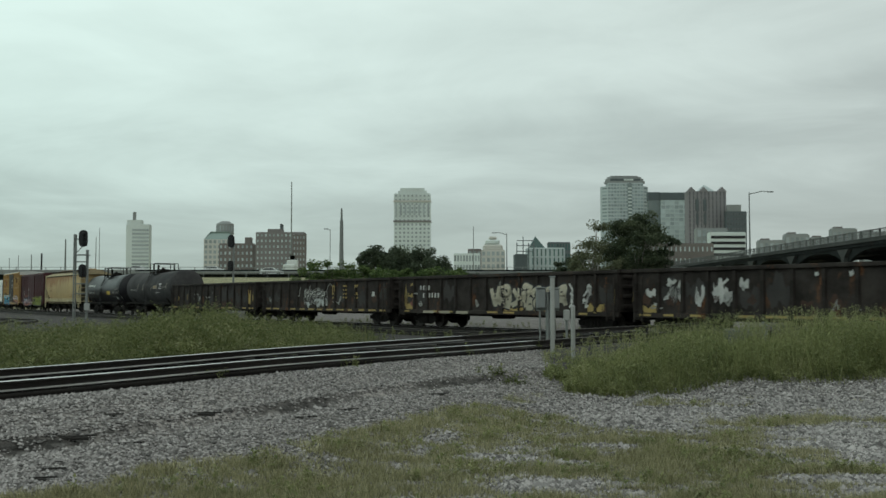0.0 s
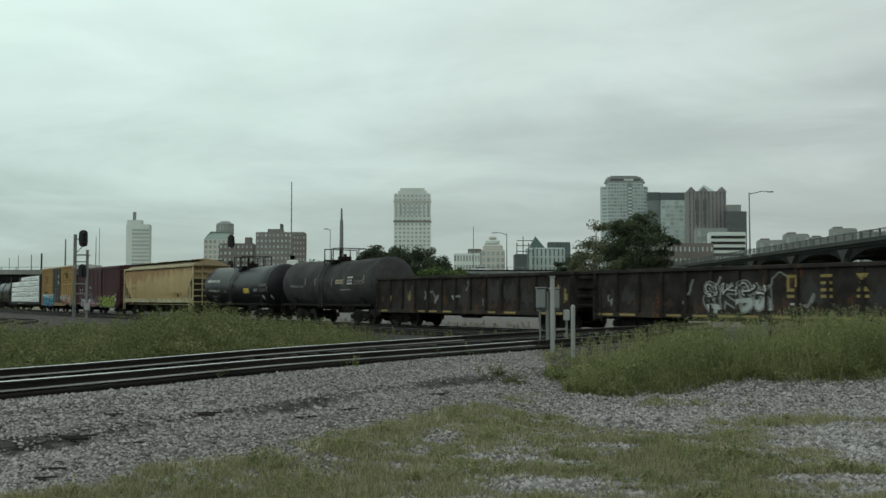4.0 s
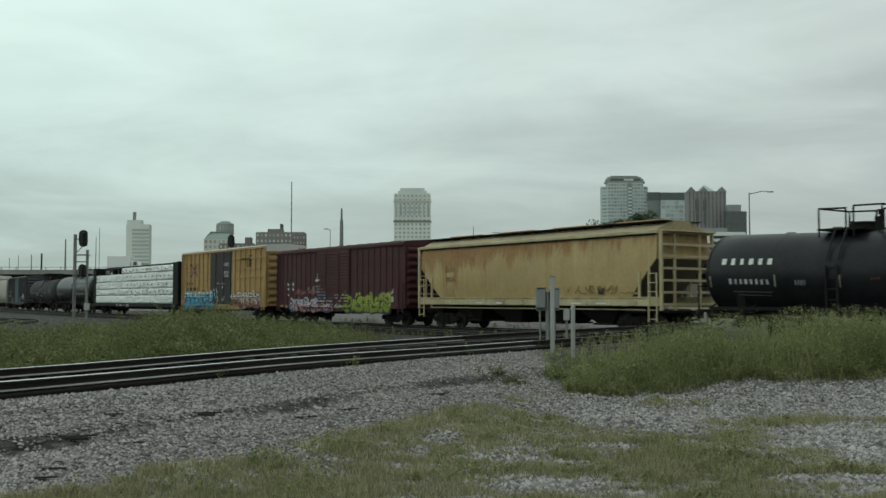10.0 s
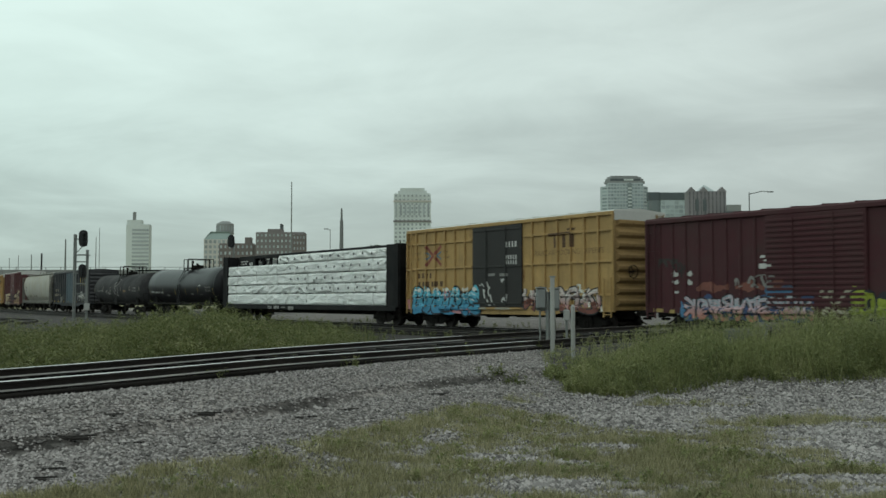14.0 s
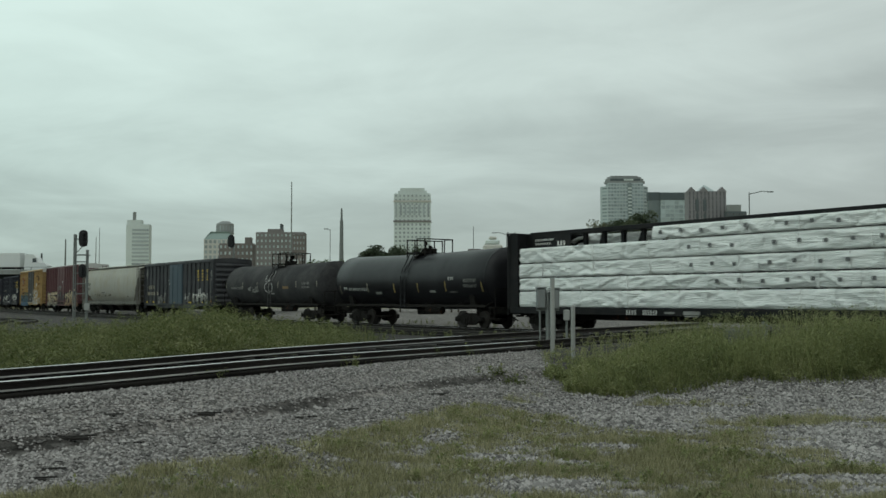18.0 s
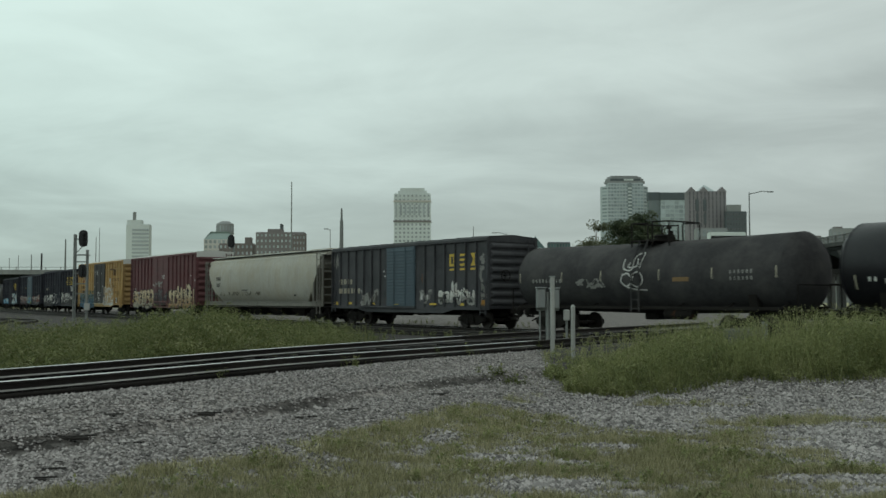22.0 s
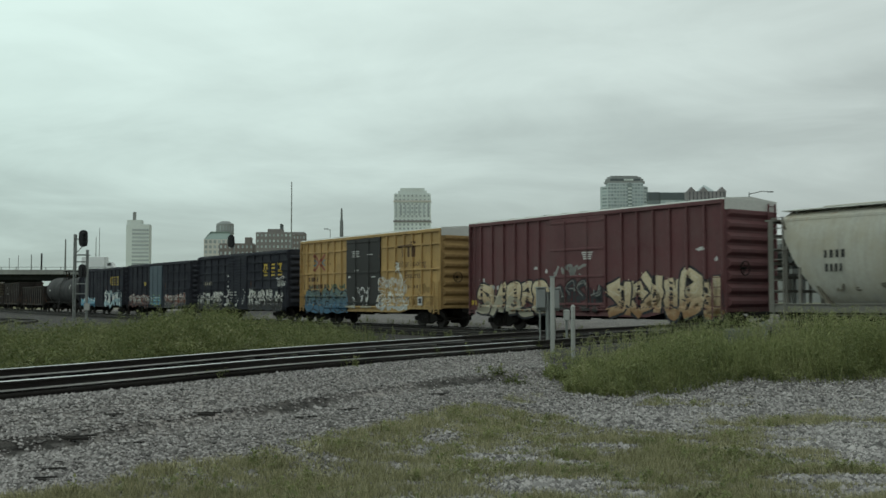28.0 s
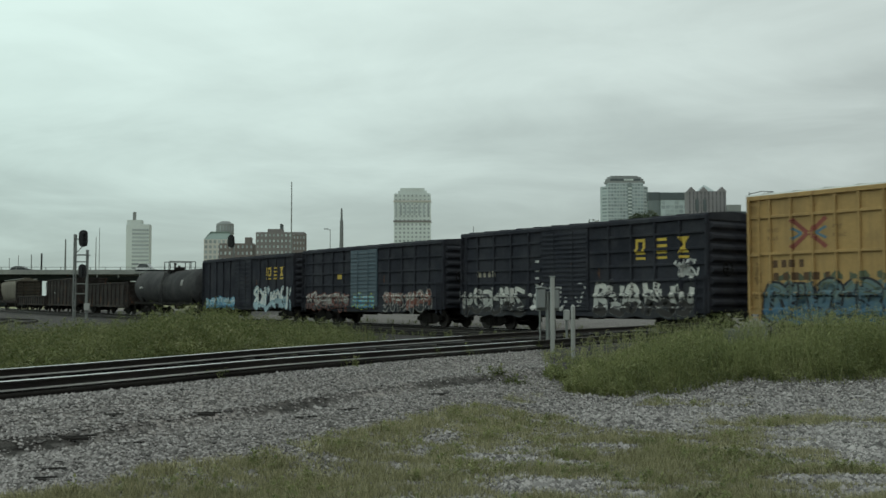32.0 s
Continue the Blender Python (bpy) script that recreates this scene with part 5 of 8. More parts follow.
            if tier < 4 or p > a0 + 1:
                wrapped_bundle(mid, p + 0.006, q - 0.006, z + 0.02, z + tall_t - 0.03, -1.47, -0.45, seed)
            wrapped_bundle(mid, p + 0.006, q - 0.006, z + 0.012, z + tall_t - 0.014, 0.45, 1.47, seed + 40)
        z += tall_t
    return car, (lambda x, z=0: -1.545), (lambda s: s - (rear + front) / 2)


def spray(name, low, high, z0, z1, seed=0.0):
    """Spray paint that fades from one colour at its foot to another at its top, in clouds."""
    m = bpy.data.materials.new(name)
    m.use_nodes = True
    N = Nodes(m.node_tree)
    bsdf = m.node_tree.nodes["Principled BSDF"]
    at = N.add("ShaderNodeTexCoord").outputs["Object"]
    xyz = N.add("ShaderNodeSeparateXYZ")
    N.put(xyz.inputs[0], at)
    up = N.math("DIVIDE", N.math("SUBTRACT", xyz.outputs[2], z0), z1 - z0)
    cloud = N.noise(N.mapping(at, (1, 1, 1), (seed, 0, seed)), 2.6, 5, 0.65, 0.4)
    k = N.math("ADD", up, N.math("MULTIPLY", N.math("SUBTRACT", cloud, 0.5), 1.6), clamp=True)
    col = N.mix(k, low, high)
    worn = N.noise(at, 14, 5, 0.7)
    col = N.mix(N.steps(worn, [(0.5, 0.0), (0.72, 0.45)]), col, tuple(c * 0.35 for c in low))
    N.put(bsdf.inputs["Base Color"], col)
    bsdf.inputs["Roughness"].default_value = 0.65
    bsdf.inputs["Specular IOR Level"].default_value = 0.3
    return m


SPRAY_CREAM = spray("spray_cream_to_tan", (0.24, 0.13, 0.06), (0.56, 0.46, 0.31), 0.8, 2.0)
SPRAY_BONE = spray("spray_bone", (0.26, 0.22, 0.15), (0.46, 0.42, 0.33), 1.0, 1.9, 2.0)
SPRAY_LIME = spray("spray_lime", (0.17, 0.21, 0.025), (0.30, 0.34, 0.05), 0.7, 1.7, 4.0)
SPRAY_SKY = spray("spray_cyan", (0.06, 0.24, 0.40), (0.12, 0.46, 0.58), 0.8, 1.9, 5.0)
SPRAY_ROSE = spray("spray_rose_and_white", (0.42, 0.18, 0.17), (0.50, 0.42, 0.40), 0.8, 1.7, 6.0)
SPRAY_LILAC = spray("spray_coral_to_lilac", (0.46, 0.17, 0.12), (0.46, 0.38, 0.42), 0.7, 1.3, 7.0)
SPRAY_STEEL = spray("spray_steel_blue", (0.055, 0.13, 0.21), (0.15, 0.19, 0.15), 0.8, 2.4, 8.0)
SPRAY_CHROME = spray("spray_chrome", (0.26, 0.26, 0.25), (0.60, 0.58, 0.53), 0.8, 2.0, 9.0)


def build_train():
    flat = lambda y: (lambda x, z=0: y)
    # --- gondolas at the head ---
    specs = [(-27.9, -12.0, 31), (-45.05, -28.75, 32), (-62.0, -46.05, 33), (-79.25, -63.2, 34)]
    for i, (a, b, seed) in enumerate(specs):
        car, depth, at, xs = gondola("gondola_car", "dark brown rusty gondola with ribbed steel sides", a, b)
        rng = random.Random(seed)
        bay = xs[1] - xs[0]
        marks(car, [(x + bay / 2 + rng.uniform(-0.1, 0.1), 0.83, rng.uniform(0.45, 0.9), 0.09) for x in xs[:-1] if rng.random() < 0.7], flat(-1.562), DULL_YELLOW, "reflector")
        peeled(car, [(x + bay / 2, rng.uniform(1.5, 1.9), bay * rng.uniform(0.6, 0.82), rng.uniform(0.6, 1.2)) for x in xs[:-1] if rng.random() < 0.5], depth, GRIME, seed + 3)
        peeled(car, [(x + rng.uniform(0.3, 0.9), rng.uniform(1.0, 1.5), rng.uniform(0.25, 0.6), rng.uniform(0.2, 0.5)) for x in xs[:-1] if rng.random() < 0.45], depth, RUST_PATCH, seed + 4)
        if i == 0:
            peeled(car, [(at(a) + 15.9 * f, z, w, h) for f, z, w, h in ((0.055, 1.7, 0.5, 0.35), (0.135, 1.75, 0.6, 0.8), (0.20, 1.55, 0.22, 0.7), (0.265, 1.75, 0.5, 0.9), (0.335, 2.0, 0.4, 0.45), (0.52, 2.3, 0.14, 0.16), (0.60, 2.3, 0.16, 0.2))], depth, FADED_WHITE, seed)
            peeled(car, [(at(-27.1), 1.05, 0.8, 0.35), (at(-27.9), 1.7, 0.16, 1.4)], depth, DULL_YELLOW, seed + 1)
            scrawl(car, at(-27.2), at(-22.0), 1.1, 2.2, depth, FADED_WHITE, seed + 60, 8, 0.07)
        if i == 1:
            peeled(car, [(at(-44.55), 1.6, 0.28, 1.3), (at(-44.1), 1.05, 0.9, 0.34)], depth, DULL_YELLOW, seed + 1)
            peeled(car, [(at(-43.9), 1.25, 0.5, 0.4)], depth, RUSTRED, seed + 2)
            scrawl(car, at(-44.3), at(-43.6), 1.6, 2.25, depth, DULL_YELLOW, seed + 52, 3, 0.07)
            marks(car, [(at(-42.3), 0.80, 1.0, 0.13), (at(-40.9), 0.80, 0.9, 0.13), (at(-39.4), 0.80, 1.0, 0.13)], flat(-1.566), MUTED, "reflector")
            stencil(car, at(-43.25), at(-42.25), 2.05, 0.24, 4, depth, FADED_WHITE, 2)
            stencil(car, at(-43.0), at(-41.4), 1.66, 0.24, 6, depth, FADED_WHITE, 3)
            graffiti(car, at(-37.1), at(-31.9), 0.95, 2.24, depth, SPRAY_BONE, INK, seed + 9, bold=0.27, shade=MUTED, shine=PALE, gap=1.0, label="bone-white graffiti in fat interlocked shapes")
            scrawl(car, at(-31.9), at(-30.2), 1.1, 2.2, depth, FADED_WHITE, seed + 12, 7, 0.06)
            peeled(car, [(at(-30.1), 1.05, 1.0, 0.4), (at(-28.95), 1.6, 0.24, 1.2), (at(-35.5), 0.98, 1.4, 0.16), (at(-33.6), 0.98, 1.2, 0.16)], depth, DULL_YELLOW, seed + 5)
        if i == 2:
            emblem(car, at(-51.1), 2.0, 0.44, 0.58, depth, DULL_YELLOW, gaps=0.86)
            marks(car, [(at(-47.9), 1.75, 0.3, 0.26), (at(-52.3), 1.28, 0.4, 0.07)], depth, FADED_WHITE)
            peeled(car, [(at(-46.9), 1.7, 0.7, 0.5)], depth, GRIME, seed + 7)
            graffiti(car, at(-56.2), at(-53.3), 0.95, 2.2, depth, GRIME, FADED, seed + 9, bold=0.2)
        if i == 3:
            peeled(car, [(at(a) + 16 * f, 1.6, 0.3, h) for f, h in ((0.08, 0.9), (0.2, 0.6), (0.93, 1.0), (0.965, 0.6))], depth, DULL_YELLOW, seed)
        scrawl(car, at(a + 0.8), at(b - 0.8), 1.1, 2.4, depth, FADED, seed, 6, 0.05)
    # --- tank cars ---
    car, mark, at, side = tank_car("tank_car", "dull black tank car with faded white stencils", -90.95, -80.0, MATTE, 1.52, 2.42, reach=0.95)
    mark(-89.0, 2.27, 1.8, 0.22, FADED, 9)
    mark(-83.6, 2.50, 0.85, 0.26, MUTED)
    mark(-83.6, 2.50, 0.70, 0.12, FADED_BROWN)
    mark(-82.35, 2.74, 0.62, 0.10, FADED_WHITE)
    mark(-82.35, 2.56, 0.62, 0.16, FADED_WHITE, 4)
    mark(-82.35, 2.38, 0.6, 0.09, FADED_WHITE)
    mark(-82.9, 2.02, 1.2, 0.08, FADED_WHITE, 12)
    for k in range(4):
        mark(-81.75 + 0.26 * k, 2.45, 0.2, 0.5, GRIME, 1)
        mark(-81.75 + 0.26 * k, 2.45, 0.2, 0.36, FADED, 2)
    for q, z in ((-84.5, 2.5), (-86.6, 2.52), (-87.9, 2.55), (-83.05, 2.52), (-80.75, 2.6)):
        mark(q, z, 0.05, 0.46, MUTED, 1, "reflector")
    car, mark, at, side = tank_car("tank_car", "glossy black tank car with white marks and a yellow sign", -104.4, -93.5, GLOSS, 1.5, 2.40)
    mark(-102.7, 2.80, 2.35, 0.30, WHITE, 6)
    mark(-102.6, 2.08, 1.8, 0.24, FADED_WHITE, 8)
    mark(-102.5, 1.72, 1.7, 0.05, FADED, 14)
    mark(-102.5, 1.60, 1.5, 0.05, FADED, 12)
    mark(-100.5, 2.02, 0.45, 0.22, FADED, 4)
    mark(-97.75, 2.12, 0.35, 0.10, RUSTRED, 3)
    mark(-96.85, 2.06, 0.9, 0.36, LOGO)
    mark(-96.85, 2.06, 0.6, 0.14, DULL_YELLOW, 5)
    mark(-95.3, 2.10, 0.62, 0.24, FADED_WHITE, 4)
    mark(-95.3, 1.72, 1.2, 0.06, FADED, 10)
    for r in range(2):
        for k in range(4):
            mark(-94.6 + 0.29 * k, 2.42 - 0.34 * r, 0.25, 0.28, FADED, 2)
    for q, z in ((-104.3, 2.1), (-101.5, 2.1), (-99.0, 2.05), (-96.3, 2.1), (-93.5, 2.15)):
        mark(q, z, 0.05, 0.42, MUTED, 1, "reflector")
    for q in (-94.3, -93.0):
        dm = Mesh()
        x, z = at(q), 1.60
        dm.add([(x - 0.2, side(x, z) - 0.03, z), (x, side(x, z - 0.2) - 0.03, z - 0.2), (x + 0.2, side(x, z) - 0.03, z), (x, side(x, z + 0.2) - 0.05, z + 0.2)], [(0, 1, 2, 3)])
        part("placard", dm, FADED_WHITE, car, "white diamond placard")
    # --- tan hopper ---
    car, depth, at = hopper("hopper_car", "tan covered hopper car with rust stains under its eave", -123.4, -106.65, TAN, CREAM)
    stencil(car, at(-121.0), at(-120.2), 2.93, 0.24, 4, flat(-1.565), FADED_BROWN, 4)
    stencil(car, at(-121.0), at(-120.2), 2.46, 0.24, 4, flat(-1.565), FADED_BROWN, 5)
    scrawl(car, at(-112.0), at(-107.6), 1.7, 2.0, flat(-1.50), SHADOW_BROWN, 5, 12, 0.035)
    marks(car, [(at(-110.0), 1.78, 0.36, 0.26)], flat(-1.49), DOOR_BLACK)
    marks(car, [(at(-118.2), 1.28, 0.5, 0.06), (at(-116.6), 1.28, 0.5, 0.06), (at(-111.4), 1.28, 0.6, 0.06), (at(-109.9), 1.28, 0.6, 0.06)], flat(-1.606), WHITE, "reflector")
    # --- maroon boxcar ---
    car, depth, at = boxcar("boxcar", "dark maroon boxcar with pink, blue and lime graffiti", -140.1, -124.8, 4.60, MAROON, door=(0.365, 0.617), posts=24, door_ribs=17, roof_coat=MAROON, out=0.045)
    graffiti(car, at(-131.2), at(-126.2), 0.62, 1.80, depth, SPRAY_LIME, INK, 3, bold=0.27, back=INK, shade=SPRAY_LIME, shine=LIME, gap=1.05, label="lime-green graffiti in fat rounded shapes")
    scrawl(car, at(-131.2), at(-126.0), 1.35, 1.85, depth, LIME, 303, 6, 0.05)
    graffiti(car, at(-138.2), at(-132.6), 0.66, 1.62, depth, SPRAY_LILAC, INK, 4, back=INDIGO_SPRAY, bold=0.19, shade=SPRAY_LILAC, shine=ICE, gap=0.88, label="coral and lilac graffiti over a blue cloud")
    peeled(car, [(at(-136.9), 1.90, 1.5, 0.36), (at(-135.2), 1.92, 1.3, 0.36), (at(-133.9), 1.95, 1.0, 0.4)], depth, RUSTRED, 6)
    peeled(car, [(at(-134.0), 1.75, 1.2, 0.45), (at(-138.1), 1.1, 0.6, 0.7)], depth, BLUE, 7)
    peeled(car, [(at(-138.65), 2.42, 0.28, 0.24), (at(-138.65), 2.12, 0.28, 0.2), (at(-137.95), 2.42, 0.24, 0.2), (at(-137.95), 2.10, 0.24, 0.24), (at(-138.6), 1.72, 0.2, 0.12)], depth, FADED_WHITE, 8)
    scrawl(car, at(-139.6), at(-137.6), 2.2, 3.0, depth, GRIME, 40, 6, 0.05)
    scrawl(car, at(-132.8), at(-131.0), 0.9, 1.8, depth, MUTED, 41, 9, 0.06)
    scrawl(car, at(-136.4), at(-133.6), 1.9, 2.3, depth, FADED, 42, 6, 0.05)
    scrawl(car, at(-126.5), at(-125.9), 1.35, 2.0, depth, FADED_WHITE, 43, 6, 0.06)
    marks(car, [(at(-127.05), 1.68, 0.5, 0.3)], depth, PINK, "daub")
    marks(car, [(at(-134.55), 2.96, 0.42, 0.09), (at(-134.5), 2.62, 0.5, 0.18), (at(-134.5), 2.82, 0.12, 0.06), (at(-132.3), 2.72, 0.6, 0.06)], depth, FADED_WHITE)
    marks(car, [(at(-139.5), 1.02, 0.5, 0.14), (at(-138.8), 0.98, 0.25, 0.14)], flat(-1.55), DULL_YELLOW, "reflector")
    # --- yellow boxcars ---
    for rear, front, seed in ((-157.25, -141.9, 61), (-286.7, -271.35, 62)):
        first = seed == 61
        car, depth, at = boxcar("boxcar", "yellow ribbed boxcar with a black door and " + ("cyan and rose graffiti" if first else "blue and white graffiti"), rear, front, 5.15, YELLOW, SHADOW_BROWN, door=(0.38, 0.622), door_coat=DOOR_BLACK, posts=18, bands=(1.64, 3.04, 4.34), door_ribs=3, roof_coat=GALV)
        q = lambda d: at(rear + d)
        sign = Mesh()
        stroke(sign, [(q(11.35), 4.30), (q(13.0), 4.34)], 0.13, depth, 0.008)
        for d in (11.75, 12.3, 12.85):
            stroke(sign, [(q(d), 4.30), (q(d), 3.72)], 0.20, depth, 0.008)
        stroke(sign, [(q(12.5), 4.50), (q(13.0), 4.50)], 0.10, depth, 0.008)
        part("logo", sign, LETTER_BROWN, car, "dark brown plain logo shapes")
        for words, d, z in (("next", 0.75, 3.80), ("load", 0.75, 3.50), ("any", 3.3, 3.82), ("road", 3.3, 3.52)):
            text_part(car, words, q(d), z, 0.20, depth, FADED_BROWN)
        if first:
            text_part(car, "RAILCAR POOLING EXPERTS", q(10.35), 3.40, 0.255, depth, FADED_BROWN)
        else:
            text_part(car, "Railcar Pooling", q(11.05), 3.22, 0.36, depth, LETTER_BROWN)
            text_part(car, "Experts", q(11.95), 2.58, 0.36, depth, LETTER_BROWN)
            marks(car, blocks(q(12.6), 2.12, 0.2, 0.22, 7), depth, LETTER_BROWN)
            peeled(car, [(q(13.2), 1.35, 1.0, 0.7), (q(13.9), 2.0, 1.2, 0.5), (q(14.4), 1.2, 0.9, 0.8), (q(12.6), 1.2, 0.7, 0.3)], depth, SHADOW_BROWN, 66)
            marks(car, [(q(13.55), 1.36, 0.44, 0.46)], depth, FADED_WHITE, "placard")
            marks(car, [(q(13.55), 1.36, 0.26, 0.26)], flat(-1.612), INK, "placard")
            peeled(car, [(q(0.35), 2.3, 0.3, 0.8), (q(0.4), 1.6, 0.4, 0.4)], depth, SHADOW_BROWN, 67)
        ink = LETTER_BROWN
        stencil(car, q(0.9), q(2.3), 2.68, 0.26, 4, depth, ink, seed)
        stencil(car, q(0.9), q(3.3), 2.24, 0.26, 6, depth, ink, seed + 1)
        c = q(2.42)
        for sgn in (-1, 1):
            for paint_, off, w in ((SLATE, 0.22, 0.09), (FADED_RED, 0.0, 0.15)):
                chev = Mesh()
                for up in (-1, 1):
                    stroke(chev, [(c + sgn * (0.05 + off), 3.70), (c + sgn * 0.66, 3.70 + up * (0.50 - off * 1.4))], w, depth, 0.008 + (0.002 if up > 0 else 0))
                part("chevron", chev, paint_, car, "painted red and blue chevron mark")
        if first:
            graffiti(car, at(-156.7), at(-150.9), 0.70, 2.08, depth, SPRAY_SKY, INK, seed, back=SPRAY_SKY, bold=0.33, shade=SPRAY_SKY, shine=WHITE, gap=1.02, label="cyan graffiti with white caps and black rims")
            peeled(car, [(at(-156.2 + 0.82 * k), 1.94, 0.5, 0.2) for k in range(7)], lambda x, z=2.0: depth(x, z) - 0.03, WHITE, 600)
            peeled(car, [(at(-152.2), 0.86, 2.4, 0.22), (at(-156.9), 1.25, 0.5, 0.9), (at(-153.6), 1.7, 0.6, 0.5)], depth, PINK, 601)
            graffiti(car, at(-147.6), at(-142.7), 0.80, 2.0, depth, SPRAY_ROSE, INK, seed + 3, bold=0.2, shade=RUSTRED, shine=WHITE, gap=1.04, label="rose and white graffiti in thin interlocked shapes")
            scrawl(car, at(-147.6), at(-142.6), 0.9, 2.05, depth, WHITE, seed + 9, 14, 0.05)
            scrawl(car, at(-150.9), at(-148.2), 1.2, 2.5, depth, FADED_WHITE, seed + 7, 6, 0.05)
            stencil(car, at(-148.9), at(-148.0), 4.02, 0.26, 4, depth, FADED_WHITE, 7)
            stencil(car, at(-148.9), at(-148.0), 3.42, 0.2, 5, depth, FADED_WHITE, 8)
            stencil(car, at(-148.9), at(-148.0), 3.18, 0.2, 5, depth, FADED_WHITE, 9)
            marks(car, [(at(-149.9), 2.62, 0.5, 0.12), (at(-149.0), 2.60, 0.6, 0.14)], depth, FADED)
        else:
            graffiti(car, at(-286.0), at(-280.8), 0.62, 2.15, depth, SPRAY_STEEL, INK, seed, back=SPRAY_STEEL, bold=0.27, shade=SPRAY_STEEL, shine=MOSS, gap=1.04, label="steel-blue graffiti with green tips")
            peeled(car, [(at(-285.3 + 0.95 * k), 2.22, 0.7, 0.3) for k in range(5)], depth, MOSS, 602)
            graffiti(car, at(-277.4), at(-274.4), 0.80, 1.75, depth, YELLOW, FADED_WHITE, seed + 3, bold=0.17, shade=SILVER, gap=1.04, label="loose white bubble graffiti")
            graffiti(car, at(-277.2), at(-274.6), 1.70, 2.65, depth, YELLOW, FADED_WHITE, seed + 4, bold=0.15, shade=YELLOW, gap=1.04, label="loose white bubble graffiti")
            scrawl(car, at(-277.4), at(-274.5), 0.9, 3.4, depth, WHITE, seed + 8, 16, 0.06)
            scrawl(car, at(-280.2), at(-278.0), 0.95, 2.1, depth, FADED_WHITE, seed + 7, 10, 0.05)
            scrawl(car, at(-279.9), at(-279.2), 2.7, 3.2, depth, FADED, seed + 6, 2, 0.05)
            for r in range(4):
                marks(car, [(at(-279.8 + 0.04 * (r % 2)), 4.22 - 0.1 * r, 0.85 - 0.1 * (r % 3), 0.05)], depth, FADED_WHITE)
            marks(car, [(at(-278.2), 4.0, 0.6, 0.05), (at(-280.5), 2.75, 0.25, 0.12), (at(-277.8), 2.72, 0.4, 0.05)], depth, FADED_WHITE)
        marks(car, [(q(6.4), 1.02, 1.1, 0.1), (q(8.2), 1.02, 1.1, 0.1)], flat(-1.655), MUTED, "reflector")
    # --- centerbeam flat car ---
    car, depth, at = centerbeam("centerbeam_car", "black centerbeam flat car stacked with white-wrapped lumber", -181.65, -158.45)
    stencil(car, at(-174.3), at(-173.7), 0.92, 0.2, 4, flat(-1.545), FADED_WHITE, 1)
    stencil(car, at(-173.4), at(-172.6), 0.92, 0.2, 6, flat(-1.545), FADED_WHITE, 2)
    marks(car, [(at(-172.0), 0.92, 0.5, 0.08), (at(-170.9), 0.92, 0.8, 0.14), (at(-170.9), 0.80, 0.7, 0.05)], flat(-1.545), FADED)
    # --- two more tank cars ---
    car, mark, at, side = tank_car("tank_car", "black tank car with white stencils and yellow dashes", -198.0, -183.65, GLOSS, 1.52, 2.5, 0.10, top_at=0.53, reach=0.85)
    mark(-197.0, 2.1, 0.4, 0.2, WHITE, 2)
    mark(-195.6, 2.02, 2.1, 0.22, FADED_WHITE, 9)
    mark(-193.4, 1.80, 0.6, 0.14, FADED)
    mark(-186.4, 2.50, 0.55, 0.22, FADED_WHITE, 3)
    mark(-188.1, 1.86, 0.5, 0.12, FADED)
    mark(-186.3, 1.82, 0.7, 0.12, FADED, 5)
    for r in range(2):
        for k in range(4):
            mark(-185.25 + 0.28 * k, 2.38 - 0.26 * r, 0.24, 0.22, FADED, 2)
    for q, z, ink in ((-197.6, 2.0, MUTED), (-194.5, 2.1, MUTED), (-191.7, 2.05, DULL_YELLOW), (-189.4, 2.06, DULL_YELLOW), (-186.9, 2.1, DULL_YELLOW), (-183.9, 2.05, DULL_YELLOW)):
        mark(q, z, 0.07, 0.5, ink, 1, "reflector")
    car, mark, at, side = tank_car("tank_car", "matte black tank car with a white scribbled tag", -214.5, -200.45, MATTE, 1.46, 2.42, 0.10, top_at=0.54, reach=1.0)
    mark(-212.6, 2.26, 2.0, 0.2, FADED, 9)
    mark(-204.9, 2.22, 0.8, 0.16, FADED_BROWN)
    for r in range(2):
        mark(-202.1, 2.46 - 0.24 * r, 1.1, 0.18, FADED, 6)
    for q in (-211.6, -209.2, -206.0, -203.4, -200.6, -214.4):
        mark(q, 2.42, 0.06, 0.42, MUTED, 1, "reflector")
    me = Mesh()
    for pts in ([(0.0, 3.1), (0.05, 2.7), (0.5, 2.66), (0.55, 3.2), (0.95, 3.3), (0.9, 2.7)], [(0.02, 2.5), (-0.08, 2.2), (0.2, 1.98), (0.5, 2.2), (0.3, 2.5), (0.05, 2.45)], [(0.5, 2.45), (0.9, 2.55), (1.1, 2.2), (0.8, 1.95), (0.5, 2.1), (0.6, 2.4)], [(0.35, 2.95), (0.3, 2.75), (0.75, 2.8), (0.7, 3.1)], [(0.2, 1.95), (0.7, 1.85), (1.3, 1.82)]):
        stroke(me, curve_at([(at(-207.95) + u, z) for u, z in pts], 5), 0.055, side, 0.012)
    part("graffiti_tag", me, FADED_WHITE, car, "white scribbled spray tag")
    scrawl(car, at(-210.8), at(-208.6), 1.95, 2.3, side, FADED, 12, 12, 0.05)
    # --- dark blue boxcar ---
    car, depth, at = boxcar("boxcar", "dark blue boxcar with a teal corrugated door and yellow logo", -231.85, -216.7, 4.48, NAVY, door=(0.405, 0.588), door_coat=TEAL, posts=17, door_ribs=18, roof_coat=NAVY)
    emblem(car, at(-218.75), 3.42, 0.52, 0.62, depth, LOGO, gaps=0.36)
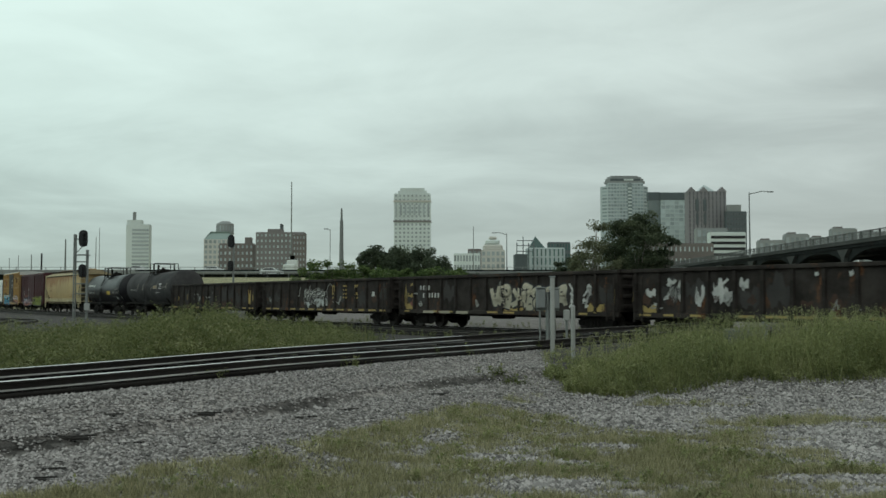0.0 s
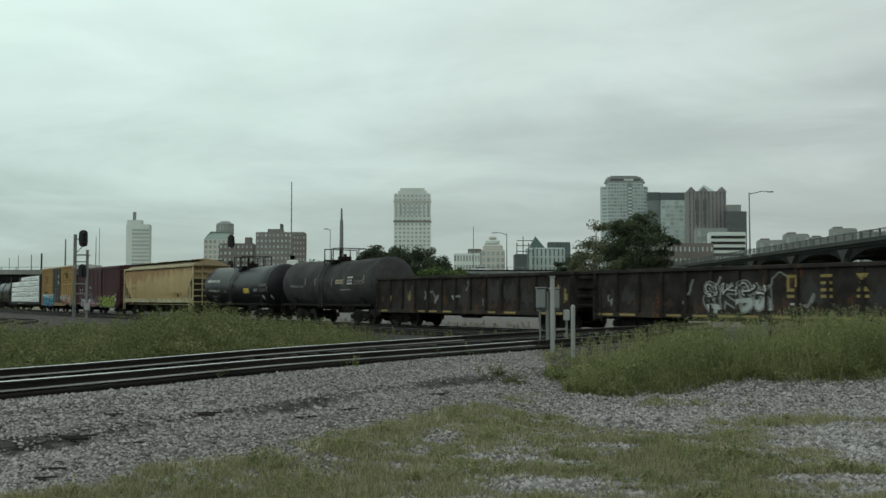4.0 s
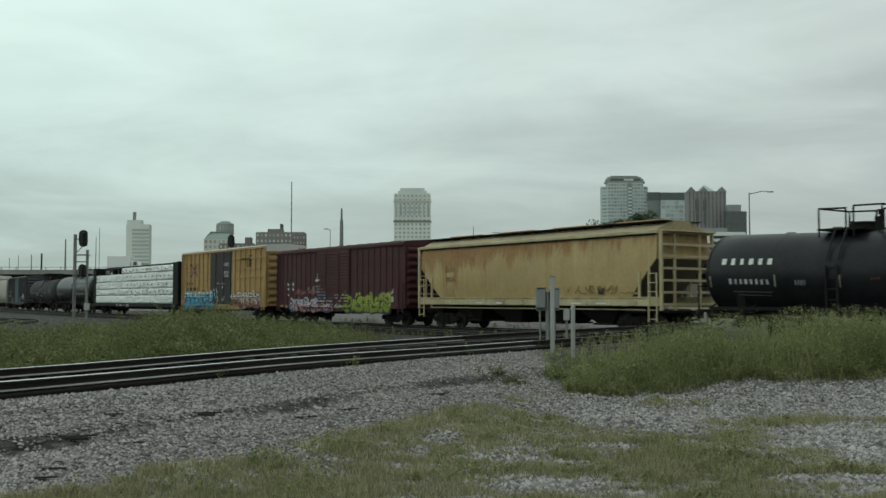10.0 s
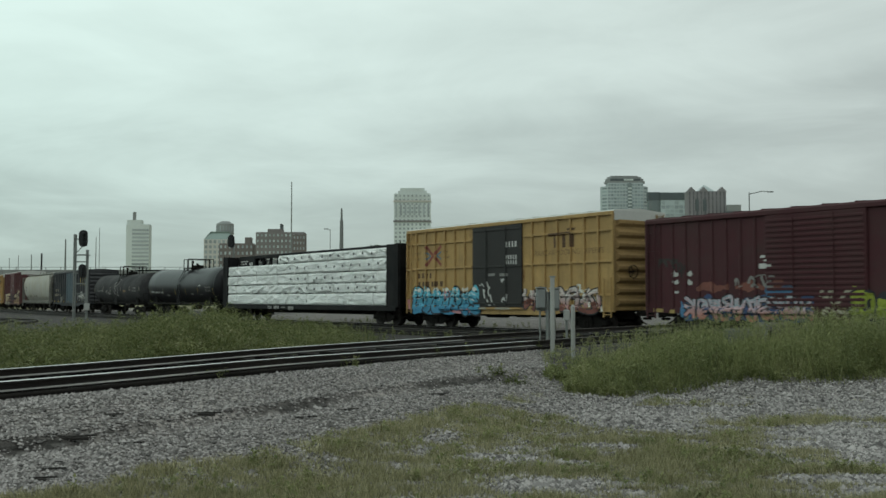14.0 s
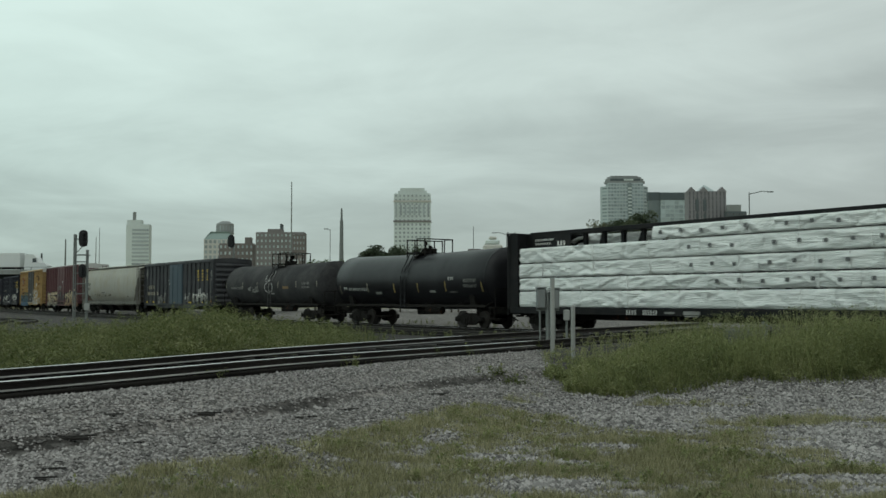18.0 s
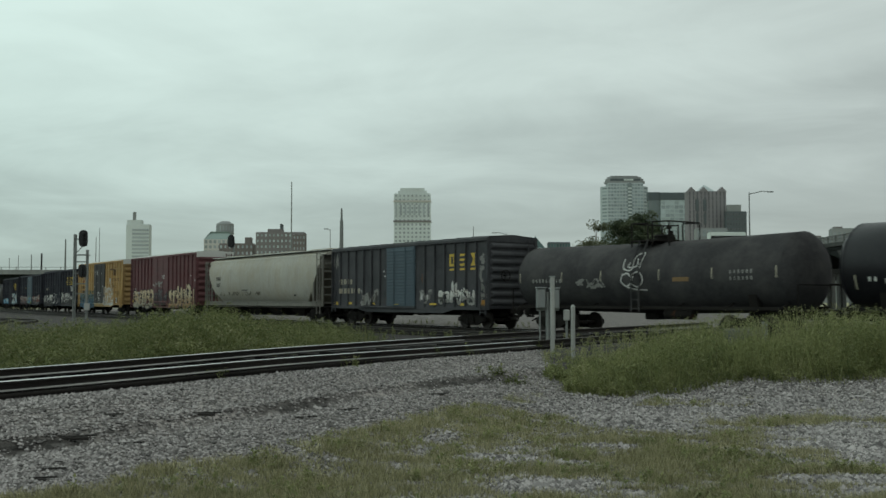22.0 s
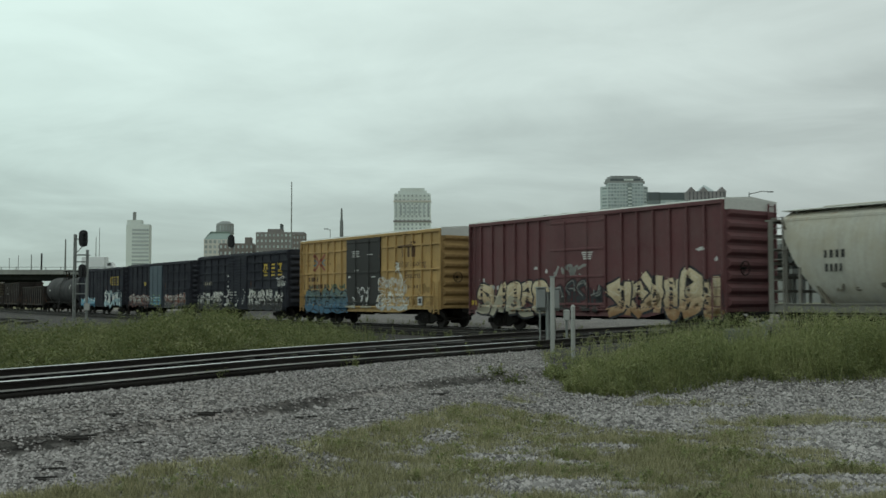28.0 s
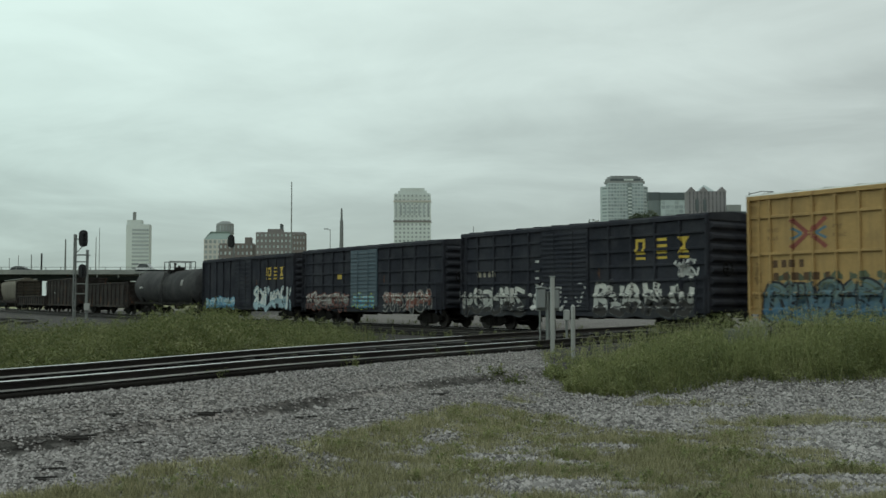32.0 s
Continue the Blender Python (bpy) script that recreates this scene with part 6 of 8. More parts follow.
    stencil(car, at(-231.0), at(-229.5), 2.48, 0.30, 4, depth, MUTED, 1)
    stencil(car, at(-231.0), at(-228.6), 1.94, 0.30, 6, depth, MUTED, 2)
    peeled(car, [(at(-231.45), 3.68, 0.5, 0.8)], depth, FADED, 70)
    scrawl(car, at(-217.35), at(-216.8), 1.2, 3.75, depth, FADED, 71, 11, 0.09)
    graffiti(car, at(-220.9), at(-217.8), 1.15, 2.05, depth, SPRAY_CHROME, INK, 72, bold=0.22, shade=FADED, gap=1.04, label="silver graffiti in fat rounded shapes")
    peeled(car, [(at(-219.5), 2.1, 0.5, 0.5), (at(-222.4), 1.6, 0.2, 0.5), (at(-222.0), 1.55, 0.4, 0.35)], depth, FADED_WHITE, 76)
    scrawl(car, at(-222.7), at(-221.0), 1.2, 1.9, depth, FADED, 77, 7, 0.06)
    scrawl(car, at(-228.8), at(-226.2), 1.15, 1.95, depth, FADED, 73, 12, 0.09)
    peeled(car, [(at(-227.3), 1.5, 1.0, 0.7)], depth, GRIME, 78)
    marks(car, [(at(-226.1), 3.0, 0.12, 0.1), (at(-226.0), 2.72, 0.12, 0.1)], depth, FADED_WHITE)
    marks(car, [(at(-217.05), 1.28, 0.5, 0.26)], depth, ORANGE, "reflector")
    marks(car, [(at(-231.45), 1.22, 0.45, 0.18), (at(-229.8), 1.22, 0.4, 0.12), (at(-227.3), 1.2, 0.5, 0.1), (at(-221.2), 1.2, 0.6, 0.1), (at(-218.9), 1.2, 0.5, 0.12), (at(-224.7), 1.2, 0.4, 0.08)], depth, LOGO, "reflector")
    # --- grey hopper ---
    car, depth, at = hopper("hopper_car", "light grey curved-side covered hopper car", -251.5, -233.1, GREY, DULL_GREY, 4.2, 4.58, curved=True)
    stencil(car, at(-249.45), at(-248.6), 2.96, 0.26, 4, flat(-1.58), DOOR_BLACK, 3)
    stencil(car, at(-249.4), at(-248.7), 2.50, 0.26, 4, flat(-1.575), DOOR_BLACK, 4)
    marks(car, [(at(-237.1), 1.72, 0.3, 0.14)], flat(-1.345), DOOR_BLACK)
    marks(car, [(at(-244.6), 2.1, 1.0, 0.07)], flat(-1.475), DOOR_BLACK)
    scrawl(car, at(-249.0), at(-241.0), 1.75, 1.95, flat(-1.435), SHADE_GREY, 33, 14, 0.05)
    # --- red boxcar ---
    car, depth, at = boxcar("boxcar", "faded red ribbed boxcar with big cream graffiti shapes", -268.9, -253.5, 5.18, RED, door=(0.385, 0.607), posts=18, door_ribs=4, roof_coat=GALV)
    graffiti(car, at(-259.5), at(-253.6), 0.62, 2.62, depth, SPRAY_CREAM, INK, 81, bold=0.30, shade=SPRAY_CREAM, shine=PALE, gap=1.0, label="big cream and tan graffiti with black rims")
    graffiti(car, at(-268.3), at(-263.1), 0.62, 2.45, depth, SPRAY_CREAM, INK, 82, bold=0.27, shade=MUTED, shine=PALE, gap=0.98, label="big cream graffiti with black rims")
    scrawl(car, at(-262.8), at(-259.7), 2.45, 2.9, depth, FADED, 83, 12, 0.07)
    graffiti(car, at(-262.8), at(-259.7), 0.85, 2.25, depth, INK, MAROON, 84, bold=0.22, shade=GRIME, shine=FADED)
    peeled(car, [(at(-254.6), 3.35, 0.5, 0.14), (at(-253.9), 2.95, 0.14, 0.2), (at(-264.0), 2.85, 0.3, 0.14), (at(-263.3), 2.7, 0.14, 0.2)], depth, FADED_WHITE, 85)
    for r in range(4):
        marks(car, [(at(-260.6), 3.44 - 0.09 * r, 0.66 - 0.06 * r, 0.055)], depth, FADED_WHITE)
    stencil(car, at(-268.2), at(-267.7), 2.36, 0.2, 2, depth, FADED_WHITE, 5)
    stencil(car, at(-268.2), at(-266.6), 2.0, 0.2, 5, depth, FADED_WHITE, 6)
    marks(car, [(at(-268.6), 1.28, 0.4, 0.24), (at(-254.0), 1.18, 0.8, 0.16)], depth, LOGO, "reflector")
    # --- three dark boxcars ---
    car, depth, at = boxcar("boxcar", "dark blue-black boxcar with silver graffiti and yellow logo", -303.85, -288.55, 4.68, INDIGO, door=(0.395, 0.588), posts=12, bands=(1.6, 2.2, 2.8, 3.4, 4.0), door_ribs=16)
    emblem(car, at(-290.8), 3.55, 0.5, 0.62, depth, LOGO, gaps=0.62)
    graffiti(car, at(-303.8), at(-299.0), 0.66, 2.1, depth, SPRAY_CHROME, INK, 91, bold=0.2, back=INK, shade=GRIME, shine=FADED_WHITE, gap=1.04, label="silver and black graffiti in angular shapes")
    graffiti(car, at(-294.6), at(-289.2), 0.70, 2.25, depth, SPRAY_CHROME, INK, 92, back=INK, bold=0.23, shade=GRIME, shine=FADED_WHITE, gap=1.04, label="silver and black graffiti in rounded shapes")
    scrawl(car, at(-298.8), at(-294.9), 1.0, 2.1, depth, FADED_WHITE, 93, 18, 0.08)
    scrawl(car, at(-290.1), at(-289.0), 2.3, 2.95, depth, FADED_WHITE, 94, 9, 0.08)
    marks(car, [(at(-298.2), 3.15, 0.25, 0.1), (at(-298.2), 2.75, 0.25, 0.1), (at(-298.2), 2.4, 0.25, 0.1)], depth, FADED_WHITE)
    stencil(car, at(-302.6), at(-301.1), 2.65, 0.28, 4, depth, MUTED, 9)
    car, depth, at = boxcar("boxcar", "dark boxcar with a teal door and rust-red graffiti", -320.7, -305.4, 4.50, INDIGO, door=(0.395, 0.585), door_coat=TEAL, posts=12, bands=(1.6, 2.3, 3.0, 3.7), door_ribs=14)
    graffiti(car, at(-311.2), at(-306.5), 0.75, 2.0, depth, RUSTRED, FADED, 95, bold=0.2)
    graffiti(car, at(-320.2), at(-315.0), 0.75, 1.9, depth, FADED, RUSTRED, 96, bold=0.18)
    graffiti(car, at(-314.4), at(-312.0), 0.9, 1.8, depth, CYAN, LIME, 97, bold=0.18)
    marks(car, [(at(-316.1), 2.8, 0.5, 0.3)], depth, LOGO, "logo")
    car, depth, at = boxcar("boxcar", "black boxcar with ice-blue graffiti and yellow logo", -337.1, -322.0, 4.42, INDIGO, door=(0.40, 0.58), posts=12, door_ribs=10)
    emblem(car, at(-324.7), 3.3, 0.5, 0.6, depth, LOGO, gaps=0.4)
    graffiti(car, at(-328.0), at(-322.3), 0.75, 2.35, depth, WHITE, ICE, 98, bold=0.18, shine=INK)
    graffiti(car, at(-336.5), at(-331.1), 0.75, 1.7, depth, ICE, CYAN, 99, bold=0.18)
    # --- tail: tank, gondolas, hopper ---
    car, mark, at, side = tank_car("tank_car", "black tank car with small white marks", -353.15, -338.95, MATTE, 1.5, 2.5)
    mark(-351.4, 2.5, 0.9, 0.16, WHITE, 5)
    mark(-341.8, 2.8, 0.5, 0.5, FADED)
    gondola("gondola_car", "black high-sided gondola car", -369.55, -354.75, 3.05, BROWN, 11)
    car, depth, at, xs = gondola("gondola_car", "black tall open car with small white stencils", -387.15, -372.45, 3.75, BROWN, 9)
    marks(car, blocks(at(-384.2), 3.1, 0.2, 0.14, 5) + blocks(at(-383.5), 2.2, 0.25, 0.16, 3), depth, WHITE)
    gondola("gondola_car", "low black gondola car", -407.0, -388.4, 1.9, BROWN, 12)
    hopper("hopper_car", "dirty grey covered hopper car", -425.5, -408.2, SHADE_GREY, BROWN, 3.9, 4.3, curved=True)


build_train()
TRAFFIC = []


def across(x, depth):
    """Metres to the right of the camera's line, for a bearing given in 1750ths of the depth."""
    return x / 1750 * depth


# ---- highway: a long viaduct behind the yard, and a ramp that comes toward the camera ----
CONCRETE = paint("viaduct_concrete", (0.15, 0.152, 0.142), 0.9, 0, 0.3, 0.6, streak=0.4, bump=0.02)
DARK_GIRDER = paint("dark_steel_girder", (0.022, 0.025, 0.024), 0.9, 0, 0.35, 1, rust=0.1, bump=0.01, spec=0.08)
PARAPET = paint("pale_parapet_concrete", (0.24, 0.245, 0.235), 0.9, 0, 0.25, 0.6, streak=0.4, bump=0.02)
FASCIA = paint("sooty_concrete", (0.062, 0.064, 0.060), 0.9, 0, 0.4, 0.8, streak=0.5, bump=0.02, spec=0.1)
RAMP_RAIL = paint("dull_grey_railing", (0.115, 0.118, 0.112), 0.7, 0.1, 0.4, 1.5, bump=0.003)
RAILING = paint("galvanised_railing", (0.22, 0.23, 0.22), 0.5, 0.4, 0.25, 2, bump=0.003)
POLE = paint("grey_pole", (0.20, 0.21, 0.20), 0.55, 0.3, 0.2, 2, bump=0.003)
ASPHALT = paint("asphalt", (0.05, 0.05, 0.05), 0.95, 0, 0.3, 2, bump=0.01)
DARK = paint("dark_fitting", (0.012, 0.012, 0.013), 0.6, 0, 0.3, 4, bump=0.002)
WHITE_PAINT = paint("white_post_paint", (0.31, 0.31, 0.295), 0.6, 0, 0.15, 4, streak=0.3, bump=0.003)
CABINET = paint("pale_grey_cabinet", (0.20, 0.208, 0.205), 0.5, 0.1, 0.12, 4, streak=0.2, bump=0.003)

DECK = 6.9


def build_highway():
    v = thing("highway_viaduct", "long dark steel and concrete highway viaduct with a railing", "viaduct", kind="structure")
    part("deck", Mesh().box(-820, 820, 199, 213, DECK - 0.35, DECK), CONCRETE, v)
    part("roadway", Mesh().box(-820, 820, 199.6, 212.4, DECK + 0.004, DECK + 0.03), ASPHALT, v)
    part("girder", Mesh().box(-820, 820, 200.2, 200.8, DECK - 1.5, DECK - 0.35), DARK_GIRDER, v)
    part("girder", Mesh().box(-820, 820, 211.2, 211.8, DECK - 1.5, DECK - 0.35), DARK_GIRDER, v)
    part("parapet", Mesh().box(-62, 820, 199.0, 199.3, DECK, DECK + 0.55, 0.03), DARK_GIRDER, v)
    part("parapet", Mesh().box(-820, -62.01, 198.95, 199.3, DECK - 0.4, DECK + 0.55, 0.03), PARAPET, v, "pale concrete parapet")
    part("parapet", Mesh().box(-820, 820, 212.7, 213.0, DECK, DECK + 0.55, 0.03), DARK_GIRDER, v)
    part("top_rail", Mesh().box(-820, 820, 199.08, 199.2, DECK + 1.0, DECK + 1.1), RAILING, v)
    post = Mesh().box(-0.07, 0.07, -0.06, 0.06, 0.5, 1.05).data("rail_post", RAILING)
    for i in range(70):
        part("rail_post", post, None, v, at=pose(-155 + i * 3.0, 199.15, DECK))
    for i in range(20):
        x = -430 + i * 45
        if -60 < x < 60:
            continue
        pier = Mesh()
        for y in (201, 206, 211):
            pier.tube((x, y, -0.5), (x, y, DECK - 2.2), 0.55, sides=12)
        pier.box(x - 0.7, x + 0.7, 199.6, 212.4, DECK - 2.3, DECK - 1.5, 0.05)
        part("pier", pier, CONCRETE, v)
    for a, b in ((-1500, -714), (-680, -556)):
        part("abutment", Mesh().box(across(a, 205), across(b, 205), 204, 206, -0.4, DECK - 1.5), DARK_GIRDER, v, "dark wall that fills the space under the deck")
    r = thing("highway_ramp", "dark elevated highway ramp on arched girders with a mesh railing", "viaduct", kind="structure")
    # deck height 8 m above the eye's level at its rail, running straight away from the camera
    z = 8.25
    x0, x1, y0, y1 = 49.5, 62.0, 60.0, 260.0
    part("deck", Mesh().box(x0 - 0.5, x1 + 0.5, y0, y1, z - 0.55, z), DARK_GIRDER, r)
    part("roadway", Mesh().box(x0, x1, y0, y1, z + 0.004, z + 0.02), ASPHALT, r)
    for x in (x0 - 0.5, x1 + 0.2):
        part("curb", Mesh().box(x, x + 0.3, y0, y1, z, z + 0.35, 0.02), FASCIA, r)
        part("top_rail", Mesh().box(x + 0.1, x + 0.2, y0, y1, z + 1.15, z + 1.25), RAMP_RAIL, r)
        part("middle_rail", Mesh().box(x + 0.12, x + 0.18, y0, y1, z + 0.75, z + 0.80), RAMP_RAIL, r)
    post = Mesh().box(-0.09, 0.09, -0.09, 0.09, 0.3, 1.28, 0.01).data("rail_post", RAMP_RAIL)
    bal = Mesh().box(-0.02, 0.02, -0.02, 0.02, 0.3, 1.16).data("baluster", RAMP_RAIL)
    for i in range(80):
        part("rail_post", post, None, r, at=pose(x0 - 0.35, y0 + 1 + i * 2.5, z))
    fence = Mesh()
    for i in range(660):
        y = y0 + 0.3 * i
        fence.box(x0 - 0.37, x0 - 0.33, y - 0.02, y + 0.02, z + 0.3, z + 1.16)
    tagged(part("baluster", fence, RAMP_RAIL, r), kind="stuff")
    span = 18.0
    for i in range(10):
        a, b = 66.5 + i * span, 66.5 + (i + 1) * span
        for x in (x0 - 0.1, (x0 + x1) / 2, x1 + 0.1):
            g, n, top, low = Mesh(), 14, [], []
            for k in range(n + 1):
                f = k / n
                y = a + span * f
                d = 0.30 + 1.75 * abs(2 * f - 1) ** 2.6
                top.append((y, z - 0.55))
                low.append((y, z - 0.55 - d))
            v0 = [(x + dx, y, zz) for dx in (-0.2, 0.2) for y, zz in top + low]
            m = n + 1
            for k in range(n):
                g.add([v0[k], v0[k + 1], v0[m + k + 1], v0[m + k], v0[2 * m + k], v0[2 * m + k + 1], v0[3 * m + k + 1], v0[3 * m + k]],
                      [(0, 3, 2, 1), (4, 5, 6, 7), (3, 7, 6, 2)])
            part("arched_girder", g, DARK_GIRDER, r)
        pier = Mesh().box(x0 - 0.8, x1 + 0.8, a - 0.6, a + 0.6, z - 3.2, z - 2.5, 0.05)
        for x in (x0 + 0.6, (x0 + x1) / 2, x1 - 0.6):
            pier.box(x - 0.5, x + 0.5, a - 0.5, a + 0.5, -0.6, z - 3.2, 0.05)
        part("pier", pier, CONCRETE, r)
        cap = Mesh().add([(x, y, w) for x in (x0 - 0.78, x0 - 0.32) for y, w in ((a - 1.7, z - 0.72), (a + 1.7, z - 0.72), (a + 0.45, z - 1.7), (a + 0.4, z - 2.5), (a - 0.4, z - 2.5), (a - 0.45, z - 1.7))],
                         [(0, 5, 4, 3, 2, 1), (6, 7, 8, 9, 10, 11)] + [(k, (k + 1) % 6, 6 + (k + 1) % 6, 6 + k) for k in range(6)])
        part("bracket", cap, FASCIA, r)
    # ledge along the fascia
    part("ledge", Mesh().box(x0 - 0.72, x0 - 0.5, y0, y1, z - 0.16, z + 0.02, 0.02), FASCIA, r)
    # the bank's side road
    road = Mesh()
    n = 40
    v1 = [(x, y, 6.02 + 0.0) for x in (-70 + k * 3.2 for k in range(n)) for y in (186.2, 192.0)]
    road.add(v1, [(2 * k, 2 * k + 2, 2 * k + 3, 2 * k + 1) for k in range(n - 1)])
    solid("side_road", road, ASPHALT, "narrow asphalt road along the top of the grassy bank", "road", kind="structure")
    rail = thing("guard_rail", "low steel guard rail beside the road on the bank", "guard rail")
    part("beam", Mesh().box(-70, 55, 185.6, 185.7, 6.45, 6.75, 0.02), RAILING, rail)
    gp = Mesh().box(-0.07, 0.07, 185.7, 185.85, 5.6, 6.72).data("post", RAILING)
    for i in range(32):
        part("post", gp, None, rail, at=pose(-69 + i * 4.0, 0, 0))


build_highway()


# ---- downtown ----
def facade(name, colour, spread=0.15, rough=0.8):
    return paint(name, colour, rough, 0, spread, 0.12, bump=0.0, streak=0.15)


WIN = glass("window_glass", (0.28, 0.31, 0.31))
PALE_WIN = glass("pale_window_glass", (0.36, 0.41, 0.41), 0.2)
GREEN_WIN = glass("green_curtain_glass", (0.05, 0.10, 0.095))
BLUE_WIN = glass("blue_grey_glass", (0.255, 0.295, 0.30), 0.18)
SLATE_WIN = glass("slate_curtain_glass", (0.13, 0.16, 0.157), 0.2)
DARK_WIN = glass("dark_window_glass", (0.085, 0.085, 0.09), 0.2)
LIGHT_GLASS = glass("light_curtain_glass", (0.40, 0.46, 0.46), 0.25)


def tower(name, label, x0, x1, top, D, wall, win, floors, cols, deep=0.35, base=0.0, share=(0.62, 0.62), roof_boxes=(), bands=(), first=0):
    """An office block: x0, x1 and top are bearings at depth D (1750ths, from the level line), windows are inset boxes floor by floor."""
    a, b, h = across(x0, D), across(x1, D), 1.5 + across(top, D)
    w = b - a
    bld = thing(name, label, "building", group="downtown buildings")
    dp = w * deep
    part("wall", Mesh().box(a, b, D, D + dp, base, h, 0.05), wall, bld)
    part("roof", Mesh().box(a + 0.4, b - 0.4, D + 0.4, D + dp - 0.4, h + 0.004, h + 0.5), wall, bld)
    fh = h / floors
    if cols:
        cw = w / cols
        pane = Mesh().box(-cw * share[0] / 2, cw * share[0] / 2, -0.12, 0.1, -fh * share[1] / 2, fh * share[1] / 2).data("window", win)
        for f in range(first, floors):
            for c in range(cols):
                part("window", pane, None, bld, at=pose(a + cw * (c + 0.5), D, fh * (f + 0.55)))
    for z0, z1, p, m in bands:
        part("band", Mesh().box(a - p, b + p, D - p, D + dp + p, h * z0, h * z1), m, bld)
    for rx0, rx1, t0, t1, m in roof_boxes:
        part("penthouse", Mesh().box(across(rx0, D), across(rx1, D), D + dp * 0.15, D + dp * 0.85, 1.5 + across(t0, D), 1.5 + across(t1, D), 0.1), m, bld)
    return bld, a, b, h, dp


def build_downtown():
    white = facade("pale_concrete", (0.56, 0.60, 0.58))
    beige = facade("beige_stone", (0.50, 0.48, 0.44))
    brick = facade("dark_brick_facade", (0.15, 0.13, 0.122), 0.25)
    brown = facade("grey_brown_stone", (0.185, 0.17, 0.165))
    dark = facade("dark_metal_facade", (0.085, 0.10, 0.105))
    teal = facade("weathered_copper", (0.27, 0.335, 0.315))
    grey = facade("grey_concrete", (0.24, 0.25, 0.245))
    bluish = facade("blue_grey_panels", (0.40, 0.45, 0.45))
    mauve = facade("mauve_grey_stone", (0.21, 0.198, 0.205))
    # slab with white bands and a roof mast
    b, a, e, h, dp = tower("office_tower", "pale office tower with horizontal bands and a roof mast", -562, -521, 132, 900, white, WIN, 22, 0)
    for i in range(11):
        z = h * (0.42 + 0.05 * i)
        part("window_band", Mesh().box(a + (e - a) * 0.26, e - 0.3, 900 - 0.25, 900.1, z, z + h * 0.026), WIN, b)
    part("penthouse", Mesh().box(a, a + (e - a) * 0.6, 902, 910, h, h + 4.5), white, b)
    part("mast", Mesh().box(a + (e - a) * 0.22, a + (e - a) * 0.34, 904, 906, h + 4.5, h + 12), grey, b)
    # domed building
    b, a, e, h, dp = tower("office_building", "beige office building with a copper mansard and round drum", -424, -377, 106, 850, beige, WIN, 12, 6, first=4)
    m = Mesh()
    t = h + 7
    m.add([(a, 850, h), (e, 850, h), (e, 850 + dp, h), (a, 850 + dp, h), (a + 5, 855, t), (e - 1.5, 855, t), (e - 1.5, 850 + dp - 5, t), (a + 5, 850 + dp - 5, t)], [(0, 1, 5, 4), (1, 2, 6, 5), (2, 3, 7, 6), (3, 0, 4, 7), (4, 5, 6, 7)])
    part("mansard", m, teal, b)
    cx = across(-392, 850)
    part("drum", Mesh().tube((cx, 862, t - 2), (cx, 862, t + 7), 7.6, sides=20).tube((cx, 862, t + 7), (cx, 862, t + 9.5), 7.6, 3.5, sides=20), grey, b)
    for k in range(9):
        ang = math.pi + math.pi * (k + 0.5) / 9
        part("window", Mesh().box(-0.5, 0.5, -0.1, 0.1, 0, 4.5), WIN, b, at=pose(cx + 7.62 * math.cos(ang), 862 + 7.62 * math.sin(ang), t + 1, 0, 0, math.degrees(ang) + 90))
    # brick blocks
    tower("brick_building", "low dark brick building with rows of windows", -397, -336, 98, 800, brick, PALE_WIN, 9, 8, first=3, share=(0.42, 0.45), roof_boxes=[(-352, -341, 98, 110, brick)])
    tower("brick_building", "broad brown brick hotel block with many small windows", -332, -246, 118, 780, brown, PALE_WIN, 12, 12, first=4, share=(0.4, 0.42), roof_boxes=[(-312, -286, 118, 125, brown), (-290, -287, 125, 134, dark)])
    tower("brick_building", "darker brick wing of the hotel block", -266, -244, 114, 776, brick, WIN, 12, 4, first=4, share=(0.45, 0.42), base=0)
    # tall stone tower
    b, a, e, h, dp = tower("stone_tower", "tall pale stone tower with a stepped crown and dark cornice", -87, -22, 187, 800, white, WIN, 26, 9, first=9, share=(0.5, 0.5), bands=[(0.735, 0.752, 0.5, brown), (0.925, 0.94, 0.5, beige)], roof_boxes=[(-80, -29, 187, 193, white), (-76, -33, 193, 198, white)])
    for c in range(8):
        x = a + (e - a) * (c + 0.5) / 8
        part("tall_window", Mesh().box(x - 0.75, x + 0.75, 799.6, 800.1, h * 0.80, h * 0.90), WIN, b)
    # low group in the middle
    tower("low_building", "low white building with bands", 19, 66, 80, 620, white, WIN, 5, 9, first=2)
    tower("low_building", "small dark brown building", 44, 68, 88, 640, brick, WIN, 4, 3, first=2)
    b, a, e, h, dp = tower("stepped_building", "beige building with a stepped rounded top", 68, 110, 86, 640, beige, WIN, 8, 5, first=5)
    for k, (p, q, t0, t1) in enumerate(((72, 106, 86, 97), (76, 101, 97, 106), (82, 96, 106, 112))):
        part("step", Mesh().box(across(p, 640), across(q, 640), 641 + k, 655 - k, 1.5 + across(t0, 640), 1.5 + across(t1, 640), 0.8), beige if k != 1 else white, b)
    b, a, e, h, dp = tower("glass_building", "blue-green glass building with a peaked corner", 148, 216, 90, 600, LIGHT_GLASS, GREEN_WIN, 6, 9, first=2, share=(0.3, 0.8))
    m = Mesh()
    xa, xb, xc = across(152, 600), across(164, 600), across(182, 600)
    m.prism([(xa, 601), (xc, 601), (xc, 612), (xa, 612)], h - 0.5, h + 0.5)
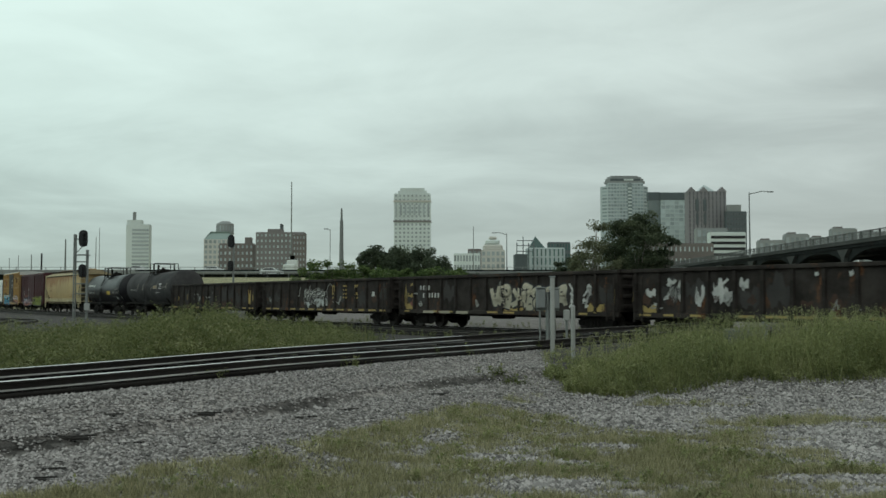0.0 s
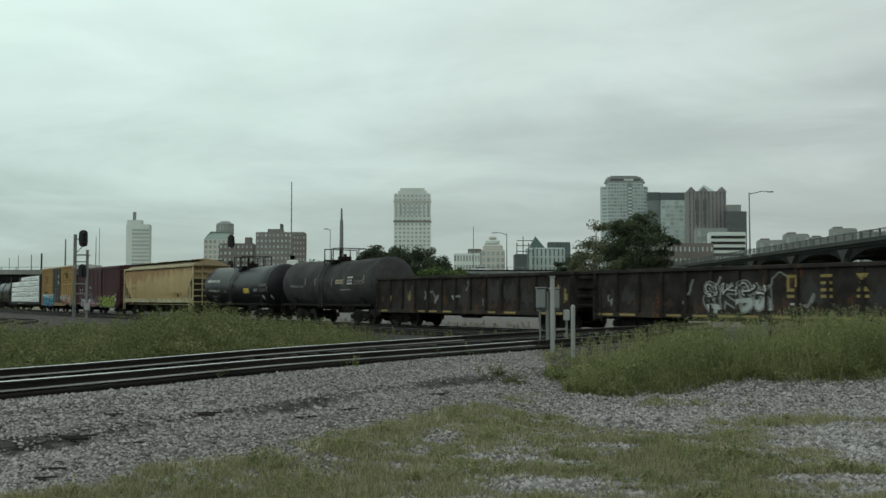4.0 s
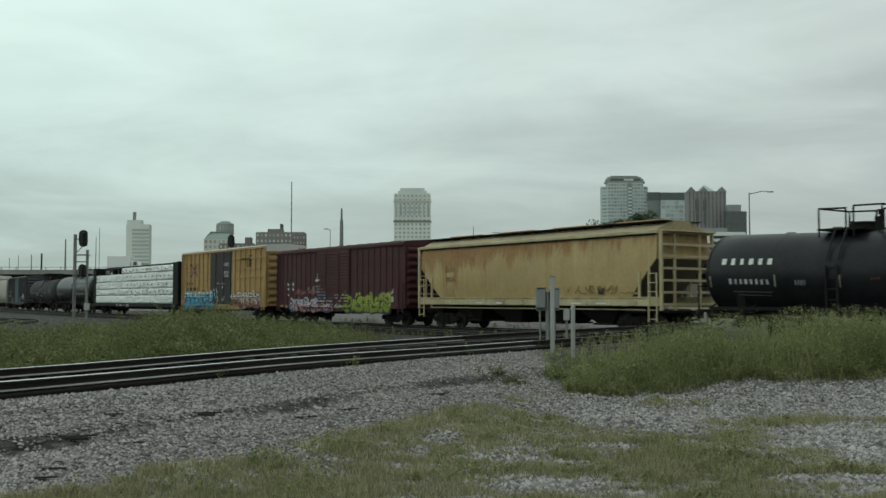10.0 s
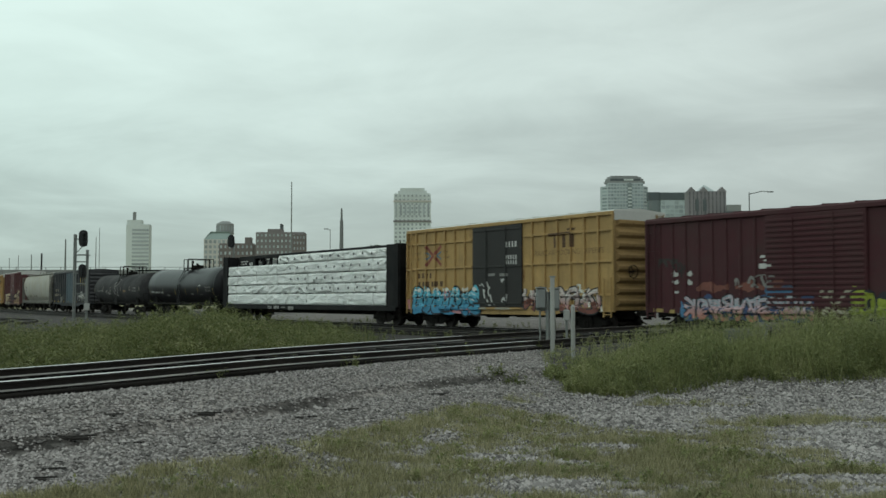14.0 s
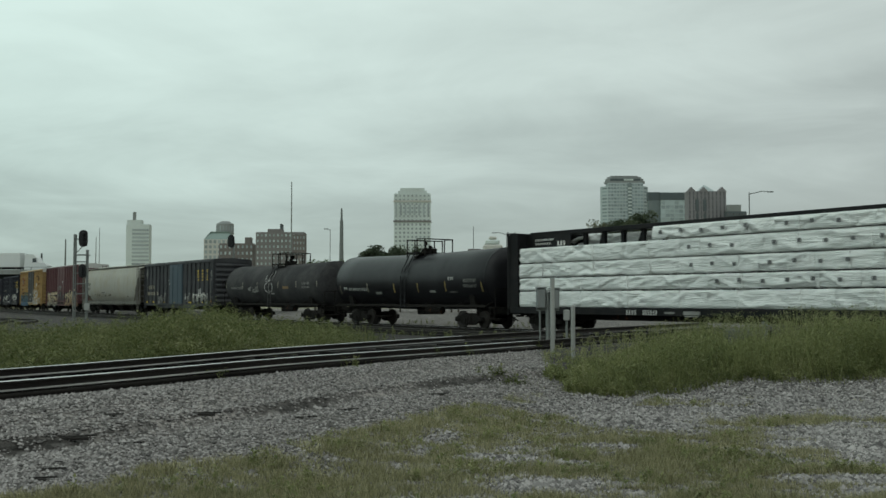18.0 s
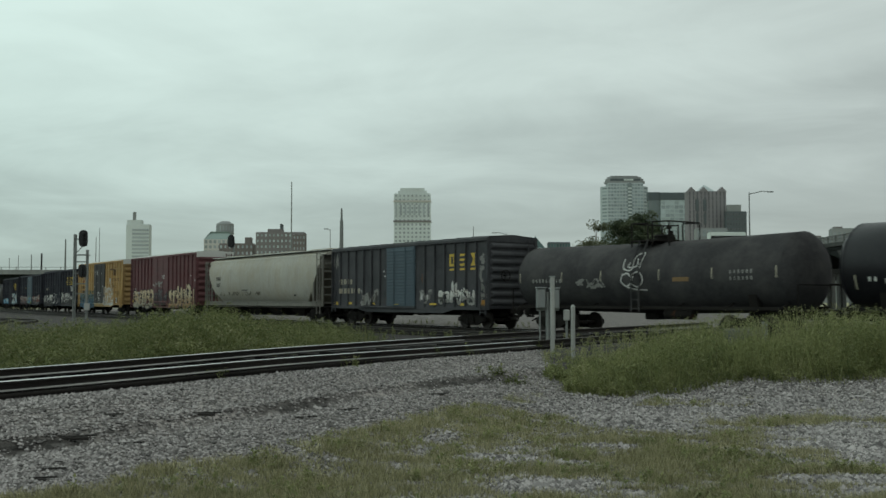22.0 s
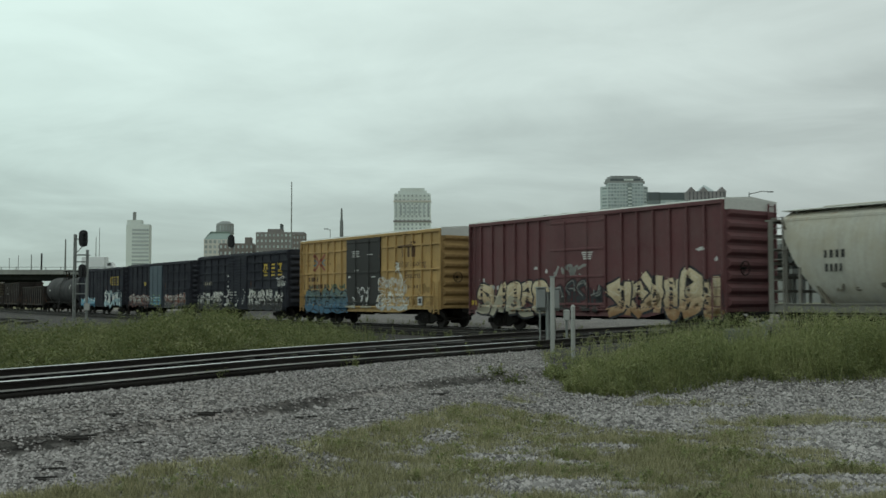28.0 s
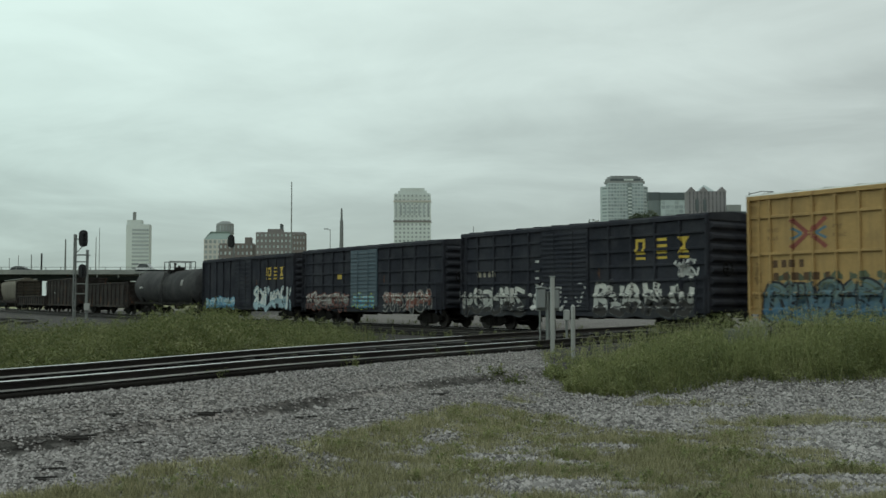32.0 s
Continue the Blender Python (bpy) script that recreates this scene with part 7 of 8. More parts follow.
    m.add([(xa, 601, h), (xc, 601, h), (xb, 601, h + 7.5), (xa, 612, h), (xc, 612, h), (xb, 612, h + 7.5)], [(0, 1, 2), (5, 4, 3), (1, 4, 5, 2), (0, 2, 5, 3)])
    part("peak", m, GREEN_WIN, b)
    tower("low_building", "dark glass office block", 186, 226, 100, 640, dark, GREEN_WIN, 6, 8, first=3)
    fr = thing("steel_frame", "dark open steel frame of a plant", "steel frame")
    m = Mesh()
    for x in (131, 142, 152, 161):
        m.box(across(x, 560) - 0.25, across(x, 560) + 0.25, 560, 560.5, 0, 1.5 + across(100 if x != 142 else 111, 560))
    for z in (85, 95, 104):
        m.box(across(131, 560), across(161, 560), 560, 560.5, 1.5 + across(z, 560) - 0.2, 1.5 + across(z, 560) + 0.2)
    m.box(across(128, 560), across(150, 560), 560.6, 575, 0, 1.5 + across(80, 560))
    part("girder_frame", m, dark, fr)
    # tall group to the right
    D = 1000
    b, a, e, h, dp = tower("bank_tower", "tall pale ribbed tower with chamfered corners and a rounded crown", 293, 356, 206, D, bluish, BLUE_WIN, 34, 12, first=10, share=(0.78, 0.6))
    wl, wr_ = across(283, D), across(366, D)
    for p, q, side in ((wl, a, -1), (e, wr_, 1)):
        outer, inner = (p, q) if side < 0 else (q, p)
        part("corner_bay", Mesh().prism([(inner, D + 0.1), (inner, D + dp), (outer, D + dp), (outer, D + 5)][::side], 0, h - 3), bluish, b)
        for f in range(10, 33):
            z = h / 34 * (f + 0.55)
            lo_, hi_ = (outer + (inner - outer) * 0.15, outer + (inner - outer) * 0.85)
            y0_, y1_ = D + 5 - 4.9 * 0.15, D + 5 - 4.9 * 0.85
            part("window", Mesh().bar((lo_, y0_ - 0.05, z), (hi_, y1_ - 0.05, z), 0.3, 1.7), BLUE_WIN, b)
    part("glass_strip", Mesh().box(across(328, D), across(336, D), D - 0.5, D + 0.2, 0, h), SLATE_WIN, b)
    for f in range(10, 33):
        part("spandrel", Mesh().box(across(328.8, D), across(335.2, D), D - 0.8, D - 0.52, h / 34 * (f + 0.3), h / 34 * (f + 0.75)), white, b)
    crown = Mesh()
    ca, ce = across(289, D), across(360, D)
    for k, (inset, z0, z1) in enumerate(((0, 0, 2.5), (1.2, 2.5, 5.0), (3.0, 5.0, 7.0), (6.0, 7.0, 8.5))):
        crown.prism([(ca + inset, D + 3 + inset), (ca + inset + 4, D + 0.5 + inset), (ce - inset - 4, D + 0.5 + inset), (ce - inset, D + 3 + inset), (ce - inset, D + dp - 3), (ca + inset, D + dp - 3)], h + z0, h + z1)
    part("crown", crown, grey, b)
    part("crown_band", Mesh().box(ca + 5, ce - 5, D + 0.9, D + 1.8, h + 2.7, h + 4.9), dark, b)
    part("sign", Mesh().box(across(322, D), across(339, D), D + 0.5, D + 0.88, h + 2.9, h + 4.6), white, b, "plain white sign on the crown")
    D = 960
    b, a, e, h, dp = tower("glass_tower", "pale glass office tower with a dark green top band", 387, 435, 189, D, LIGHT_GLASS, PALE_WIN, 26, 6, first=8, share=(0.86, 0.8), bands=[(0.935, 1.0, 0.6, dark)])
    part("side_wing", Mesh().box(across(366, D), a, D + 2, D + dp, 0, h, 0.2), SLATE_WIN, b)
    part("side_wing_top", Mesh().box(across(366, D) - 0.5, a, D + 1.6, D + dp, h * 0.935, h + 0.8), dark, b)
    D = 900
    b, a, e, h, dp = tower("stone_tower", "grey-brown stone tower with gabled top and pyramid roof", 435, 503, 191, D, mauve, DARK_WIN, 24, 10, first=9, share=(0.34, 0.9))
    for f0 in (0.1, 0.42, 0.9):
        x = a + (e - a) * f0
        g = Mesh().add([(x - 4, D - 0.6, h), (x + 4, D - 0.6, h), (x, D - 0.6, h + 4.5), (x - 4, D + 8, h), (x + 4, D + 8, h), (x, D + 8, h + 4.5)], [(0, 1, 2), (5, 4, 3), (1, 4, 5, 2), (0, 2, 5, 3), (0, 3, 4, 1)])
        part("gable", g, mauve, b)
    for f0 in (0.24, 0.44):
        x = a + (e - a) * f0
        part("tall_window", Mesh().box(x - 1.5, x + 1.5, D - 0.5, D + 0.2, h * 0.82, h * 0.93), dark, b)
        part("tall_window", Mesh().box(x - 1.2, x + 1.2, D - 0.5, D + 0.2, h * 0.70, h * 0.80), dark, b)
    x = a + (e - a) * 0.55
    py = Mesh().add([(x - 9, D + 6, h), (x + 9, D + 6, h), (x + 9, D + 24, h), (x - 9, D + 24, h), (x - 1, D + 14, h + 8)], [(0, 1, 4), (1, 2, 4), (2, 3, 4), (3, 0, 4), (3, 2, 1, 0)])
    part("pyramid_roof", py, LIGHT_GLASS, b)
    b, a, e, h, dp = tower("office_tower", "dark rounded-top office tower with a white penthouse", 503, 539, 155, 880, dark, DARK_WIN, 18, 7, first=7, share=(0.5, 0.4), roof_boxes=[(506, 530, 155, 168, grey)])
    b, a, e, h, dp = tower("parking_deck", "white banded low parking structure", 474, 537, 118, 700, white, DARK, 6, 0)
    for i in range(4):
        part("opening", Mesh().box(a + 0.5, e - 0.5, 699.7, 700.1, h * (0.66 + 0.085 * i), h * (0.70 + 0.085 * i)), DARK, b)
    tower("low_building", "grey low block beside the parking structure", 450, 505, 125, 720, grey, WIN, 7, 6, first=4)
    tower("brick_building", "long low brown brick warehouse", 370, 480, 98, 600, brick, PALE_WIN, 5, 14, first=2, share=(0.3, 0.4))
    for p, q, t in ((607, 650, 114), (690, 735, 124), (745, 800, 118), (560, 606, 103), (652, 690, 108)):
        tower("low_building", "low grey roof building behind the ramp", p, q, t, 420, grey, WIN, 4, 5, first=2, roof_boxes=[(p + 6, p + 20, t, t + 5, brown), (q - 16, q - 6, t, t + 3, white)])


build_downtown()


# ---- poles, masts and signals ----
def pole_thing(name, label, x, foot, head, D, r=0.12, arm=0.0, lamp=True, mat=None, taper=0.6):
    t = thing(name, label, "pole")
    X, z1 = across(x, D), 1.5 + across(head, D)
    part("shaft", Mesh().tube((X, D, foot), (X, D, z1), r, r * taper, sides=10), mat or POLE, t)
    if arm:
        A = across(arm, D)
        m = Mesh().tube((X, D, z1 - 0.3), (X + A * 0.6, D, z1 + 0.15), r * 0.5, sides=8)
        m.tube((X + A * 0.6, D, z1 + 0.15), (X + A, D, z1 + 0.1), r * 0.45, sides=8)
        part("arm", m, mat or POLE, t)
        part("lamp_head", Mesh().box(X + A - 0.45, X + A + 0.45, D - 0.2, D + 0.2, z1 - 0.02, z1 + 0.16, 0.05), CABINET, t)
    return t


pole_thing("street_lamp", "tall grey street lamp with a curved arm on the ramp", 544, 8.2, 190, 155, 0.14, 38)
pole_thing("street_lamp", "grey street lamp with a curved arm", 113, DECK, 117, 200, 0.12, -22)
pole_thing("street_lamp", "small grey street lamp with an arm", -200, DECK, 124, 200, 0.09, -7)
pole_thing("mast", "thin grey floodlight mast", -269, 0, 209, 420, 0.35, 0)
pole_thing("mast", "thin grey pole beyond the yard", 54, 0, 129, 230, 0.12)
for x, h, D, r in ((-669, 106, 260, 0.30), (-652, 115, 260, 0.22), (-609, 127, 240, 0.10), (-615, 110, 240, 0.14), (-729, 79, 230, 0.16), (-752, 78, 230, 0.1), (-768, 73, 230, 0.1)):
    pole_thing("mast", "grey pole beside the viaduct", x, 0, h, D, r)
pole_thing("mast", "short dark pole beside the viaduct", -711, 0, 81, 228, 0.30, mat=DARK)
ob = thing("chimney", "tall tapering concrete chimney", "chimney")
D = 600
part("stack", Mesh().tube((across(-180, D), D, 0), (across(-180, D), D, 1.5 + across(140, D)), 1.7, 1.0, sides=14), grey_stack := facade("grey_stack_concrete", (0.16, 0.17, 0.17)), ob)
part("lining", Mesh().tube((across(-180, D), D, 1.5 + across(140, D)), (across(-180, D), D, 1.5 + across(161, D)), 0.7, 0.5, sides=10), grey_stack, ob)
ob = thing("monument", "white angular monument at the foot of the mast", "monument")
m = Mesh()
for k, (a, b, h) in enumerate(((-284, -262, 62), (-278, -258, 70), (-272, -264, 78))):
    m.box(across(a, 400), across(b, 400), 400 + k, 404 - k, 0, 1.5 + across(h, 400), 0.4)
part("base", m, facade("monument_white", (0.6, 0.62, 0.6)), ob)


def signal_head(parent, x, y, z, s=1.0):
    hd = Mesh()
    n, ring = 20, []
    for k in range(n):
        a = 2 * math.pi * k / n
        ring.append((x + 0.30 * s * math.cos(a), z + (0.27 if math.sin(a) > 0 else -0.27) * s + 0.30 * s * math.sin(a)))
    plate(hd, ring, y - 0.03, y + 0.03)
    hd.box(x - 0.17 * s, x + 0.17 * s, y + 0.03, y + 0.35, z - 0.5 * s, z + 0.5 * s, 0.03)
    h = part("signal_head", hd, DARK, parent, "black oval signal head")
    for dz in (-0.3, 0, 0.3):
        part("lens_hood", Mesh().tube((x, y - 0.25, z + dz * s), (x, y - 0.03, z + dz * s), 0.12 * s, sides=12), DARK, h)


def build_signals():
    Y = 70.0
    sg = thing("railway_signal", "grey mast signal with two black heads and a ladder", "railway signal", group="railway signals")
    X = across(-630, Y)
    g = ground_z(X, Y)
    part("mast", Mesh().tube((X, Y, g), (X, Y, 5.0), 0.10, sides=10), POLE, sg)
    signal_head(sg, across(-636, Y), Y - 0.2, 5.80, 1.05)
    signal_head(sg, across(-637, Y), Y - 0.2, 3.50, 0.85)
    L = across(-652, Y)
    lad = Mesh()
    for yy in (Y - 0.2, Y + 0.2):
        lad.tube((L, yy, g), (L, yy, 6.1), 0.05, sides=6)
    z = 0.4
    while z < 6.0:
        lad.bar((L, Y - 0.2, z), (L, Y + 0.2, z), 0.03)
        z += 0.33
    part("ladder", lad, POLE, sg)
    br = Mesh()
    for z in (5.75, 4.65, 4.15, 3.35, 2.6, 1.9):
        br.bar((L, Y, z), (X, Y, z), 0.08)
    br.bar((L, Y, 4.7), (X, Y, 5.6), 0.05)
    br.box(L, X + 0.1, Y - 0.3, Y + 0.3, 4.60, 4.66)
    part("bracket", br, POLE, sg)
    part("junction_box", Mesh().box(X - 0.1, X + 0.28, Y - 0.25, Y - 0.08, 0.72, 1.22, 0.02), WHITE_PAINT, sg, "small white junction box")
    part("footing", Mesh().box(X - 0.3, X + 0.3, Y - 0.3, Y + 0.3, g - 0.3, g + 0.15, 0.03), CONCRETE, sg)
    Y = 112.0
    s2 = thing("railway_signal", "tall grey mast signal with two black heads", "railway signal", group="railway signals")
    X = across(-371, Y)
    part("mast", Mesh().tube((X, Y, ground_z(X, Y)), (X, Y, 8.1), 0.12, sides=10), POLE, s2)
    signal_head(s2, X - 0.25, Y - 0.2, 8.05, 1.3)
    signal_head(s2, X - 0.3, Y - 0.2, 5.25, 1.1)


build_signals()


def build_trackside():
    g = ground_z(2.0, 18.1)
    a = thing("marker_post", "white steel post with rusty top beside the track", "marker post")
    part("post", Mesh().box(1.962, 2.038, 18.06, 18.14, g - 0.3, 1.90, 0.012), WHITE_PAINT, a)
    part("cap", Mesh().box(1.945, 2.055, 18.05, 18.15, 1.90, 1.925, 0.008), CABINET, a)
    b = thing("marker_post", "short white post beside the track", "marker post")
    part("post", Mesh().tube((2.40, 18.3, ground_z(2.4, 18.3) - 0.3), (2.40, 18.3, 1.36), 0.04, sides=10), WHITE_PAINT, b)
    part("cap", Mesh().tube((2.40, 18.3, 1.36), (2.40, 18.3, 1.40), 0.045, 0.015, sides=10), WHITE_PAINT, b)
    c = thing("relay_cabinet", "pair of pale grey relay cabinets on a pole stand", "relay cabinet")
    Y = 21.0
    for x0, x1, z0, z1 in ((166, 182, 1.30, 1.73), (190, 206, 1.29, 1.72)):
        bx = part("cabinet", Mesh().box(across(x0, Y), across(x1, Y), Y, Y + 0.25, z0, z1, 0.02), CABINET, c)
        part("door", Mesh().box(across(x0, Y) + 0.02, across(x1, Y) - 0.02, Y - 0.012, Y - 0.002, z0 + 0.03, z1 - 0.03, 0.004), CABINET, bx)
        part("hood", Mesh().box(across(x0, Y) - 0.015, across(x1, Y) + 0.015, Y - 0.03, Y + 0.27, z1, z1 + 0.03, 0.008), CABINET, bx)
    s = Mesh()
    gz = ground_z(across(186, Y), Y)
    s.tube((across(186, Y), Y + 0.12, gz - 0.3), (across(186, Y), Y + 0.12, 1.66), 0.045, sides=8)
    s.bar((across(166, Y), Y + 0.12, 1.28), (across(206, Y), Y + 0.12, 1.28), 0.05)
    for x in (172, 198):
        s.tube((across(x, Y), Y + 0.1, gz - 0.2), (across(x, Y), Y + 0.1, 1.3), 0.02, sides=6)
    part("stand", s, RAILING, c)
    d = thing("junction_box", "small white junction box on a stub pole", "junction box")
    part("box", Mesh().box(across(214, Y), across(224, Y), Y, Y + 0.15, 1.05, 1.28, 0.015), WHITE_PAINT, d)
    part("stub", Mesh().tube((across(219, Y), Y + 0.07, ground_z(across(219, Y), Y) - 0.2), (across(219, Y), Y + 0.07, 1.05), 0.025, sides=8), RAILING, d)
    e = thing("track_box", "low concrete track box half hidden in weeds", "track box")
    Y = 23.0
    part("body", Mesh().box(across(505, Y), across(572, Y), Y, Y + 0.5, 0.3, 0.80, 0.03), CONCRETE, e)
    part("marker", Mesh().box(across(562, Y), across(572, Y), Y - 0.06, Y - 0.01, 0.3, 0.98, 0.015), CABINET, e)


build_trackside()


# ---- plants ----
LEAF = leafy("tree_leaves", [(0.15, (0.040, 0.052, 0.034)), (0.5, (0.062, 0.080, 0.050)), (0.85, (0.10, 0.122, 0.074))], lift=0.25)
OLIVE_LEAF = leafy("olive_tree_leaves", [(0.15, (0.036, 0.050, 0.028)), (0.5, (0.066, 0.084, 0.046)), (0.85, (0.125, 0.140, 0.080))], lift=0.3, clump=0.5)
THIN_LEAF = leafy("thin_tree_leaves", [(0.15, (0.070, 0.080, 0.044)), (0.5, (0.115, 0.125, 0.070)), (0.85, (0.19, 0.195, 0.115))], lift=0.35)
SHRUB = leafy("shrub_leaves", [(0.2, (0.036, 0.060, 0.020)), (0.5, (0.085, 0.130, 0.042)), (0.8, (0.16, 0.20, 0.075))], lift=0.4)
WEED = leafy("weed_leaves", [(0.15, (0.080, 0.096, 0.036)), (0.45, (0.140, 0.158, 0.060)), (0.75, (0.220, 0.228, 0.096)), (0.97, (0.40, 0.385, 0.22))], lift=0.4, clump=1.2)
MOUND_WEED = leafy("mound_weed_leaves", [(0.15, (0.100, 0.122, 0.048)), (0.45, (0.188, 0.208, 0.084)), (0.75, (0.300, 0.308, 0.138)), (0.97, (0.53, 0.50, 0.31))], lift=0.4, clump=1.3)
SEED = leafy("seed_heads", [(0.2, (0.15, 0.15, 0.065)), (0.8, (0.32, 0.31, 0.18))])
BARK = paint("tree_bark", (0.10, 0.085, 0.07), 0.9, 0, 0.3, 3, bump=0.03)
PALE_BARK = paint("pale_bark", (0.26, 0.24, 0.21), 0.9, 0, 0.3, 3, bump=0.03)


def tree(name, label, x, y, tall, spread, leaves=5000, leaf=0.28, mat=None, seed=0, low=0.25, bark=None, squash=0.8, dome=0):
    """A tapered trunk with limbs; clumps of leaves sit round the limb ends with gaps between."""
    rng = random.Random(seed)
    g = ground_z(x, y)
    t = thing(name, label, "tree" if tall > 6 else "shrub")
    wood, tips = Mesh(), []
    fork = g + tall * (low + 0.08)
    wood.tube((x, y, g - 0.3), (x, y, fork), tall * 0.028, tall * 0.02, sides=9)
    n = 9 if tall > 6 else 6
    for i in range(n):
        a = 2 * math.pi * i / n + rng.uniform(-0.3, 0.3)
        out = spread * rng.uniform(0.35, 0.78)
        up = g + tall * rng.uniform(low + 0.28, 0.86)
        if i == 0:
            out, up = spread * 0.1, g + tall * 0.88
        mid = Vector((x + out * 0.45 * math.cos(a), y + out * 0.45 * math.sin(a), fork + (up - fork) * 0.55))
        end = Vector((x + out * math.cos(a), y + out * math.sin(a), up))
        wood.tube((x, y, fork - 0.2), mid, tall * 0.014, tall * 0.009, sides=7)
        wood.tube(mid, end, tall * 0.009, tall * 0.003, sides=6)
        tips += [end, mid.lerp(end, 0.5)]
        for _ in range(3):
            b = rng.uniform(0, 2 * math.pi)
            tip = end + Vector((math.cos(b), math.sin(b), rng.uniform(-0.4, 0.6))) * spread * 0.26
            wood.tube(mid.lerp(end, rng.uniform(0.5, 1)), tip, tall * 0.004, tall * 0.0015, sides=5)
            tips.append(tip)
    part("trunk", wood, bark or BARK, t)
    crown = Mesh()
    clumps = []
    for p in tips:
        clumps.append((p, spread * rng.uniform(0.16, 0.30)))
    # a dense rounded crown has more clumps, all through an upright oval
    for _ in range(dome):
        d = Vector((rng.gauss(0, 1), rng.gauss(0, 1), rng.gauss(0, 1))).normalized() * rng.uniform(0.55, 0.88)
        clumps.append((Vector((x + d.x * spread, y + d.y * spread, g + tall * (0.52 + 0.46 * d.z))), spread * rng.uniform(0.14, 0.22)))
    per = max(1, leaves // len(clumps))
    v, f = [], []
    for c, r in clumps:
        for _ in range(per):
            d = Vector((rng.gauss(0, 1), rng.gauss(0, 1), rng.gauss(0, 1))).normalized() * r * rng.random() ** 0.4
            d.z *= squash
            p = c + d
            s = leaf * rng.uniform(0.6, 1.4)
            u = Vector((rng.gauss(0, 1), rng.gauss(0, 1), rng.gauss(0, 0.6))).normalized() * s
            w = u.cross(Vector((rng.gauss(0, 1), rng.gauss(0, 1), rng.gauss(0, 1)))).normalized() * s * 0.6
            k = len(v)
            v += [tuple(p - u), tuple(p + w * 0.8), tuple(p + u), tuple(p - w * 0.8)]
            f.append((k, k + 1, k + 2, k + 3))
    crown.v, crown.f, crown.smooth = v, f, [False] * len(f)
    part("crown", crown, mat or LEAF, t)
    return t


def build_trees():
    B = "broad dark green tree behind the rail yard"
    tree("tree", "broad rounded grey-green tree behind the rail yard", across(-40, 174), 174, 7.9, 5.7, 22000, 0.20, seed=1, low=0.0, dome=110)
    tree("tree", B, across(-82, 178), 178, 6.6, 4.6, 9000, 0.20, seed=2, low=0.0, dome=50)
    tree("tree", "rounded dark green tree behind the rail yard", across(-122, 178), 178, 6.3, 3.3, 8000, 0.20, seed=3, low=0.0, dome=50)
    tree("tree", "tall leafy tree with pale limbs beside the ramp", across(344, 150), 150, 15.2, 5.7, 36000, 0.17, mat=OLIVE_LEAF, seed=4, low=0.10, bark=PALE_BARK, dome=90)
    tree("tree", "leafy tree with pale limbs beside the ramp", across(394, 152), 152, 12.2, 2.5, 5000, 0.17, seed=8, low=0.10, bark=PALE_BARK, dome=8)
    tree("tree", "thin-leaved tree with pale bare limbs", across(268, 147), 147, 13.7, 4.0, 8000, 0.15, mat=THIN_LEAF, seed=5, low=0.12, bark=PALE_BARK, dome=10)
    tree("tree", "small dark tree below the skyline", across(246, 160), 160, 9.7, 3.3, 8000, 0.17, seed=6, low=0.0, dome=36)
    tree("tree", "small dark tree below the skyline", across(214, 162), 162, 8.4, 2.4, 5000, 0.17, seed=7, low=0.0, dome=20)
    tree("tree", "low dark tree at the foot of the ramp", across(330, 156), 156, 7.6, 3.4, 6000, 0.18, seed=14, low=0.0, dome=24)
    rng = random.Random(12)
    for i in range(14):
        Y = rng.uniform(180, 194)
        tree("shrub", "dark green roadside shrub under the viaduct", across(-5 + i * 27 + rng.uniform(-8, 8), Y), Y, rng.uniform(4.8, 7.0), rng.uniform(2.4, 3.4), 1500, 0.3, LEAF, 80 + i, 0.0)
    rng = random.Random(9)
    for i in range(11):
        xx = -225 + i * 26 + rng.uniform(-8, 8)
        Y = rng.uniform(112, 128)
        tall = {0: 6.2, 1: 6.5, 2: 6.2, 3: 5.8}.get(i, rng.uniform(4.6, 5.4))
        if i == 8:
            tall = 5.6
        tree("shrub", "bright green shrub on the bank behind the train", across(xx, Y), Y, tall, rng.uniform(2.2, 3.0), 2600, 0.15, SHRUB, 30 + i, 0.05)
    for i in range(5):
        Y = rng.uniform(150, 165)
        tree("shrub", "green shrub below the ramp", across(150 + i * 40, Y), Y, rng.uniform(3.6, 5.2), rng.uniform(2, 3), 1500, 0.2, LEAF, 60 + i, 0.08)


build_trees()


def heights_at(stops, v):
    for (a, p), (b, q) in zip(stops, stops[1:]):
        if v <= b:
            return p + (q - p) * max(0, (v - a) / (b - a))
    return stops[-1][1]


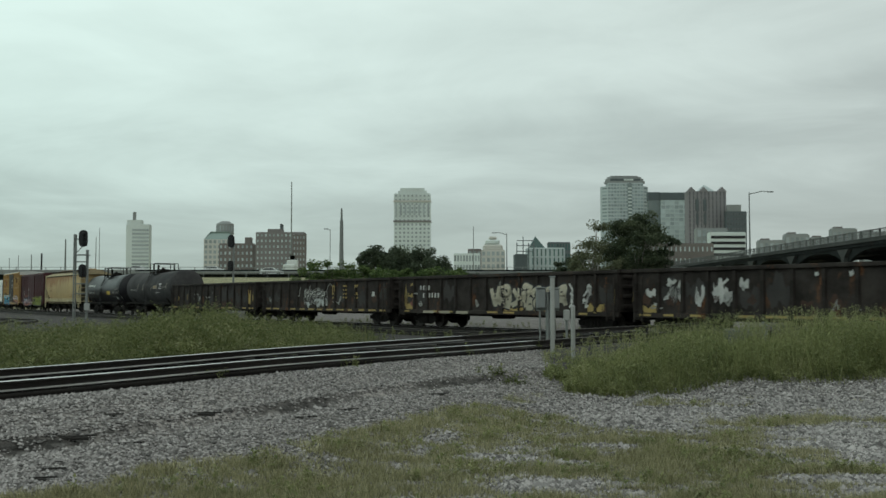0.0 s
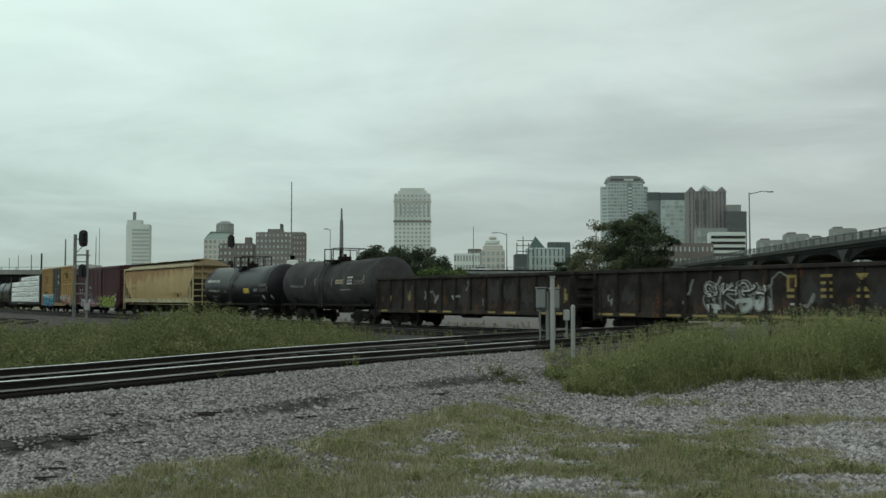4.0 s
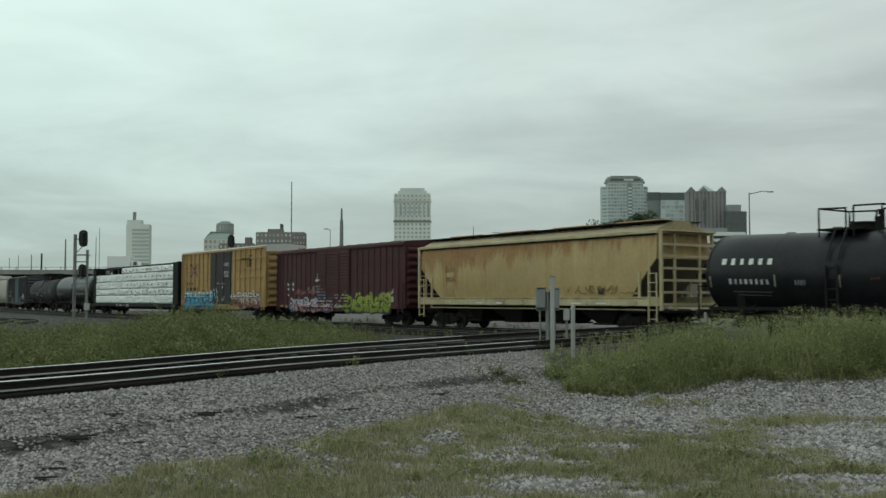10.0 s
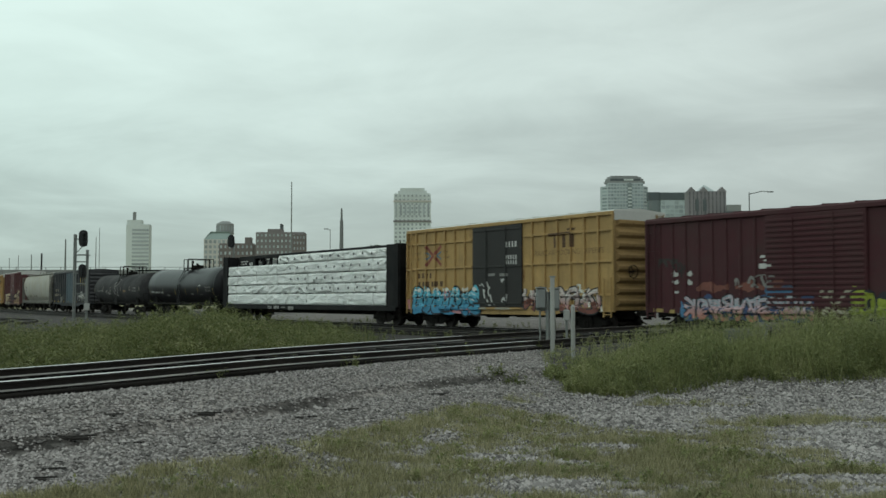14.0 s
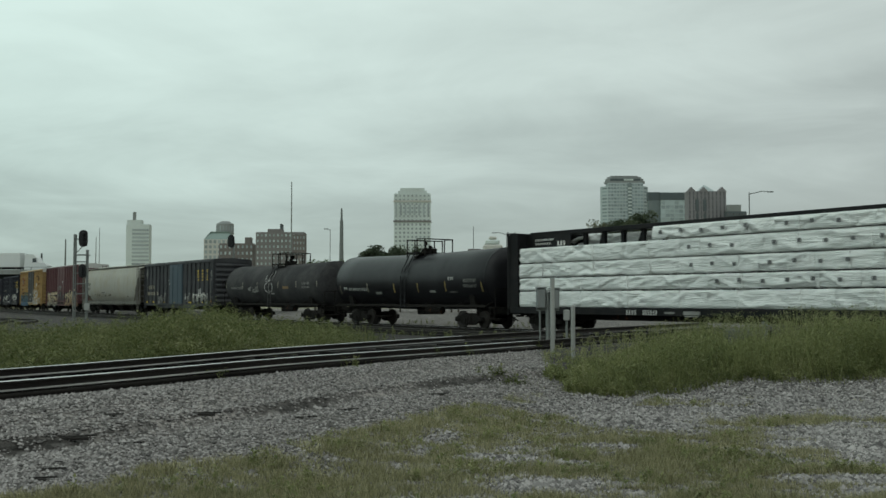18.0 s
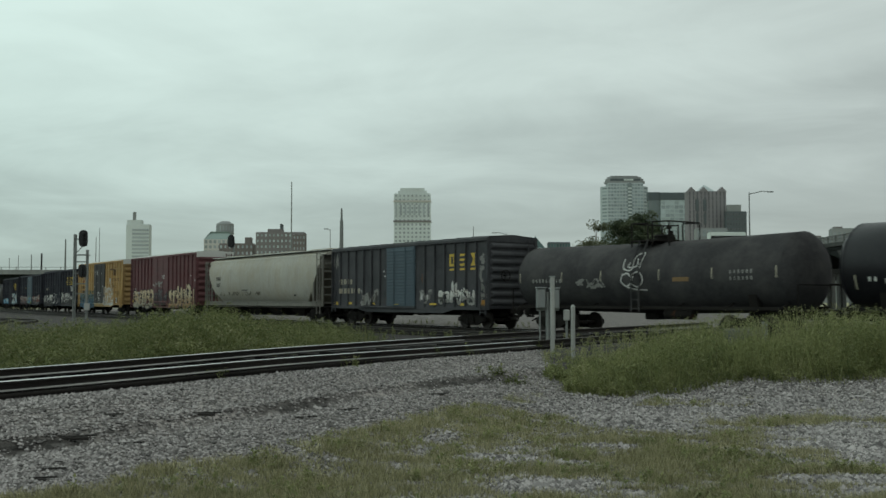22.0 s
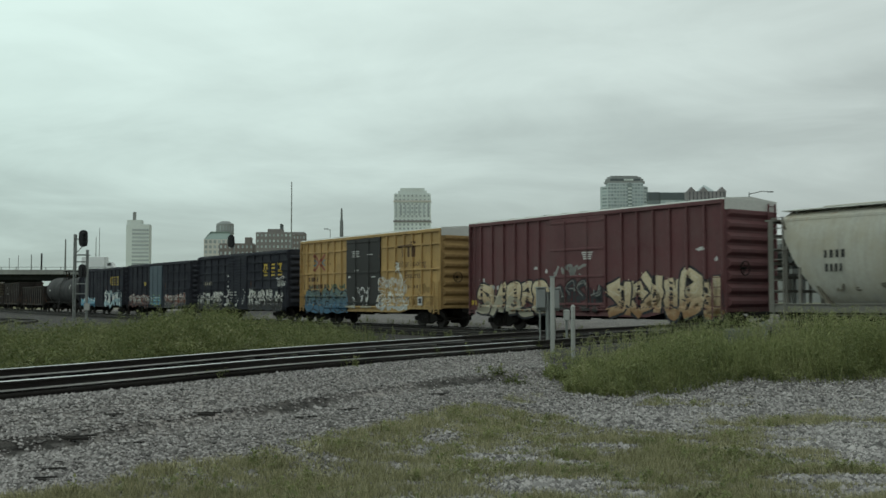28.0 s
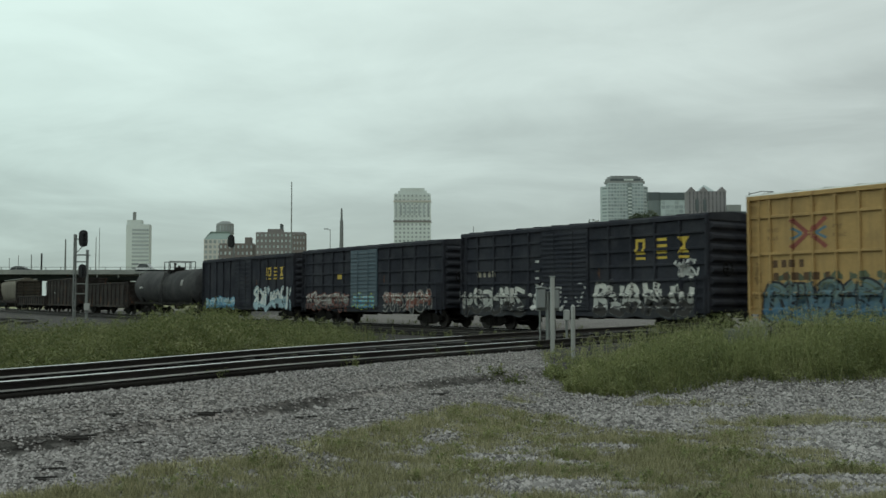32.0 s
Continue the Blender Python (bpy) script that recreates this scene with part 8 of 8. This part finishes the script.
def weed_patch(name, label, spots, seed, thick=1.0, mat=None):
    """Weeds: each plant has a stem with side shoots that carry small leaves; bare stalks rise out of the mass and bear pale flowers."""
    rng = random.Random(seed)
    v, f, sv, sf = [], [], [], []

    def leaf(px, py, pz, ln):
        a, dz = rng.uniform(0, 6.283), rng.uniform(-0.5, 0.9) * ln
        c, s = math.cos(a) * ln, math.sin(a) * ln
        k, q = len(v), rng.uniform(0.16, 0.34)
        v.extend(((px, py, pz), (px + c * 0.5 - s * q, py + s * 0.5 + c * q, pz + dz * 0.7), (px + c, py + s, pz + dz), (px + c * 0.5 + s * q, py + s * 0.5 - c * q, pz + dz * 0.7)))
        f.append((k, k + 1, k + 2, k + 3))

    def twig(x0, y0, z0, x1, y1, z1, w):
        k = len(v)
        v.extend(((x0 - w, y0, z0), (x0 + w, y0, z0), (x1, y1, z1)))
        f.append((k, k + 1, k + 2))

    for x, y, h, stalk in spots:
        g = ground_z(x, y) - 0.02
        lx, ly = rng.gauss(0, 0.16), rng.gauss(0, 0.16)
        tx, ty, tz = x + lx * h, y + ly * h, g + h
        twig(x, y, g, tx, ty, tz, 0.006 * thick)
        shoots = rng.randrange(3, 6) if stalk else rng.randrange(5, 9)
        for _ in range(shoots):
            q = rng.uniform(0.55, 0.95) if stalk else rng.uniform(0.08, 0.9)
            a, out = rng.uniform(0, 6.283), (0.10 if stalk else 0.26) * h * rng.uniform(0.5, 1.2) * (1.15 - 0.6 * q)
            bx, by, bz = x + lx * h * q, y + ly * h * q, g + h * q
            ex, ey, ez = bx + math.cos(a) * out, by + math.sin(a) * out, bz + out * rng.uniform(0.4, 1.1)
            ez = min(ez, g + h * 1.05)
            twig(bx, by, bz, ex, ey, ez, 0.003 * thick)
            for _ in range(3 if stalk else max(5, int(10 * h))):
                u = rng.uniform(0.15, 1.05)
                leaf(bx + (ex - bx) * u + rng.gauss(0, 0.022), by + (ey - by) * u + rng.gauss(0, 0.022), bz + (ez - bz) * u + rng.gauss(0, 0.022), rng.uniform(0.022, 0.06) * thick * (0.7 if stalk else 1.0))
            if rng.random() < (0.5 if stalk else 0.05):
                for _ in range(3):
                    qx, qy, qz = ex + rng.gauss(0, 0.02), ey + rng.gauss(0, 0.02), ez + rng.uniform(-0.02, 0.04)
                    r = rng.uniform(0.006, 0.012)
                    k = len(sv)
                    sv.extend(((qx + r, qy, qz), (qx - r, qy, qz), (qx, qy + r, qz), (qx, qy - r, qz), (qx, qy, qz + r), (qx, qy, qz - r)))
                    sf.extend((k + a, k + b, k + c) for a, b, c in ((0, 2, 4), (2, 1, 4), (1, 3, 4), (3, 0, 4), (2, 0, 5), (1, 2, 5), (3, 1, 5), (0, 3, 5)))
        if not stalk:
            # a few grass blades between the plants
            for _ in range(4):
                a, ln = rng.uniform(0, 6.283), h * rng.uniform(0.4, 0.95)
                bx, by = x + rng.gauss(0, 0.12), y + rng.gauss(0, 0.12)
                twig(bx, by, g, bx + math.cos(a) * ln * 0.3, by + math.sin(a) * ln * 0.3, g + ln, 0.0045 * thick)
    me = Mesh()
    me.v, me.f, me.smooth = v, f, [False] * len(f)
    ob = solid(name, me, mat or WEED, label, "weeds", kind="stuff")
    sm = Mesh()
    sm.v, sm.f, sm.smooth = sv, sf, [False] * len(sf)
    tagged(part("seed_heads", sm, SEED, ob), kind="stuff")
    return ob


def build_weeds():
    rng = random.Random(21)
    # between the two tracks: tallest about the middle of the strip, thinning out toward the crossing
    tops = [(-900, 34), (-700, 36), (-600, 42), (-540, 34), (-494, 16), (-400, 18), (-344, 30), (-224, 48), (-140, 64), (-110, 74)]
    spots = []
    while len(spots) < 7000:
        y = rng.uniform(11, 40)
        x = rng.uniform(-0.62 * y, -0.04 * y)
        d = track_side(x, y)
        p = beside_line(x, y)
        if d > -1.55 or d < -14 or p > -7.0:
            continue
        b = 1750 * x / y
        if rng.random() < smooth(-330, -70, b):
            continue
        stalk = rng.random() < 0.10
        top = 1.5 - (heights_at(tops, b) + (0 if stalk else 9)) / 1750 * 22
        h = top - ground_z(x, y)
        near_edge = min(1.0, 0.30 + (-d - 1.55) * 0.35)
        lump = noise.noise((x * 0.9, y * 0.6, 2))
        h *= near_edge * (rng.uniform(0.85, 1.12) if stalk else rng.uniform(0.6, 1.0) * (1 + 0.55 * lump))
        if h > 0.12 and rng.random() < 0.62 + 0.6 * lump + (0.3 if -d < 4 else 0):
            spots.append((x, y, h, stalk))
    weed_patch("weeds_between_tracks", "tall olive-green weeds with pale flowers between the tracks", spots, 22, 1.35)
    body = [(165, 98), (216, 94), (316, 92), (366, 84), (416, 70), (466, 64), (516, 80), (566, 78), (616, 62), (666, 48), (784, 47), (1000, 46)]
    high = [(165, 84), (216, 74), (316, 62), (416, 36), (516, 22), (566, 30), (616, 14), (784, 12), (1000, 12)]
    spots = []
    while len(spots) < 6600:
        y = 13.8 + 11.2 * rng.random() ** 1.25
        x = rng.uniform(0.085 * y, 0.62 * y)
        edge = mound_edge(x) + 0.3 * noise.noise((x * 1.3, 0, 7)) + 0.2 * noise.noise((x * 4, 0, 3))
        if y < edge or 1750 * x / y < (215 if y < 15.2 else 178) or 0.3 < track_side(x, y) < 1.3 or (x < 2.9 and y > 19.5):
            continue
        b = 1750 * x / y
        lump = noise.noise((x * 1.5, y * 1.0, 5)) + 0.4 * noise.noise((x * 3.7, y * 2.5, 9))
        stalk = rng.random() < 0.17
        if stalk:
            h = (1.5 - heights_at(high, b) / 1750 * 19.5 - ground_z(x, y)) * rng.uniform(0.72, 1.08)
        else:
            h = (1.5 - heights_at(body, b) / 1750 * 19.5 - ground_z(x, y)) * min(1.0, 0.32 + (y - edge) * 0.45) * rng.uniform(0.6, 1.15) * (1 + 0.6 * lump)
        if h > 0.06 and rng.random() < 0.7 + 0.6 * lump:
            spots.append((x, y, h, stalk and y > edge + 0.8))
    weed_patch("weeds_on_mound", "tall green weeds with pale flowers on the mound", spots, 23, 1.05, MOUND_WEED)
    spots = []
    while len(spots) < 350:
        s, o = rng.uniform(-60, 12), rng.choice((-7.4, 3.4)) + rng.uniform(-0.9, 0.9)
        p = OFF * (LINE + o) + WAY * s
        spots.append((p.x, p.y, rng.uniform(0.12, 0.4), False))
    weed_patch("weeds_along_line", "low straggling weeds along the train's line", spots, 24, 1.6)
    spots = []
    for _ in range(14):
        i = rng.randrange(18, len(MID) - 8)
        o = rng.uniform(1.0, 1.5)
        tx, ty = MID[i + 1] - MID[i]
        n = math.hypot(tx, ty)
        spots.append((MID[i][0] + o * ty / n, MID[i][1] - o * tx / n, rng.uniform(0.08, 0.22), False))
    for _ in range(16):
        spots.append((rng.gauss(-2.86, 0.12), rng.gauss(12.35, 0.10), rng.uniform(0.04, 0.09), False))
        spots.append((rng.gauss(0.85, 0.2), rng.gauss(14.75, 0.16), rng.uniform(0.05, 0.14), False))
    weed_patch("weeds_in_ballast", "small yellow-green weeds at the ends of the ties", spots, 25, 1.0)
    # scattered tufts that stand above the turf
    spots = []
    while len(spots) < 420:
        y = rng.uniform(6.8, 15)
        x = rng.uniform(-0.45, 0.45) * y
        if turf_cover(x, y) > rng.uniform(0.4, 1.1) and noise.noise((x * 0.9, y * 0.9, 12)) > -0.1:
            spots.append((x, y, rng.uniform(0.04, 0.12), False))
    weed_patch("weeds_in_turf", "small green weed tufts standing in the patchy turf", spots, 26, 0.8, MOUND_WEED)


build_weeds()


# ---- loose stone and turf near the camera ----
def build_scatter():
    rng = random.Random(31)
    STONE = leafy("loose_ballast_stone", [(0.12, (0.043, 0.039, 0.0385)), (0.5, (0.232, 0.214, 0.208)), (0.88, (0.46, 0.425, 0.412))], 0.9)
    v, f = [], []
    count = 0
    while count < 76000:
        y = 6.6 + 18 * rng.random() ** 1.3
        x = rng.uniform(-0.5, 0.5) * y
        d = track_side(x, y)
        if d < 0.97:
            continue
        cover = turf_cover(x, y)
        if cover * (1.25 - 0.9 * noise.noise((x * 2.3, y * 3.4, 21))) > rng.uniform(0.35, 2.0) or mud(x, y) > rng.uniform(0.6, 1.6) or scarp_shade(x, y, d) > rng.uniform(0.4, 1.2):
            continue
        if weedy(x, y) > 0.5:
            continue
        count += 1
        z = ground_z(x, y)
        r = rng.uniform(0.008, 0.022) * (1.45 if d > 4 else 1.0) * (1 - 0.45 * cover) * (1.8 if rng.random() < 0.02 else 1.0)
        a = rng.uniform(0, 6.28)
        c, s = math.cos(a), math.sin(a)
        k = len(v)
        for px, py, pz in ((1, 0.2, 0), (-0.2, 1, 0.1), (-1, -0.1, 0), (0.1, -0.9, 0.1), (0.15, 0.1, 0.8), (0, 0, -0.6)):
            jx, jy = px * r * rng.uniform(0.7, 1.3), py * r * rng.uniform(0.7, 1.3)
            v.append((x + c * jx - s * jy, y + s * jx + c * jy, z + r * 0.25 + pz * r * rng.uniform(0.7, 1.2)))
        f += [(k + p, k + q, k + w) for p, q, w in ((0, 1, 4), (1, 2, 4), (2, 3, 4), (3, 0, 4), (1, 0, 5), (2, 1, 5), (3, 2, 5), (0, 3, 5))]
    me = Mesh()
    me.v, me.f, me.smooth = v, f, [False] * len(f)
    solid("loose_ballast", me, STONE, "loose grey crushed stone of the track bank", "gravel", kind="stuff")
    TURF = leafy("turf_blades", [(0.15, (0.125, 0.120, 0.060)), (0.5, (0.290, 0.270, 0.150)), (0.8, (0.48, 0.44, 0.285)), (1.0, (0.60, 0.55, 0.39))], lift=0.5)
    v, f = [], []
    count = 0
    while count < 44000:
        y = 6.4 + 11 * rng.random() ** 1.4
        x = rng.uniform(-0.5, 0.5) * y
        if turf_cover(x, y) * (1 + 0.8 * noise.noise((x * 2.3, y * 3.4, 21))) < rng.uniform(0.3, 0.75):
            continue
        count += 1
        z = ground_z(x, y)
        for _ in range(3):
            a = rng.uniform(0, 6.28)
            h = rng.uniform(0.012, 0.06) * (0.6 + turf_cover(x, y))
            dx, dy = math.cos(a), math.sin(a)
            px, py = x + rng.gauss(0, 0.02), y + rng.gauss(0, 0.02)
            k = len(v)
            v += [(px - dy * 0.004, py + dx * 0.004, z - 0.005), (px + dy * 0.004, py - dx * 0.004, z - 0.005), (px + dx * h * 0.7, py + dy * h * 0.7, z + h)]
            f.append((k, k + 1, k + 2))
    me = Mesh()
    me.v, me.f, me.smooth = v, f, [False] * len(f)
    solid("turf", me, TURF, "short patchy green and straw-coloured turf", "grass", kind="stuff")
    old = paint("weathered_tie_wood", (0.022, 0.019, 0.017), 0.9, 0, 0.4, 6, bump=0.01)
    for x, y, L, a in ((-2.37, 9.62, 0.36, -14), (-3.06, 9.07, 0.2, -20), (-3.13, 8.2, 0.42, 6), (-1.13, 10.87, 0.32, 16), (-1.53, 10.18, 0.36, -6), (-0.18, 12.84, 0.4, 4), (-2.91, 7.26, 0.2, 0), (-2.7, 8.35, 0.26, 3), (-2.9, 7.0, 0.24, 2)):
        z = ground_z(x, y)
        m = Mesh().box(-L / 2, L / 2, -0.014, 0.014, -0.02, 0.008, 0.006)
        m.bar((-L / 3, -0.01, 0.006), (L / 2 + 0.06, 0.03, 0.014), 0.012)
        solid("wood_scrap", m, old, "dark scrap of old tie wood lying on the gravel", "wood scrap", group="wood scraps", at=pose(x, y, z, 0, 0, a))


build_scatter()


# ---- road traffic ----
TYRE = paint("tyre_rubber", (0.015, 0.015, 0.015), 0.85, 0, 0.3, 5, bump=0)
CAR_GLASS = glass("car_glass", (0.02, 0.025, 0.028), 0.08)
CAR_WHITE = paint("white_car_paint", (0.68, 0.69, 0.68), 0.3, 0, 0.05, 2, bump=0, spec=0.5)
CAR_DARK = paint("dark_car_paint", (0.03, 0.033, 0.036), 0.3, 0, 0.1, 2, bump=0, spec=0.5)


def wheel_pair(t, x, r=0.33, half=0.8):
    for s in (-1, 1):
        w = part("wheel", Mesh().tube((x, s * half - 0.11, r), (x, s * half + 0.11, r), r, sides=16), TYRE, t)
        part("rim", Mesh().tube((x, s * half + s * 0.105, r), (x, s * half + s * 0.125, r), r * 0.6, sides=12), RAILING, w)


def saloon(coat, label, van=0.0):
    t = thing("car", label, "car")
    h = 1.45 + van
    prof = [(-2.15, 0.35), (2.15, 0.35), (2.2, 0.7), (1.9, 0.88), (1.0, 0.98), (0.35, h), (-1.3, h), (-2.0, 1.02), (-2.2, 0.9)]
    m = Mesh()
    plate(m, prof, -0.86, 0.86)
    part("body", m, coat, t)
    for s in (-1, 1):
        g = Mesh()
        plate(g, [(-1.75, 1.02), (0.75, 1.02), (0.28, h - 0.1), (-1.25, h - 0.1)], s * 0.865, s * 0.875)
        part("side_window", g, CAR_GLASS, t)
    part("windscreen", Mesh().add([(0.98, -0.75, 1.01), (0.98, 0.75, 1.01), (0.4, 0.7, h - 0.04), (0.4, -0.7, h - 0.04)], [(0, 1, 2, 3)]), CAR_GLASS, t)
    wheel_pair(t, 1.35)
    wheel_pair(t, -1.35)
    return t


def box_truck():
    t = thing("box_truck", "white box truck with a square cargo body", "truck")
    part("cargo_body", Mesh().box(-3.6, 1.2, -1.2, 1.2, 0.9, 3.4, 0.05), CAR_WHITE, t)
    m = Mesh()
    plate(m, [(1.3, 0.5), (3.3, 0.5), (3.35, 1.3), (2.9, 1.5), (2.5, 2.3), (1.3, 2.35)], -1.05, 1.05)
    part("cab", m, CAR_WHITE, t)
    part("cab_window", Mesh().box(1.7, 2.5, -1.07, -1.055, 1.5, 2.2), CAR_GLASS, t)
    part("chassis", Mesh().box(-3.5, 3.0, -0.5, 0.5, 0.5, 0.9), DARK, t)
    wheel_pair(t, 2.5, 0.42, 0.9)
    wheel_pair(t, -2.2, 0.42, 0.9)
    return t


def semi_truck():
    t = thing("semi_truck", "white semi truck pulling a long white trailer", "truck")
    part("trailer", Mesh().box(-16.2, -0.2, -1.28, 1.28, 1.15, 4.05, 0.05), CAR_WHITE, t)
    m = Mesh()
    plate(m, [(0.6, 0.6), (5.2, 0.6), (5.3, 1.5), (4.9, 1.9), (3.6, 2.1), (3.2, 3.0), (2.4, 3.7), (0.8, 3.8)], -1.2, 1.2)
    part("tractor", m, CAR_WHITE, t)
    part("cab_window", Mesh().box(2.3, 3.15, -1.215, -1.205, 2.1, 2.9), CAR_GLASS, t)
    part("chassis", Mesh().box(-15.8, 4.6, -0.5, 0.5, 0.7, 1.15), DARK, t)
    for x in (4.3, 1.4, 0.2, -13.2, -14.5):
        wheel_pair(t, x, 0.5, 1.0)
    return t


def build_traffic():
    lane = 203.0
    floor = DECK + 0.03

    def through_at(vehicle, bearing, t0, speed, y=lane, z=floor):
        x0 = across(bearing, y)
        TRAFFIC.append((vehicle, [(t, (x0 + speed * (t - t0), y, z)) for t in (0, 8, 16, 24, 32)]))

    through_at(semi_truck(), -585, 19.0, 18.3)
    through_at(box_truck(), -702, 9.0, 16.4)
    through_at(box_truck(), -606, 28.0, 20.0, 206.5)
    through_at(saloon(CAR_WHITE, "white van on the viaduct", 0.5), -600, 31.5, 17.5)
    through_at(saloon(CAR_DARK, "dark car on the viaduct"), -684, 8.0, 17.0, 206.5)
    through_at(saloon(CAR_DARK, "dark car on the viaduct"), -745, 32.0, 16.0, 206.5)
    # this one rolls along the bank's road and pulls up behind the shrubs
    TRAFFIC.append((saloon(CAR_WHITE, "white car on the side road"), [(0, (-32.6, 188.5, 6.03)), (1, (-26.4, 188.5, 6.03)), (2, (-21.4, 188.5, 6.03)), (3, (-18.6, 188.5, 6.03)), (4, (-18.0, 188.5, 6.03)), (32, (-18.0, 188.5, 6.03))]))
    through_at(saloon(CAR_WHITE, "white car on the viaduct"), -404, 0.0, 14.0, 206.5)
    through_at(saloon(CAR_WHITE, "white car on the viaduct"), -537, 0.0, 8.7)


build_traffic()


# ---- what moves ----
def run(t):
    """How far the train has come by t seconds."""
    return 7.9125 * t + 0.010928 * t * t


def motions():
    times = list(range(33))
    for car, mid in CARS + LOADS:
        rows = []
        for t in times:
            a, b = on_line(mid + run(t) - 5.5), on_line(mid + run(t) + 5.5)
            p = (a + b) / 2
            rows.append((t, pose(p.x, p.y, p.z, 0, 0, math.degrees(math.atan2(b.y - a.y, b.x - a.x)))))
        walk(car, rows)
    first = WHEELS[0]
    walk(first, [(k / 15, pose(0, 0, 0.43, 0, math.degrees(run(k / 15) / 0.43), 0)) for k in range(481)])
    keys = first.animation_data
    for w in WHEELS[1:]:
        w.rotation_mode = "QUATERNION"
        w.animation_data_create()
        w.animation_data.action = keys.action
        w.animation_data.action_slot = keys.action_slot
    for vehicle, rows in TRAFFIC:
        walk(vehicle, [(t, pose(*p)) for t, p in rows])


motions()
